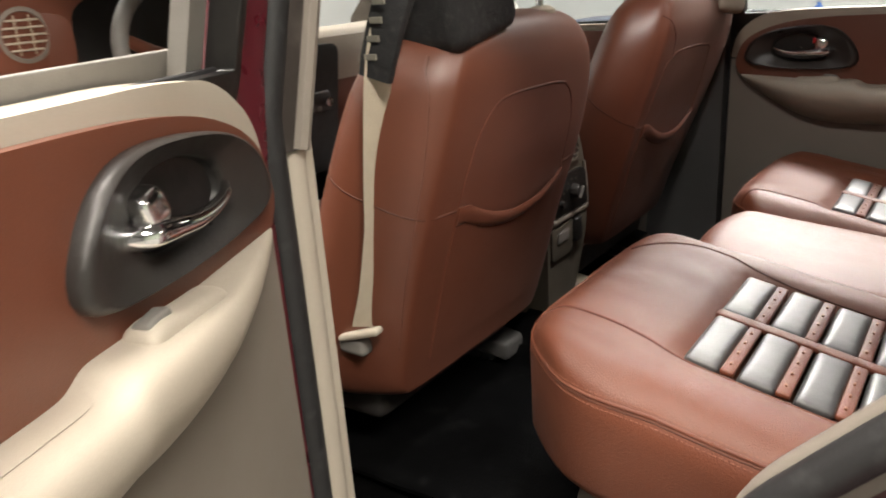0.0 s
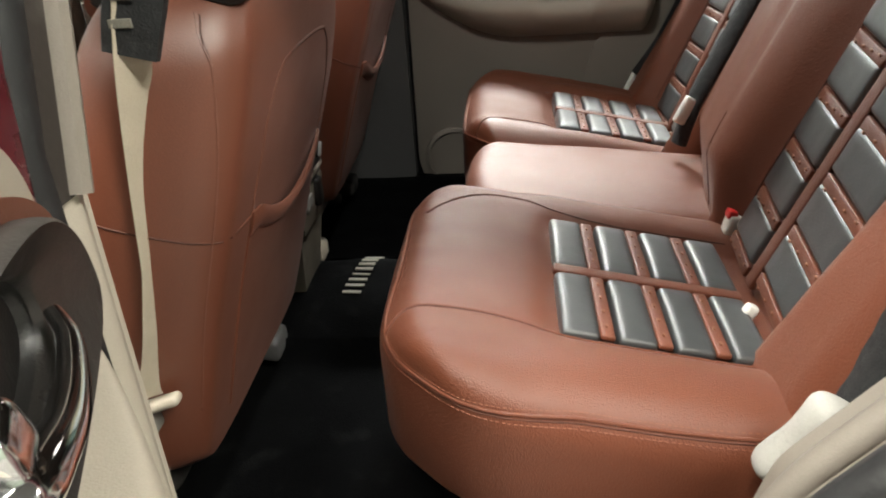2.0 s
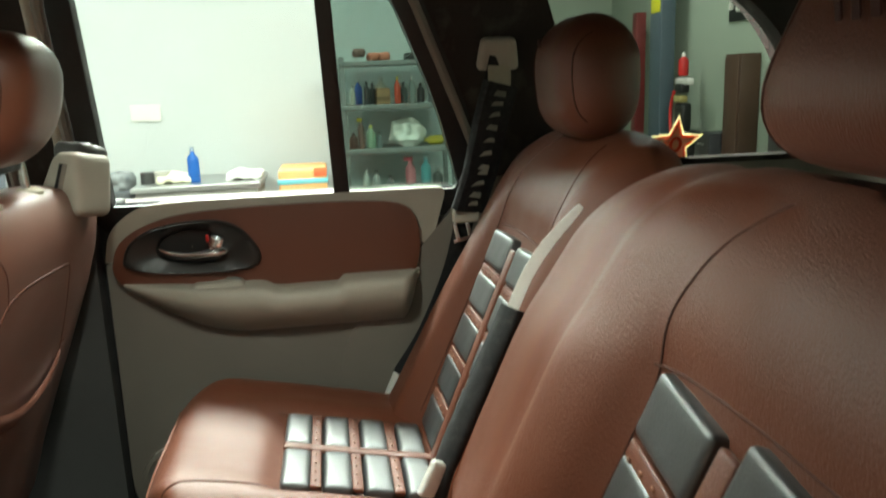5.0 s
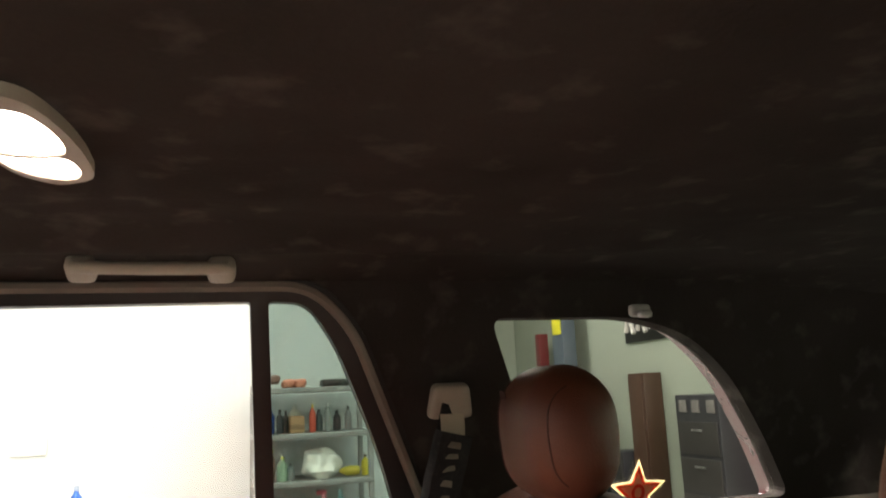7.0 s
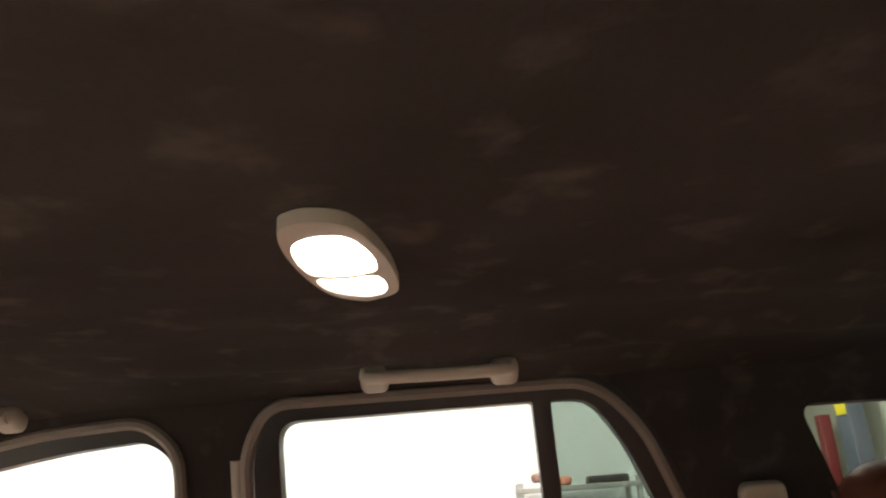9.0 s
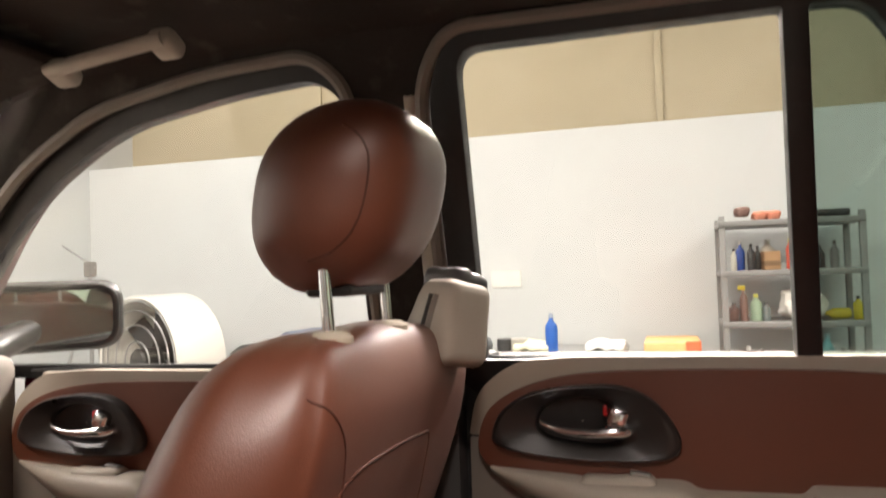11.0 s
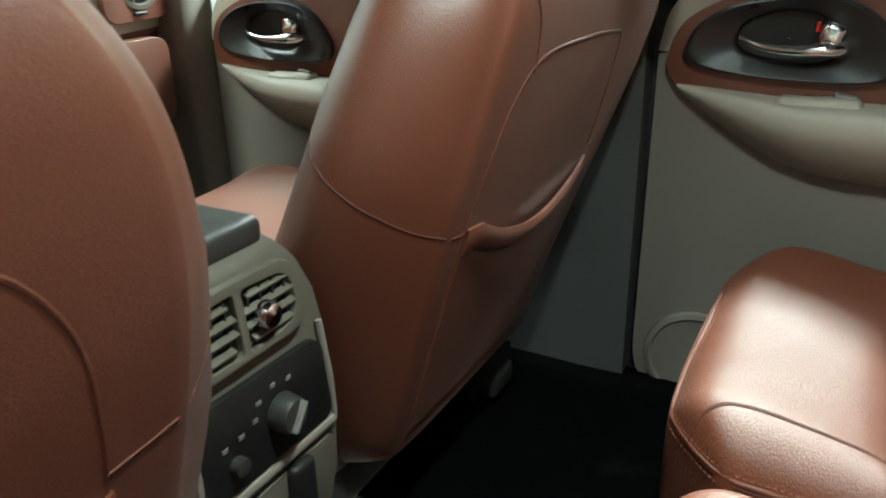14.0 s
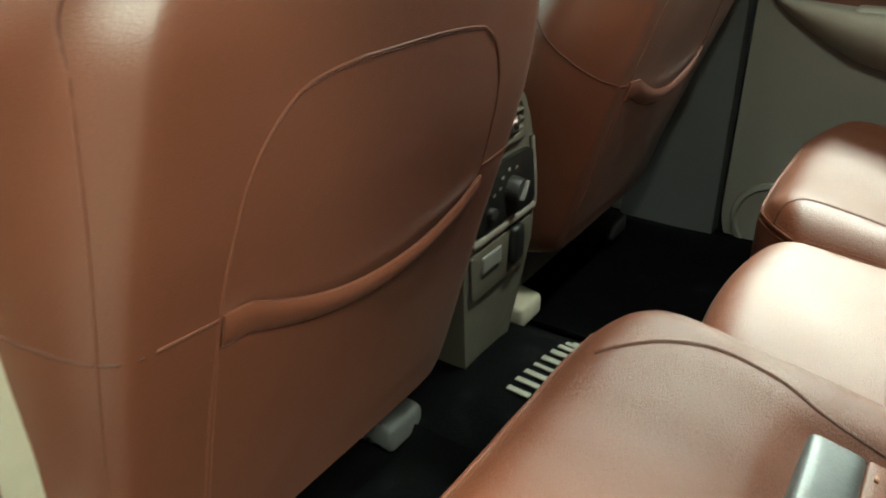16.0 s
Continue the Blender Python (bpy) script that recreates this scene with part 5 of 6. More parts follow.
VENT_X, VENT_Z = -0.005, 1.024
cells = [rounded([(VENT_X - 0.066, VENT_Z - 0.022), (VENT_X - 0.004, VENT_Z - 0.026), (VENT_X - 0.004, VENT_Z + 0.026), (VENT_X - 0.060, VENT_Z + 0.024)], [0.026, 0.005, 0.005, 0.024]),
         rounded([(VENT_X + 0.004, VENT_Z - 0.026), (VENT_X + 0.062, VENT_Z - 0.022), (VENT_X + 0.060, VENT_Z + 0.022), (VENT_X + 0.004, VENT_Z + 0.026)], [0.005, 0.026, 0.024, 0.005])]
part("vent_bezel", plate(rounded([(VENT_X - 0.078, VENT_Z - 0.031), (VENT_X + 0.075, VENT_Z - 0.031), (VENT_X + 0.070, VENT_Z + 0.033), (VENT_X - 0.070, VENT_Z + 0.034)], 0.034), cells, 0.008, rear_face, 0.0025), CONSOLE, con, "olive-taupe vent frame")
part("vent_dark", plate(rounded([(VENT_X - 0.068, VENT_Z - 0.028), (VENT_X + 0.066, VENT_Z - 0.028), (VENT_X + 0.064, VENT_Z + 0.028), (VENT_X - 0.064, VENT_Z + 0.028)], 0.024), (), 0.001, rear_face), BLACKPL, con, "dark vent opening")
for k in range(2):
    x0 = VENT_X - 0.034 + 0.067 * k
    for j in range(4):
        z = VENT_Z - 0.0175 + 0.0118 * j
        part("vane", moved(rbox(0.058 - 0.012 * (abs(j - 1.5) > 1), 0.007, 0.003, 0.001, (2, 1, 1), 1), Matrix.Translation(rear_face(x0, z, 0.005)) @ pose(0, 0, 0, 25, 0, 0)), CONSOLE, con)
    for j in range(4):
        part("blade", moved(rbox(0.0018, 0.004, 0.044, 0.0006, (1, 1, 1), 1), Matrix.Translation(rear_face(x0 - 0.021 + 0.014 * j, VENT_Z, 0.0025))), DARKPL, con)
part("vent_knob", moved(turned([(0.0115, 0), (0.0115, 0.007), (0.0095, 0.0105), (0.001, 0.0115)], 24), Matrix.Translation(rear_face(VENT_X + 0.024, VENT_Z - 0.002, 0.007)) @ pose(0, 0, 0, 90, 0, 0)), CHROME, con, "round silver vent knob")
pan = part("control_panel", plate(rounded([(-0.072, 0.896), (0.082, 0.893), (0.078, 0.974), (-0.07, 0.977)], [0.016, 0.012, 0.016, 0.016]), (), 0.006, rear_face, 0.002), BLACKPL, con, "black control panel")
part("dial", moved(turned([(0.017, 0), (0.0155, 0.014), (0.014, 0.017), (0.001, 0.018)], 24), Matrix.Translation(rear_face(0.017, 0.934, 0.005)) @ pose(0, 0, 0, 90, 0, 0)), DARKPL, pan, "black round dial")
part("dial_grip", moved(rbox(0.004, 0.012, 0.028, 0.002), Matrix.Translation(rear_face(0.017, 0.934, 0.022)) @ pose(0, 0, 0, 0, 35, 0)), GREYPL, pan)
part("small_dial", moved(turned([(0.008, 0), (0.0075, 0.008), (0.001, 0.009)], 20), Matrix.Translation(rear_face(-0.038, 0.918, 0.005)) @ pose(0, 0, 0, 90, 0, 0)), DARKPL, pan, "small black knob")
for x, z in ((-0.013, 0.943), (-0.006, 0.955), (0.012, 0.961), (0.031, 0.958), (-0.048, 0.938), (-0.03, 0.939)):
    part("mark", moved(rbox(0.006, 0.001, 0.004, 0.0004), Matrix.Translation(rear_face(x, z, 0.0066))), BARS, pan, "pale printed mark")
part("trim_bar", moved(rbox(0.166, 0.012, 0.012, 0.005, (4, 1, 1), 2), Matrix.Translation(rear_face(0.005, 0.885, 0.001))), TAUPE, con, "pale trim bar")
for sd in (-1, 1):
    edge = [rear_face(0.005 + sd * (0.0785 + 0.03 * (0.975 - z)), z, 0.003) for z in np.linspace(0.985, 0.887, 8)]
    part("side_trim", tube(edge, 0.0034, n=8), TAUPE, con, "pale side trim strip")
lat = part("drawer", plate(rounded([(-0.072, 0.80), (0.072, 0.80), (0.082, 0.872), (-0.082, 0.872)], 0.01), (), 0.004, rear_face, 0.0015), CONSOLE, con, "taupe storage flap")
part("socket_cover", moved(rbox(0.03, 0.016, 0.055, 0.007, (2, 1, 2), 3), Matrix.Translation(rear_face(0.03, 0.848, 0.006))), BLACKPL, lat, "black rubber socket cover")
part("finger_slot", moved(rbox(0.05, 0.01, 0.026, 0.004), Matrix.Translation(rear_face(-0.03, 0.848, 0.001))), GREYPL, lat)

# ---- floor mats ----
def floor_mat(name, x0, x1, y0, y1, label, group="floor mats"):
    def f(u, v):
        x, y = x0 + (x1 - x0) * u, y0 + (y1 - y0) * v
        lip = 0.016 * (max(0, abs(2 * u - 1) - 0.9) / 0.1 + max(0, abs(2 * v - 1) - 0.93) / 0.07)
        return Vector((x, y, floor_z(x, y) + 0.009 + lip + 0.004 * noise.noise((x * 14, y * 14, 7))))
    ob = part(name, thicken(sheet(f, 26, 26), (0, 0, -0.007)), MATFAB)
    return tagged(ob, label, "floor mat", group)


floor_mat("floor_mat", -0.62, -0.15, -0.10, 0.40, "worn black carpet floor mat in the footwell by the open door")
floor_mat("floor_mat", 0.20, 0.68, -0.10, 0.42, "black carpet floor mat with a raised edge by the closed door")
hump = thing("hump_mat", pose(0.01, 0.1, FLOOR + 0.085), "black carpet mat over the tunnel with pale stitched letters", "floor mat")
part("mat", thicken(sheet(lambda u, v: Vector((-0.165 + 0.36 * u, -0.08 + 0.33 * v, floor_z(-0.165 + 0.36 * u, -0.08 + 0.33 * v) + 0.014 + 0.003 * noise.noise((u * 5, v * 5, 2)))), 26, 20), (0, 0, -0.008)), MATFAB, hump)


def letter_bars(count, width, height, seed):
    """Plain upright bars in place of letters."""
    rnd = random.Random(seed)
    step = width / count
    return [(-width / 2 + step * (i + 0.5), 0, step * rnd.uniform(0.36, 0.52), height * rnd.uniform(0.9, 1.0)) for i in range(count)]


for u, v, w, hh in letter_bars(11, 0.225, 0.036, 5):
    x, y = 0.042 + u, 0.118 - 0.12 * (0.042 + u + 0.07) + v
    part("stroke", moved(rbox(w, hh, 0.002, 0.0006, (1, 1, 1), 1), pose(x, y, floor_z(x, y) + 0.0155, 0, 0, -4)), BARS, hump)

# ---- seat belts ----
belt = thing("front_seat_belt", pose(-0.61, 0.19, 0.87), "beige front seat belt with black padded sleeve by the driver's seat", "seat belt", "seat belts")
line = spline([(-0.60, 0.10, 1.38), (-0.628, 0.115, 1.32), (-0.634, 0.132, 1.255), (-0.632, 0.152, 1.15), (-0.63, 0.169, 1.05), (-0.628, 0.188, 0.96), (-0.626, 0.21, 0.885)], 8)
n = len(line)
turn = [radians(float(np.interp(i / n, [0.0, 0.25, 0.65, 0.85, 1.0], [20, 52, 90, 74, 40]))) for i in range(n)]
part("strap", ribbon(line, [(math.sin(a), -math.cos(a), 0.03) for a in turn], 0.038, 0.0016), WEB, belt)
sleeve = spline([(-0.60, 0.095, 1.40), (-0.628, 0.108, 1.335), (-0.638, 0.122, 1.285), (-0.639, 0.131, 1.255)], 6)
part("sleeve", ribbon(sleeve, (0.15, -1, 0.0), [0.058 - 0.011 * i / (len(sleeve) - 1) for i in range(len(sleeve))], 0.013, 0.002), BLACKWEB, belt, "black padded sleeve")
for k in range(4):
    dz = 0.022 * k
    part("stroke", moved(rbox(0.003, 0.020, 0.008, 0.001), pose(-0.6475 + 0.08 * dz, 0.130 - 0.25 * dz, 1.282 + dz, 0, 0, 0)), BARS, belt)
part("anchor", moved(rbox(0.02, 0.085, 0.012, 0.0055, (2, 5, 1), 3), pose(-0.632, 0.215, 0.874, -20, 0, 0)), CREAM, belt, "cream anchor bar")
part("anchor_foot", moved(rbox(0.03, 0.05, 0.03, 0.008), pose(-0.622, 0.235, 0.85)), GREYPL, belt)

rbelt = thing("rear_seat_belt", pose(0.69, -0.66, 1.2), "black rear seat belt with lettered padded sleeve and cream guide", "seat belt", "seat belts")
part("guide", bent(moved(rbox(0.03, 0.075, 0.062, 0.012, (2, 3, 3), 3), pose(0.652, -0.713, 1.508, 0, -14, 0)), lambda c: Vector((c.x, -0.713 + (c.y + 0.713) * (1 - 4.0 * (c.z - 1.508)), c.z))), CREAM, rbelt, "cream belt guide")
line = spline([(0.642, -0.715, 1.50), (0.645, -0.70, 1.44), (0.668, -0.68, 1.33), (0.69, -0.655, 1.22), (0.70, -0.62, 1.08), (0.69, -0.56, 0.95), (0.665, -0.50, 0.87)], 8)
part("strap", ribbon(line, (0.35, -1, 0.1), 0.046, 0.0016), BLACKWEB, rbelt)
line = spline([(0.636, -0.715, 1.452), (0.645, -0.695, 1.38), (0.665, -0.675, 1.28), (0.682, -0.652, 1.205)], 8)
part("sleeve", ribbon(line, (0.35, -1, 0.1), 0.074, 0.022, 0.002), BLACKWEB, rbelt, "black padded sleeve")
part("strap_top", ribbon(spline([(0.637, -0.712, 1.485), (0.634, -0.712, 1.462), (0.634, -0.711, 1.44)], 4), (0.35, -1, 0.1), 0.05, 0.002), WEB, rbelt, "beige strap end above the sleeve")
for i in range(11):
    t = 0.16 + 0.78 * i / 10
    q = line[int(t * (len(line) - 1))]
    part("stroke", moved(rbox(0.003, 0.034, 0.0085 if i % 3 else 0.011, 0.001), Matrix.Translation(q + Vector((-0.0145, 0.004, 0.003))) @ pose(0, 0, 0, 12 - 9 * (i % 3), 10, 0)), BARS, rbelt)
part("tongue", moved(rbox(0.012, 0.055, 0.028, 0.006, (1, 2, 1), 2), pose(0.683, -0.648, 1.193, 0, 8, 0)), CREAM, rbelt, "cream belt tongue")
for dy in (-0.013, 0.013):
    part("tongue_plate", moved(rbox(0.004, 0.009, 0.042, 0.0018), pose(0.679, -0.640 + dy, 1.163, -12, 5, 0)), CHROME, rbelt, "chrome tongue prong")
part("tongue_tip", moved(rbox(0.004, 0.032, 0.009, 0.0018), pose(0.678, -0.636, 1.146, -12, 5, 0)), CHROME, rbelt, "chrome tongue tip")
part("anchor", moved(rbox(0.03, 0.06, 0.09, 0.012, (2, 2, 2), 3), pose(0.69, -0.505, 0.838, 25, 0, 0)), WHITEPL, rbelt, "pale belt anchor cover")

mbelt = thing("middle_seat_belt", pose(0.13, -0.5, 0.95), "middle seat belt with a white strap and black sleeve", "seat belt", "seat belts")
line = spline([(0.116, -0.700, 1.300), (0.117, -0.69, 1.289), (0.124, -0.655, 1.248), (0.128, -0.63, 1.208), (0.124, -0.612, 1.172), (0.121, -0.603, 1.155)], 6)
part("strap", ribbon(line, (-0.27, -0.71, -0.47), [0.007 + 0.009 * min(1, i / 12) for i in range(len(line))], 0.0016), WHITEPL, mbelt, "white belt strap")
line = spline([(0.1235, -0.610, 1.168), (0.121, -0.603, 1.155), (0.106, -0.562, 1.08), (0.086, -0.508, 0.975), (0.082, -0.485, 0.90)], 8)
part("sleeve", tube(line, [0.020] * 24 + [0.018] * (len(line) - 24), n=14, flat=0.7), BLACKWEB, mbelt, "black padded sleeve")
part("clip", moved(rbox(0.012, 0.024, 0.05, 0.005, (1, 2, 2), 3), pose(0.070, -0.488, 0.965, 30, 0, 20)), WHITEPL, mbelt, "white belt clip")

lbelt = thing("rear_seat_belt", pose(-0.63, -0.56, 1.0), "black padded rear seat belt sleeve by the open door", "seat belt", "seat belts")
line = spline([(-0.655, -0.66, 1.45), (-0.645, -0.625, 1.32), (-0.648, -0.595, 1.22), (-0.655, -0.575, 1.13)], 8)
part("strap", ribbon(line, (0.4, -1, 0), 0.046, 0.0016), BLACKWEB, lbelt)
line = spline([(-0.645, -0.590, 1.175), (-0.662, -0.568, 1.08), (-0.672, -0.545, 0.99), (-0.680, -0.522, 0.925), (-0.683, -0.508, 0.893), (-0.684, -0.503, 0.882)], 8)
nl = len(line)
part("sleeve", ribbon(line, (0.25, -1, -0.1), [0.076 if k < nl - 11 else 0.076 * math.sqrt(max(0.05, 1 - ((k - nl + 11) / 10.5) ** 2)) for k in range(nl)], 0.034, 0.003), BLACKWEB, lbelt, "dusty black padded sleeve")
line = spline([(-0.64, -0.615, 1.26), (-0.642, -0.603, 1.235), (-0.648, -0.595, 1.215)], 6)
part("pad_end", ribbon(line, (0.3, -1, -0.1), 0.07, 0.02, 0.004), BLACKWEB, lbelt, "frayed black sleeve end")

buckle = thing("belt_buckle", pose(-0.148, -0.505, 0.86), "white belt buckle with red release buttons between the seats", "belt buckle", "belt buckles")
for k in (0, 1):
    part("housing", moved(rbox(0.026, 0.026, 0.07, 0.007, (2, 2, 2), 3), pose(-0.156 - 0.03 * k, -0.512, 0.848, 16, 0, 0)), WHITEPL, buckle)
    part("button", moved(rbox(0.020, 0.014, 0.014, 0.003), pose(-0.156 - 0.03 * k, -0.513, 0.882, 16, 0, 0)), RED, buckle, "red button")
stub = thing("belt_buckle", pose(-0.42, -0.47, 0.84), "small white belt stub by the seat back", "belt buckle", "belt buckles")
part("housing", moved(rbox(0.016, 0.018, 0.026, 0.006, (2, 2, 2), 3), pose(-0.419, -0.478, 0.852, 30, 0, 0)), WHITEPL, stub)
wheel_trim = thing("belt_anchor", pose(-0.72, -0.44, 0.95), "pale grey moulded belt anchor cover with a white card on it", "belt anchor")
part("cover", bent(moved(rbox(0.042, 0.05, 0.105, 0.018, (3, 4, 5), 4), pose(-0.700, -0.450, 0.888, 34, 0, 0)), lambda c: c + Vector((0.006 * noise.noise(c * 30), 0.004 * noise.noise(c * 24 + Vector((5, 0, 0))), 0))), ANCHOR, wheel_trim)
part("card", moved(rbox(0.002, 0.032, 0.034, 0.0008), pose(-0.7225, -0.444, 0.870, 34, 6, 0)), WHITEPL, wheel_trim, "small white card")
# ---- headrest lettering, as plain strokes ----
for (seat, tree, tree_h, head), xm, cnt in ((left_back, -0.395, 6), (right_back, 0.40, 5)):
    for u, v, w, hh in letter_bars(cnt, 0.10 if cnt == 6 else 0.06, 0.024, 9):
        q = drape(tree_h, [(xm - 0.012 + u if cnt == 6 else xm + 0.045 + u * 0.6, 0.3, (1.492 if cnt == 6 else 1.51) + v)], (0, -1, 0), 0.0)
        if q:
            part("stroke", moved(rbox(w, 0.002, hh, 0.0005, (1, 1, 1), 1), Matrix.Translation(q[0]) @ pose(0, 0, 0, -8, 0, 0)), DARKBARS, head, "dark stitched stroke")

# ---- dashboard and wheel ----
dash = thing("dashboard", pose(0, 1.05, 0.9), "cream and brown dashboard with round air vents", "dashboard")


def dash_sec(k, z, y):
    return Vector((-0.765 + 1.53 * k, y + 0.16 * (2 * k - 1) ** 4 * 0.6, z))


top_prof = [(1.245, 1.40), (1.262, 1.2), (1.268, 1.05), (1.262, 0.98), (1.24, 0.955)]
part("top_pad", thicken(sheet(lambda u, v: dash_sec(u, np.interp(v, np.linspace(0, 1, 5), [p[0] for p in top_prof]), np.interp(v, np.linspace(0, 1, 5), [p[1] for p in top_prof])), 30, 12), (0, 0, -0.02)), CREAM, dash, "cream dash top")
part("band", thicken(sheet(lambda u, v: dash_sec(u, 1.25 - 0.115 * v, 0.957 + 0.012 * math.sin(3.1 * v) * -1), 30, 6), (0, 0.03, 0)), CREAM, dash, "cream dash face")
part("knee_panel", thicken(sheet(lambda u, v: dash_sec(u, 1.135 - 0.22 * v, 0.96 + 0.14 * v * v), 30, 6), (0, 0.03, 0)), LEATHER, dash, "brown lower dash")
part("under_panel", thicken(sheet(lambda u, v: dash_sec(u, 0.92 - 0.3 * v, 1.10 + 0.12 * v), 12, 4), (0, 0.03, 0)), BLACKPL, dash, "black under-dash panel")
for x, zv in ((-0.665, 0.10), (0.615, 0.0)):
    sur = part("vent_surround", plate(rounded([(x - 0.085, 1.155 + zv), (x + 0.085, 1.155 + zv), (x + 0.085, 1.255 + zv), (x - 0.085, 1.275 + zv)], 0.03), (), 0.02, lambda u, v, w: Vector((u, (0.975 if x > 0 else 0.925) - w + 0.25 * max(0, abs(u) - 0.55), v)), 0.008), LEATHER, dash, "brown vent surround")
    yv = (0.952 if x > 0 else 0.902) + 0.25 * max(0, abs(x) - 0.55)
    part("vent", moved(turned([(0.05, 0), (0.05, 0.012), (0.042, 0.014), (0.038, 0.004), (0.001, 0.004)], 28), pose(x, yv + 0.006, 1.225 + zv, 90, 0, 0)), TAUPE, sur, "round beige vent")
    part("vent_core", moved(turned([(0.04, 0), (0.04, 0.003), (0.001, 0.003)], 24), pose(x, yv + 0.0, 1.225 + zv, 90, 0, 0)), BLACKPL, sur)
    for j in range(5):
        z = -0.026 + 0.013 * j
        part("vane", moved(rbox(2 * math.sqrt(0.04 ** 2 - z * z), 0.006, 0.004, 0.0015, (1, 1, 1), 1), pose(x, yv - 0.005, 1.225 + zv + z)), WEB, sur)
    for j in (-1, 1):
        part("vane", moved(rbox(0.003, 0.006, 0.07, 0.001, (1, 1, 1), 1), pose(x + 0.014 * j, yv - 0.004, 1.225 + zv)), WEB, sur)
    part("slot", moved(rbox(0.03, 0.006, 0.008, 0.003), pose(x, yv - 0.002, 1.168 + zv)), DARKPL, sur)
part("glovebox", plate(rounded([(0.24, 0.99), (0.66, 0.97), (0.66, 1.125), (0.24, 1.125)], 0.03), (), 0.025, lambda u, v, w: Vector((u, 0.985 - w, v)), 0.01), LEATHER, dash, "brown glovebox lid")
part("glovebox_latch", moved(rbox(0.06, 0.012, 0.022, 0.005), pose(0.43, 0.955, 1.08)), GREYPL, dash, "grey latch")
part("driver_hood", plate(rounded([(-0.76, 1.12), (-0.17, 1.12), (-0.17, 1.36), (-0.24, 1.415), (-0.70, 1.415), (-0.76, 1.38)], 0.04), [rounded([(-0.585, 1.16), (-0.21, 1.16), (-0.22, 1.36), (-0.26, 1.385), (-0.53, 1.385), (-0.57, 1.36)], 0.03)], 0.06, lambda u, v, w: Vector((u, 0.985 - w, v)), 0.015), LEATHER, dash, "brown instrument hood")
part("instrument_panel", plate(rounded([(-0.59, 1.15), (-0.20, 1.15), (-0.20, 1.40), (-0.58, 1.40)], 0.03), (), 0.012, lambda u, v, w: Vector((u, 0.99 - w, v)), 0.004), BLACKPL, dash, "dark instrument cluster")
stack = part("centre_panel", plate(rounded([(-0.13, 0.90), (0.13, 0.90), (0.15, 1.235), (-0.15, 1.235)], 0.03), (), 0.03, lambda u, v, w: Vector((u, 0.955 - w + 0.12 * max(0, 1.15 - v), v)), 0.008), BLACKPL, dash, "black centre panel")
part("radio", moved(rbox(0.2, 0.012, 0.055, 0.006), pose(0, 0.93, 1.09)), DARKPL, stack)
for x in (-0.08, 0.08):
    part("knob", moved(turned([(0.014, 0), (0.012, 0.016), (0.001, 0.017)], 16), pose(x, 0.925, 1.09, 90, 0, 0)), CHROME, stack, "chrome radio knob")
for j in range(5):
    part("button", moved(rbox(0.022, 0.008, 0.012, 0.003), pose(-0.05 + 0.025 * j, 0.925, 1.075)), GREYPL, stack)

wheel = thing("steering_wheel", pose(-0.375, 0.80, 1.15), "grey leather steering wheel with wood-tone spokes", "steering wheel")
wm = pose(-0.385, 0.77, 1.235, 66, 0, 0)
part("rim", moved(tube([(0.19 * math.cos(a), 0.19 * math.sin(a), 0) for a in np.linspace(0, 2 * math.pi, 48, endpoint=False)], 0.0155, True, 12), wm), GREYPL, wheel)
part("hub", moved(rbox(0.15, 0.13, 0.06, 0.028, (3, 3, 1), 4), wm @ pose(0, -0.01, -0.03)), GREYPL, wheel, "grey airbag hub")
for a in (200, 340, 25, 155):
    c, s = math.cos(radians(a)), math.sin(radians(a))
    part("spoke", moved(tube([(0.06 * c, 0.06 * s, -0.02), (0.12 * c, 0.12 * s, -0.012), (0.185 * c, 0.185 * s, 0)], [0.022, 0.016, 0.013], n=10, flat=0.5), wm), LEATHER, wheel, "brown spoke")
part("column", moved(tube([(0, 0, -0.04), (0, 0, -0.28)], 0.045, n=14), wm), BLACKPL, wheel, "black steering column")
part("stalk", tube([(-0.42, 0.83, 1.23), (-0.52, 0.82, 1.26), (-0.56, 0.81, 1.265)], 0.007), BLACKPL, wheel, "black indicator stalk")

# ---- outside mirror ----
mir = thing("door_mirror", pose(1.03, 1.1, 1.30), "black outside mirror on the passenger side", "mirror")
hd = rbox(0.33, 0.13, 0.162, 0.05, (6, 3, 4), 5)
mm = pose(1.03, 1.12, 1.305, 0, 0, -38)
part("housing", moved(hd, mm @ pose(0, 0.03, 0)), BLACKPL, mir)
part("glass", moved(plate(rounded([(-0.13, -0.06), (0.13, -0.06), (0.13, 0.06), (-0.13, 0.06)], 0.04), (), 0.004, lambda u, v, w: Vector((u, -0.04 - w, v))), mm), MIRROR, mir, "mirror glass", False)
rim_line = rounded([(-0.136, -0.066), (0.136, -0.066), (0.136, 0.066), (-0.136, 0.066)], 0.045)
part("rim", tube([mm @ Vector((q[0], -0.04, q[1])) for q in rim_line], 0.0085, closed=True, n=10), BLACKPL, mir, "black mirror rim")
part("mount", tube([(0.80, 1.06, 1.24), (0.90, 1.10, 1.26), (1.0, 1.13, 1.28)], 0.03, n=12), BLACKPL, mir)

# ---- star decal on the cargo window ----
def star(r0, r1, n=5):
    return [((r0 if k % 2 == 0 else r1) * math.sin(math.pi * k / n), (r0 if k % 2 == 0 else r1) * math.cos(math.pi * k / n)) for k in range(2 * n)]


def on_glass(w0):
    return lambda u, v, w: Vector((0.785 - (1.316 + v - BELT) * 0.28 - w0 - w + 0.02, -1.136 + u, 1.305 + v))


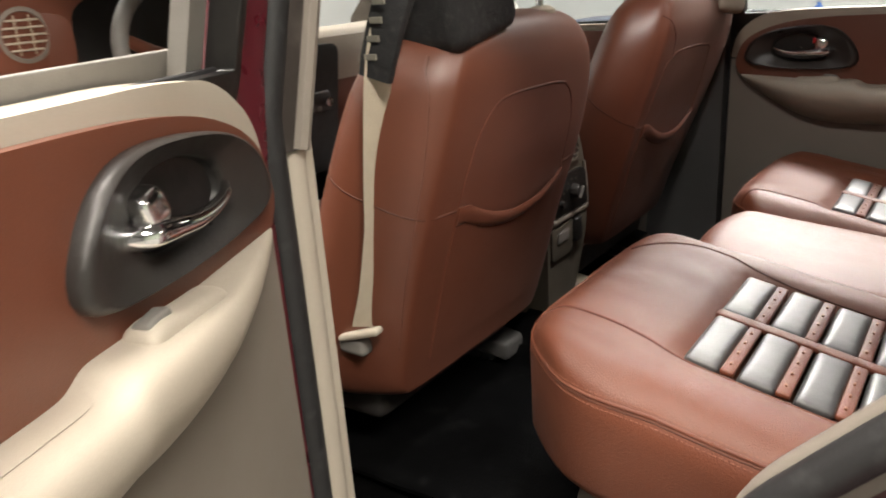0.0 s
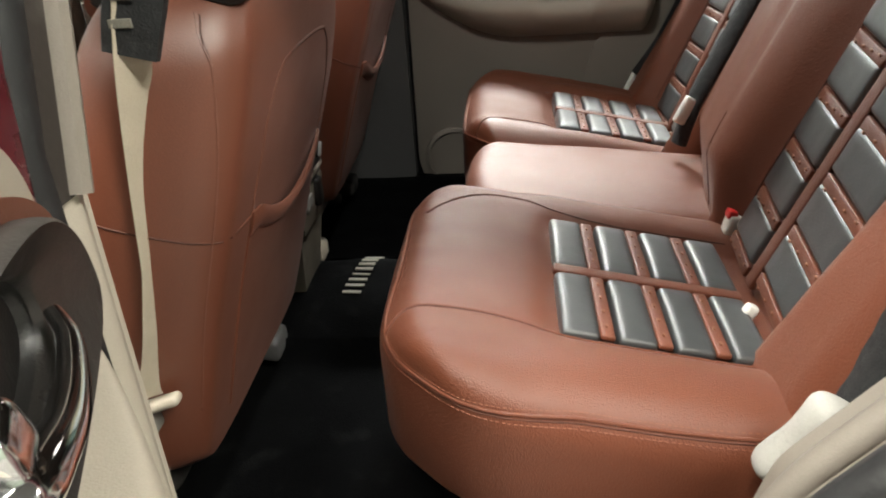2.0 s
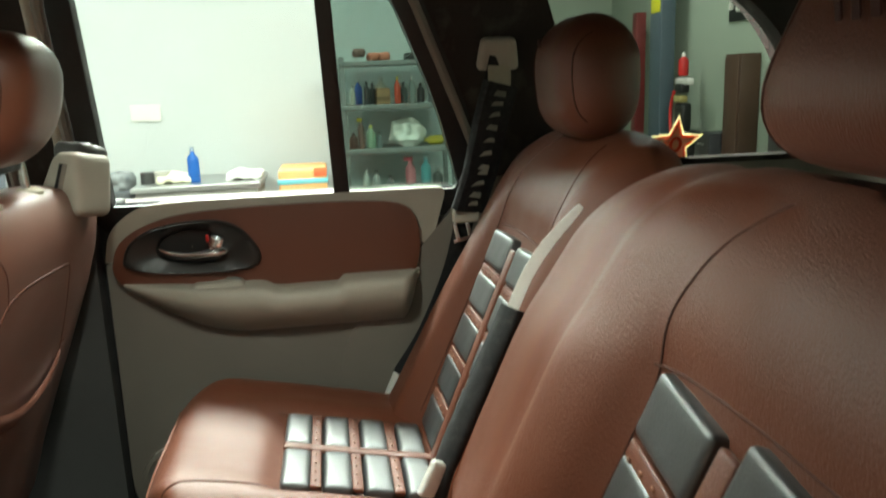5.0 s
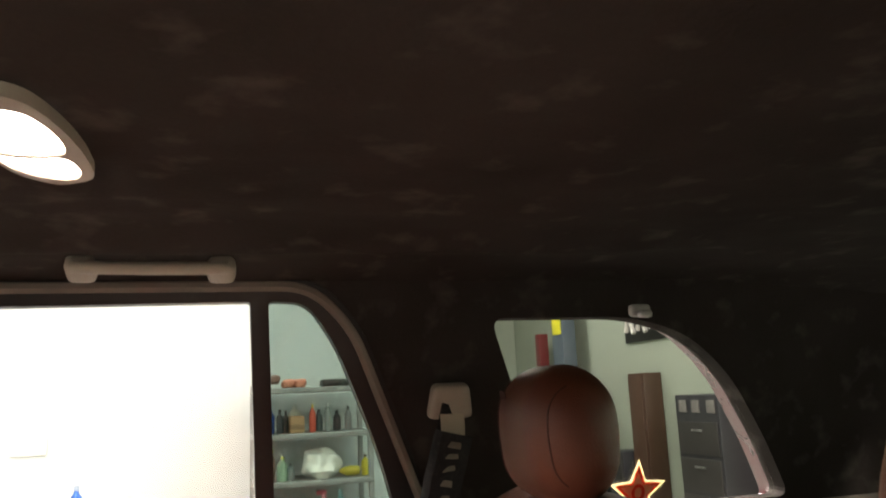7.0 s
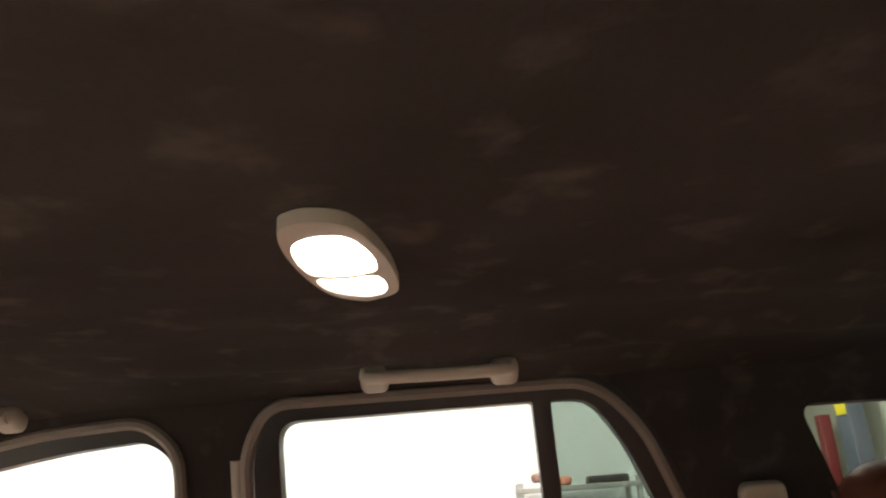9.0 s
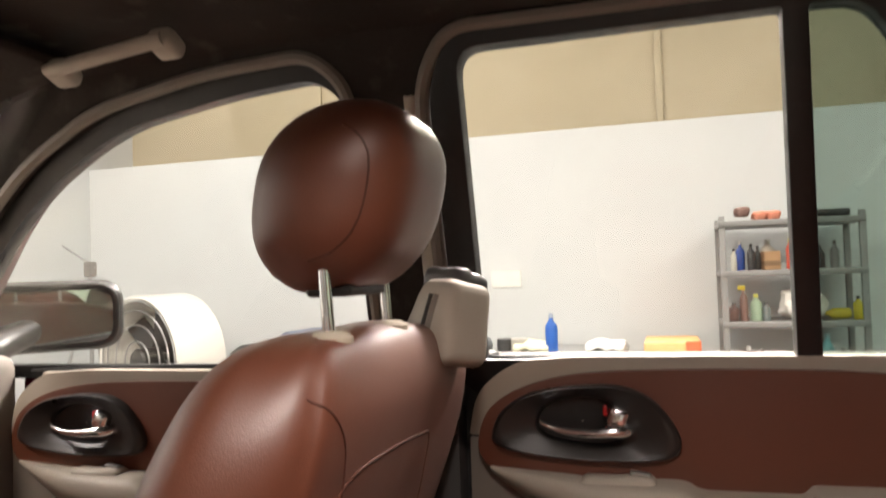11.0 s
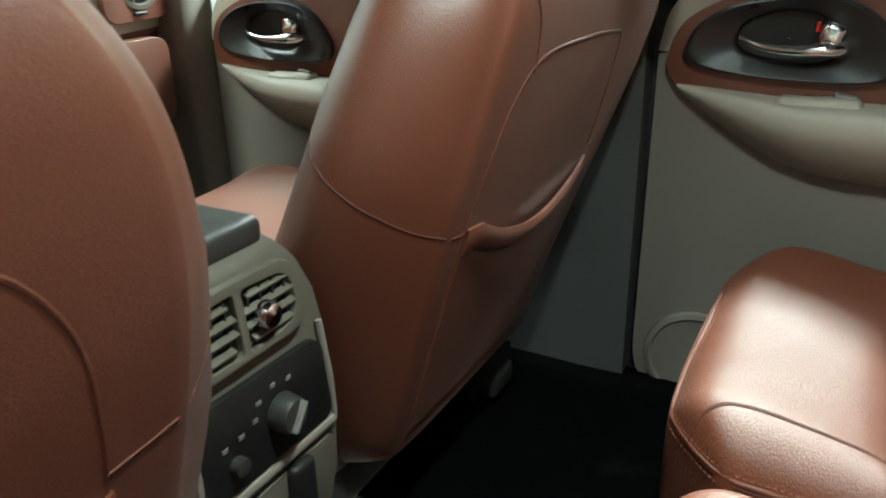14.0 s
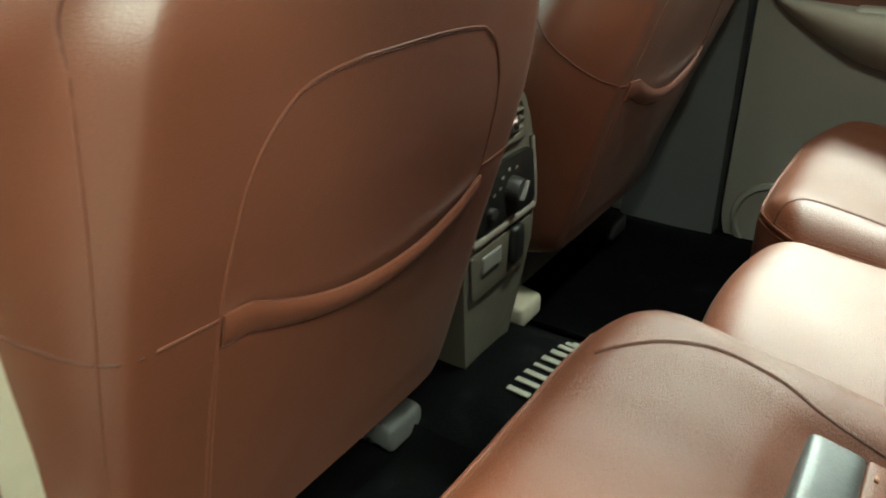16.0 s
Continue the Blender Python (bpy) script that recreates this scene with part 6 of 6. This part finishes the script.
decal = thing("star_sticker", pose(0.765, -1.136, 1.305), "faded red and cream star sticker on the cargo window glass", "sticker")
part("edge", plate(star(0.067, 0.030), (), 0.0008, on_glass(0.001)), STICKER_PALE, decal, "", False)
part("face", plate(star(0.056, 0.025), (), 0.0008, on_glass(0.0021)), STICKER_RED, decal, "faded red star", False)
part("inner_star", plate(star(0.040, 0.019), (), 0.0008, on_glass(0.0032)), STICKER_PALE, decal, "cream inner star", False)
part("ring", plate([(0.015 * math.cos(a), 0.018 * math.sin(a)) for a in np.linspace(0, 6.28, 24, endpoint=False)], [[(0.008 * math.cos(a), 0.011 * math.sin(a)) for a in np.linspace(0, 6.28, 20, endpoint=False)]], 0.0008, on_glass(0.0043)), STICKER_RED, decal, "red ring mark", False)

# ---- garage things ----
def bottle(x, y, z, r, h, colour, cap, label="plastic bottle on the shelf", spray=False):
    ob = thing("bottle", pose(x, y, z), label, "bottle", "garage bottles")
    mat = paint("bottle_paint", colour)
    part("body", moved(turned([(r * 0.92, 0), (r, h * 0.04), (r, h * 0.62), (r * 0.9, h * 0.7), (r * 0.4, h * 0.8), (r * 0.36, h * 0.88), (r * 0.3, h * 0.9)], 16), pose(x, y, z)), mat, ob)
    if spray:
        part("trigger", moved(rbox(r * 0.7, r * 1.8, h * 0.13, r * 0.2), pose(x, y + r * 0.4, z + h * 0.95)), paint("cap_paint", cap), ob, "spray trigger")
    else:
        part("cap", moved(turned([(r * 0.42, 0), (r * 0.4, h * 0.12), (0.001, h * 0.125)], 12), pose(x, y, z + h * 0.875)), paint("cap_paint", cap), ob, "cap")
    return ob


SX = 3.72
RACK = material("grey_rack_paint", (0.2, 0.2, 0.195), 0.45, vary=0.2, vary_scale=12, stain=0.3, stain_colour=(0.12, 0.1, 0.09))
rack = thing("shelf_rack", pose(SX, -0.78, 0), "grey metal shelf rack full of bottles and tins", "shelf")
for yy in (-0.475, -1.085):
    for xx in (SX - 0.17, SX + 0.17):
        part("upright", box(xx - 0.014, xx + 0.014, yy - 0.014, yy + 0.014, 0, 1.60, 0.002), RACK, rack)
for zz in (0.25, 0.56, 0.835, 1.09, 1.335, 1.575):
    part("shelf_board", box(SX - 0.19, SX + 0.19, -1.10, -0.46, zz - 0.028, zz, 0.004), RACK, rack)


def carton(x, y, z, w, h, colour, label):
    ob = thing("carton", pose(x, y, z), label, "box", "shelf boxes")
    part("body", moved(rbox(0.09, w, h, 0.006, (1, 1, 1), 2), pose(x, y, z + h / 2, 0, 0, 4)), paint("card_paint", colour, 0.7), ob)
    part("print_band", moved(rbox(0.091, w + 0.001, h * 0.3, 0.004, (1, 1, 1), 1), pose(x - 0.001, y, z + h * 0.35, 0, 0, 4)), paint("card_print", [0.5 * c for c in colour], 0.7), ob, "darker printed band")
    return ob


row = [(-0.53, (0.55, 0.53, 0.46), 0.11, 0.014), (-0.565, (0.03, 0.09, 0.36), 0.145, 0.021), (-0.61, (0.035, 0.04, 0.045), 0.13, 0.018), (-0.645, (0.05, 0.06, 0.06), 0.12, 0.015),
       (-0.785, (0.62, 0.09, 0.05), 0.15, 0.018), (-0.825, (0.1, 0.13, 0.13), 0.12, 0.02), (-0.87, (0.22, 0.25, 0.24), 0.15, 0.022), (-0.925, (0.05, 0.05, 0.055), 0.11, 0.022), (-0.98, (0.2, 0.2, 0.2), 0.13, 0.02)]
for k, (yy, col, hh, rr) in enumerate(row):
    bottle(SX - 0.08 + 0.05 * (k % 2), yy, 1.335, rr, hh, col, (0.6, 0.52, 0.05) if k == 4 else ((0.6, 0.6, 0.58) if k in (1, 6) else (0.03, 0.03, 0.03)))
carton(SX - 0.07, -0.70, 1.335, 0.075, 0.09, (0.42, 0.25, 0.13), "brown printed carton standing on the shelf")
bottle(SX + 0.05, -0.70, 1.335, 0.035, 0.15, (0.62, 0.58, 0.5), (0.6, 0.6, 0.55), "pale plastic jug on the shelf")
for yy, col, cap, hh, rr, sp in ((-0.52, (0.12, 0.07, 0.06), (0.05, 0.05, 0.05), 0.09, 0.024, False), (-0.565, (0.2, 0.12, 0.1), (0.62, 0.5, 0.04), 0.17, 0.019, True),
                                 (-0.62, (0.3, 0.42, 0.3), (0.6, 0.55, 0.1), 0.13, 0.027, False), (-0.665, (0.16, 0.2, 0.2), (0.05, 0.05, 0.05), 0.09, 0.02, False)):
    bottle(SX - 0.1, yy, 1.09, rr, hh, col, cap, spray=sp)
rag = rbox(0.2, 0.19, 0.15, 0.07, (10, 10, 8), 4)
bent(rag, lambda c: c + c.normalized() * 0.03 * noise.noise(c * 22))
tagged(part("rag_bundle", moved(rag, pose(SX - 0.06, -0.83, 1.165)), WHITEPL), "crumpled white rags in a bundle on the shelf", "rags")
lying = thing("bottle", pose(SX - 0.06, -0.98, 1.09), "yellow plastic bottle lying on its side", "bottle", "garage bottles")
part("body", moved(turned([(0.02, 0), (0.026, 0.01), (0.026, 0.075), (0.012, 0.095), (0.008, 0.11)], 14), pose(SX - 0.06, -1.04, 1.117, -90, 0, 0)), paint("bottle_paint", (0.6, 0.48, 0.05)), lying)
bottle(SX - 0.08, -1.07, 1.09, 0.022, 0.11, (0.6, 0.5, 0.04), (0.02, 0.02, 0.02))
for k, (yy, col, cap, hh) in enumerate(((-0.58, (0.6, 0.6, 0.58), (0.7, 0.7, 0.7), 0.13), (-0.64, (0.5, 0.5, 0.5), (0.05, 0.05, 0.05), 0.12), (-0.72, (0.3, 0.3, 0.32), (0.05, 0.05, 0.05), 0.09), (-0.84, (0.6, 0.2, 0.24), (0.6, 0.1, 0.14), 0.19), (-0.93, (0.12, 0.38, 0.42), (0.3, 0.5, 0.55), 0.19), (-1.0, (0.1, 0.1, 0.1), (0.3, 0.3, 0.3), 0.12))):
    bottle(SX - 0.08, yy, 0.835, 0.022 if k < 3 else 0.03, hh, col, cap, spray=(k == 3))
for k, yy in enumerate((-0.58, -0.66, -0.72)):
    g = rbox(0.075, 0.065, 0.045, 0.02, (5, 5, 3), 3)
    bent(g, lambda c: c + c.normalized() * 0.012 * noise.noise(c * 40))
    tagged(part("work_glove", moved(g, pose(SX - 0.05, yy, 1.599 + (0.025 if k == 0 else 0))), paint("orange_cloth", (0.55, 0.2, 0.13) if k else (0.2, 0.12, 0.1), 0.85)), "crumpled dull orange work glove on the rack's top", "glove", "gloves")
tagged(part("tool_case", box(SX - 0.12, SX + 0.05, -1.05, -0.84, 1.576, 1.615, 0.01), BLACKPL), "flat black tool case on the rack's top", "case")

bench = thing("work_table", pose(3.62, 0.33, 0), "grey metal work table with cans and cloths on it", "table")
part("tabletop", box(3.4, 3.92, 0.0, 0.68, 0.925, 0.955, 0.005), STEEL, bench)
part("apron", box(3.42, 3.9, 0.02, 0.66, 0.87, 0.925, 0.004), GREYPL, bench)
for xx in (3.44, 3.88):
    for yy in (0.04, 0.64):
        part("leg", box(xx - 0.02, xx + 0.02, yy - 0.02, yy + 0.02, 0, 0.9, 0.003), STEEL, bench)
bottle(3.55, 0.368, 0.955, 0.032, 0.195, (0.015, 0.11, 0.45), (0.35, 0.4, 0.5), "tall blue bottle on the work table")
for k, (yy, col) in enumerate(((0.62, (0.04, 0.04, 0.04)), (0.55, (0.4, 0.38, 0.34)))):
    cn = thing("tin", pose(3.6, yy, 0.955), "small dark tin on the work table", "tin", "tins")
    part("can", moved(turned([(0.045, 0), (0.045, 0.06), (0.04, 0.064), (0.001, 0.064)], 16), pose(3.6, yy, 0.955)), paint("tin_paint", col), cn)
for yy, col in ((0.47, (0.7, 0.68, 0.5)), (0.1, (0.7, 0.7, 0.68))):
    g = rbox(0.2, 0.2, 0.04, 0.018, (8, 8, 2), 3)
    bent(g, lambda c: c + Vector((0, 0, 0.02 * noise.noise(c * 25))))
    tagged(part("cloth", moved(g, pose(3.62, yy, 0.975)), paint("cloth_paint", col, 0.9)), "folded pale cloth on the work table", "cloth", "cloths")
tub = thing("waste_tub", pose(3.62, 0.77, 0.0), "dark grey tub with a crumpled bag beside the work table", "bin")
part("body", box(3.5, 3.74, 0.70, 0.86, 0.0, 0.93, 0.02, (2, 2, 3), 3), paint("tub_grey", (0.06, 0.065, 0.075)), tub)
bag = rbox(0.2, 0.13, 0.11, 0.04, (8, 8, 6), 3)
bent(bag, lambda c: c + c.normalized() * 0.02 * noise.noise(c * 28))
part("bag", moved(bag, pose(3.62, 0.775, 0.965)), paint("bag_grey", (0.2, 0.21, 0.22), 0.6), tub, "crumpled grey bag")
cart = thing("storage_box", pose(3.62, -0.23, 0.85), "pale orange storage box with a light blue band beside the table", "box")
part("body", box(3.45, 3.8, -0.355, -0.09, 0.72, 1.008, 0.015), paint("orange_plastic", (0.8, 0.42, 0.16)), cart)
part("band", box(3.445, 3.805, -0.360, -0.085, 0.925, 0.955, 0.006), paint("blue_tape", (0.2, 0.55, 0.62)), cart, "light blue band")
part("corner_label", box(3.443, 3.447, -0.355, -0.285, 0.965, 1.012, 0.0015), paint("red_label", (0.75, 0.16, 0.06)), cart, "red-orange corner label")
part("stand", box(3.48, 3.77, -0.35, -0.11, 0.0, 0.72, 0.01), GREYPL, cart, "grey stand")
tagged(part("notice", box(3.988, 3.9985, 0.598, 0.772, 1.28, 1.376, 0.002), paint("cream_paper", (0.8, 0.8, 0.75), 0.8)), "wide cream paper notice on the white wall", "notice")

fan = thing("drum_fan", pose(3.3, 2.55, 0.9), "large silver drum fan standing by the wall", "fan")
fm = pose(3.3, 2.52, 0.95, 90, 0, -108)
part("drum", moved(turned([(0.35, -0.16), (0.36, -0.15), (0.36, 0.15), (0.35, 0.16), (0.335, 0.15), (0.335, -0.15), (0.35, -0.16)], 40), fm), WHITEPL, fan, "white drum shell")
for k in range(6):
    a = radians(60 * k + 20)
    bl = rbox(0.28, 0.12, 0.006, 0.003, (4, 3, 1), 1)
    part("blade", moved(bl, fm @ pose(0, 0, 0, 0, 0, math.degrees(a)) @ pose(0.17, 0, 0, 35, 0, 0)), DARKPL, fan)
for rr in (0.11, 0.2, 0.28, 0.33):
    part("guard_ring", moved(tube([(rr * math.cos(a), rr * math.sin(a), 0.155) for a in np.linspace(0, 6.283, 36, endpoint=False)], 0.004, True, 6), fm), STEEL, fan)
part("hub", moved(cyl(0.07, 0.07, 0.16, 20, 0.01), fm), DARKPL, fan)
for yy in (-0.25, 0.25):
    part("leg", tube([(3.3 + yy, 2.52 + yy * 0.6, 0.95), (3.3 + yy * 1.1, 2.52 + yy * 0.66, 0.0)], 0.022), STEEL, fan)
part("foot_bar", tube([(2.98, 2.33, 0.03), (3.62, 2.71, 0.03)], 0.022), STEEL, fan)

tri = thing("tripod_stand", pose(3.4, 3.1, 0), "thin metal tripod stand with a short boom", "tripod")
part("column", tube([(3.4, 3.08, 0.3), (3.4, 3.08, 1.5)], 0.012), STEEL, tri)
part("boom", tube([(3.4, 3.05, 1.48), (3.4, 3.28, 1.62)], 0.006), STEEL, tri)
part("head", moved(rbox(0.05, 0.06, 0.09, 0.01), pose(3.4, 3.08, 1.47)), GREYPL, tri)
for a in (20, 140, 260):
    c, s = math.cos(radians(a)), math.sin(radians(a))
    part("leg", tube([(3.4, 3.08, 1.42), (3.4 + 0.35 * c, 3.08 + 0.35 * s, 0.0)], 0.009), STEEL, tri)

vac = thing("shop_vacuum", pose(3.55, 2.08, 0), "orange and black workshop vacuum with a grey hose", "vacuum cleaner")
part("tank", moved(turned([(0.15, 0.0), (0.17, 0.05), (0.17, 0.86), (0.15, 0.88)], 24), pose(3.55, 2.08, 0)), paint("orange_tank", (0.75, 0.13, 0.03)), vac)
part("motor", moved(turned([(0.15, 0), (0.14, 0.08), (0.08, 0.12), (0.001, 0.125)], 24), pose(3.55, 2.08, 0.88)), DARKPL, vac, "dark motor head")
part("hose", tube(spline([(3.45, 2.2, 0.85), (3.42, 2.38, 0.9), (3.42, 2.48, 0.7), (3.42, 2.5, 0.3)], 8), 0.02), GREYPL, vac, "grey hose")
bin_ob = thing("plastic_bin", pose(3.6, 1.64, 0), "grey-blue plastic bin with a pale sketchy mark", "bin")
part("body", bent(box(3.42, 3.8, 1.43, 1.85, 0.0, 1.08, 0.03, (2, 2, 2), 3), lambda c: Vector((3.6 + (c.x - 3.6) * (0.9 + 0.1 * c.z), 1.64 + (c.y - 1.64) * (0.9 + 0.1 * c.z), c.z))), paint("bin_grey", (0.16, 0.18, 0.24)), bin_ob)
part("mark", tube([(3.415, 1.75, 1.0), (3.412, 1.62, 0.97), (3.412, 1.72, 0.92), (3.412, 1.55, 0.88)], 0.006), WHITEPL, bin_ob, "pale mark")

lift = thing("car_lift_post", pose(9.4, -5.0, 0), "blue-grey steel lift post with a yellow label", "lift post")
part("column", box(9.12, 9.48, -5.0, -4.8, 0, 3.6, 0.01), paint("lift_grey", (0.09, 0.12, 0.15)), lift)
part("label_plate", box(9.16, 9.44, -4.8, -4.79, 2.22, 2.5, 0.004), paint("yellow_label", (0.8, 0.75, 0.03)), lift, "yellow label")
part("foot", box(9.2, 9.62, -5.1, -4.7, 0, 0.03, 0.004), STEEL, lift)
post2 = thing("pole", pose(10.3, -5.0, 0), "dark red steel pole by the back wall", "pole")
part("shaft", box(10.2, 10.36, -5.05, -4.9, 0, 2.3, 0.01), paint("dark_red", (0.16, 0.02, 0.02)), post2)
ext = thing("fire_extinguisher", pose(8.75, -5.0, 1.38), "red fire extinguisher with a pale top on the back wall", "extinguisher")
part("cylinder", moved(turned([(0.055, 0), (0.065, 0.02), (0.065, 0.19), (0.03, 0.24)], 16), pose(8.75, -4.95, 1.39)), RED, ext)
part("valve", moved(turned([(0.03, 0), (0.028, 0.05), (0.001, 0.08)], 12), pose(8.75, -4.95, 1.61)), WHITEPL, ext, "pale valve top")
tool = thing("workshop_machine", pose(8.7, -5.0, 0.0), "black and white workshop machine on a post by the back wall", "machine")
part("head", moved(rbox(0.36, 0.1, 0.09, 0.03, (3, 2, 3), 3), pose(8.6, -4.9, 1.32)), WHITEPL, tool, "white machine head")
part("motor", moved(rbox(0.2, 0.12, 0.12, 0.03, (2, 2, 2), 3), pose(8.62, -4.88, 1.235)), BLACKPL, tool, "black motor")
part("gear_case", moved(rbox(0.2, 0.12, 0.09, 0.03, (2, 2, 2), 3), pose(8.66, -4.88, 1.10)), paint("machine_yellow", (0.4, 0.33, 0.12)), tool, "dull yellow gear case")
part("column", moved(rbox(0.24, 0.14, 0.36, 0.04, (2, 2, 3), 3), pose(8.62, -4.9, 0.87)), BLACKPL, tool)
part("base", moved(rbox(0.3, 0.3, 0.70, 0.04, (2, 2, 3), 3), pose(8.62, -4.95, 0.35)), BLACKPL, tool)
part("cable", tube(spline([(8.78, -4.85, 1.2), (8.86, -4.84, 0.95), (8.82, -4.84, 0.6)], 6), 0.022), RED, tool, "red cable")
cab = thing("tall_cabinet", pose(7.57, -5.1, 0), "narrow dark brown cabinet against the back wall", "cabinet")
part("carcass", box(7.33, 7.67, -5.19, -4.95, 0, 1.62, 0.008), paint("dark_wood", (0.07, 0.035, 0.02)), cab)
part("door", box(7.35, 7.65, -4.95, -4.93, 0.05, 1.59, 0.005), paint("dark_wood", (0.08, 0.04, 0.025)), cab)
lowcab = thing("low_cabinet", pose(7.95, -5.0, 0), "low dark grey metal cabinet against the back wall", "cabinet")
part("carcass", box(7.69, 8.05, -5.19, -4.8, 0, 0.72, 0.008), paint("locker_grey", (0.03, 0.03, 0.035)), lowcab)
part("drawer", box(7.71, 8.03, -4.8, -4.785, 0.36, 0.69, 0.004), DARKPL, lowcab)
part("handle", box(7.8, 7.94, -4.785, -4.77, 0.58, 0.60, 0.004), STEEL, lowcab)
lock = thing("locker", pose(6.06, -5.0, 0), "tall black locker with pale card labels against the back wall", "locker")
part("carcass", box(5.70, 6.42, -5.19, -4.77, 0, 1.37, 0.008), paint("locker_grey", (0.03, 0.03, 0.035)), lock)
for xx in (5.75, 6.0, 6.22):
    part("label", box(xx, xx + 0.12, -4.77, -4.757, 1.2, 1.32, 0.003), GREYPL, lock, "pale card label")
for zz in (0.1, 0.45, 0.8):
    part("drawer", box(5.73, 6.39, -4.77, -4.755, zz, zz + 0.31, 0.004), DARKPL, lock)
    part("handle", box(5.97, 6.14, -4.755, -4.74, zz + 0.22, zz + 0.24, 0.004), STEEL, lock)
wdoor = thing("brown_door", pose(5.55, -5.15, 0), "brown wooden door in the back wall beside the locker", "door")
part("leaf", box(5.2, 5.80, -5.19, -5.15, 0, 1.68, 0.006), paint("door_wood", (0.22, 0.12, 0.06)), wdoor)
part("door_handle", box(5.72, 5.76, -5.15, -5.11, 0.86, 0.9, 0.006), STEEL, wdoor, "steel door handle")
part("sign", box(5.45, 5.60, -5.15, -5.144, 1.38, 1.5, 0.003), paint("sign_blue", (0.1, 0.25, 0.5)), wdoor, "small blue sign")
frame_w = thing("high_window", pose(7.2, -5.15, 2.2), "small high window with tools hung before it on the back wall", "window")
part("pane", box(7.0, 8.05, -5.19, -5.17, 2.0, 2.5, 0.003), BLACKPL, frame_w)
for k in range(3):
    part("hook_tool", tube([(7.15 + 0.28 * k, -5.1, 2.1), (7.25 + 0.28 * k, -5.1, 2.38), (7.33 + 0.28 * k, -5.1, 2.13)], 0.03), WHITEPL, frame_w, "pale hanging tool")
pipe = tagged(part("wall_pipe", tube([(5.0, -5.1, 2.72), (12, -5.1, 2.78)], 0.02), GREYPL), "thin grey pipe along the back wall", "pipe")
tagged(part("wall_switch", box(6.85, 7.0, -5.2, -5.17, 1.14, 1.29, 0.01), DARKPL), "dark switch box on the back wall", "switch")
board = tagged(part("notice_board", box(3.97, 3.998, -1.7, -1.32, 0.9, 1.6, 0.006), paint("board_white", (0.7, 0.7, 0.7))), "white board in a dark edge on the partition wall", "board")


def sun_visor(sgn):
    vis = thing("sun_visor", pose(sgn * 0.36, 0.72, 1.69), "dark fabric sun visor folded up to the headliner", "sun visor", "sun visors")
    bm = rbox(0.40, 0.17, 0.022, 0.01, (6, 3, 1), 3)
    part("flap", moved(bm, pose(sgn * 0.38, 0.70, 1.688, -12, 0, 0)), SUEDE, vis)
    part("pivot", tube([(sgn * 0.55, 0.755, 1.672), (sgn * 0.585, 0.76, 1.672)], 0.006), BLACKPL, vis, "black pivot rod")


sun_visor(1)
sun_visor(-1)

wood_door = thing("door_leaf", pose(5.65, -5.15, 0), "closed brown wooden door with a small blue notice", "door")
part("leaf", box(5.2, 5.98, -5.2, -5.14, 0.0, 1.6, 0.008), paint("brown_wood", (0.22, 0.10, 0.04)), wood_door)
part("notice", box(5.66, 5.78, -5.14, -5.135, 1.2, 1.36, 0.002), paint("blue_notice", (0.1, 0.25, 0.7)), wood_door, "small blue notice")
part("knob", moved(turned([(0.02, 0), (0.03, 0.03), (0.001, 0.05)], 16), pose(5.28, -5.14, 0.95, 90, 0, 0)), STEEL, wood_door, "steel knob")
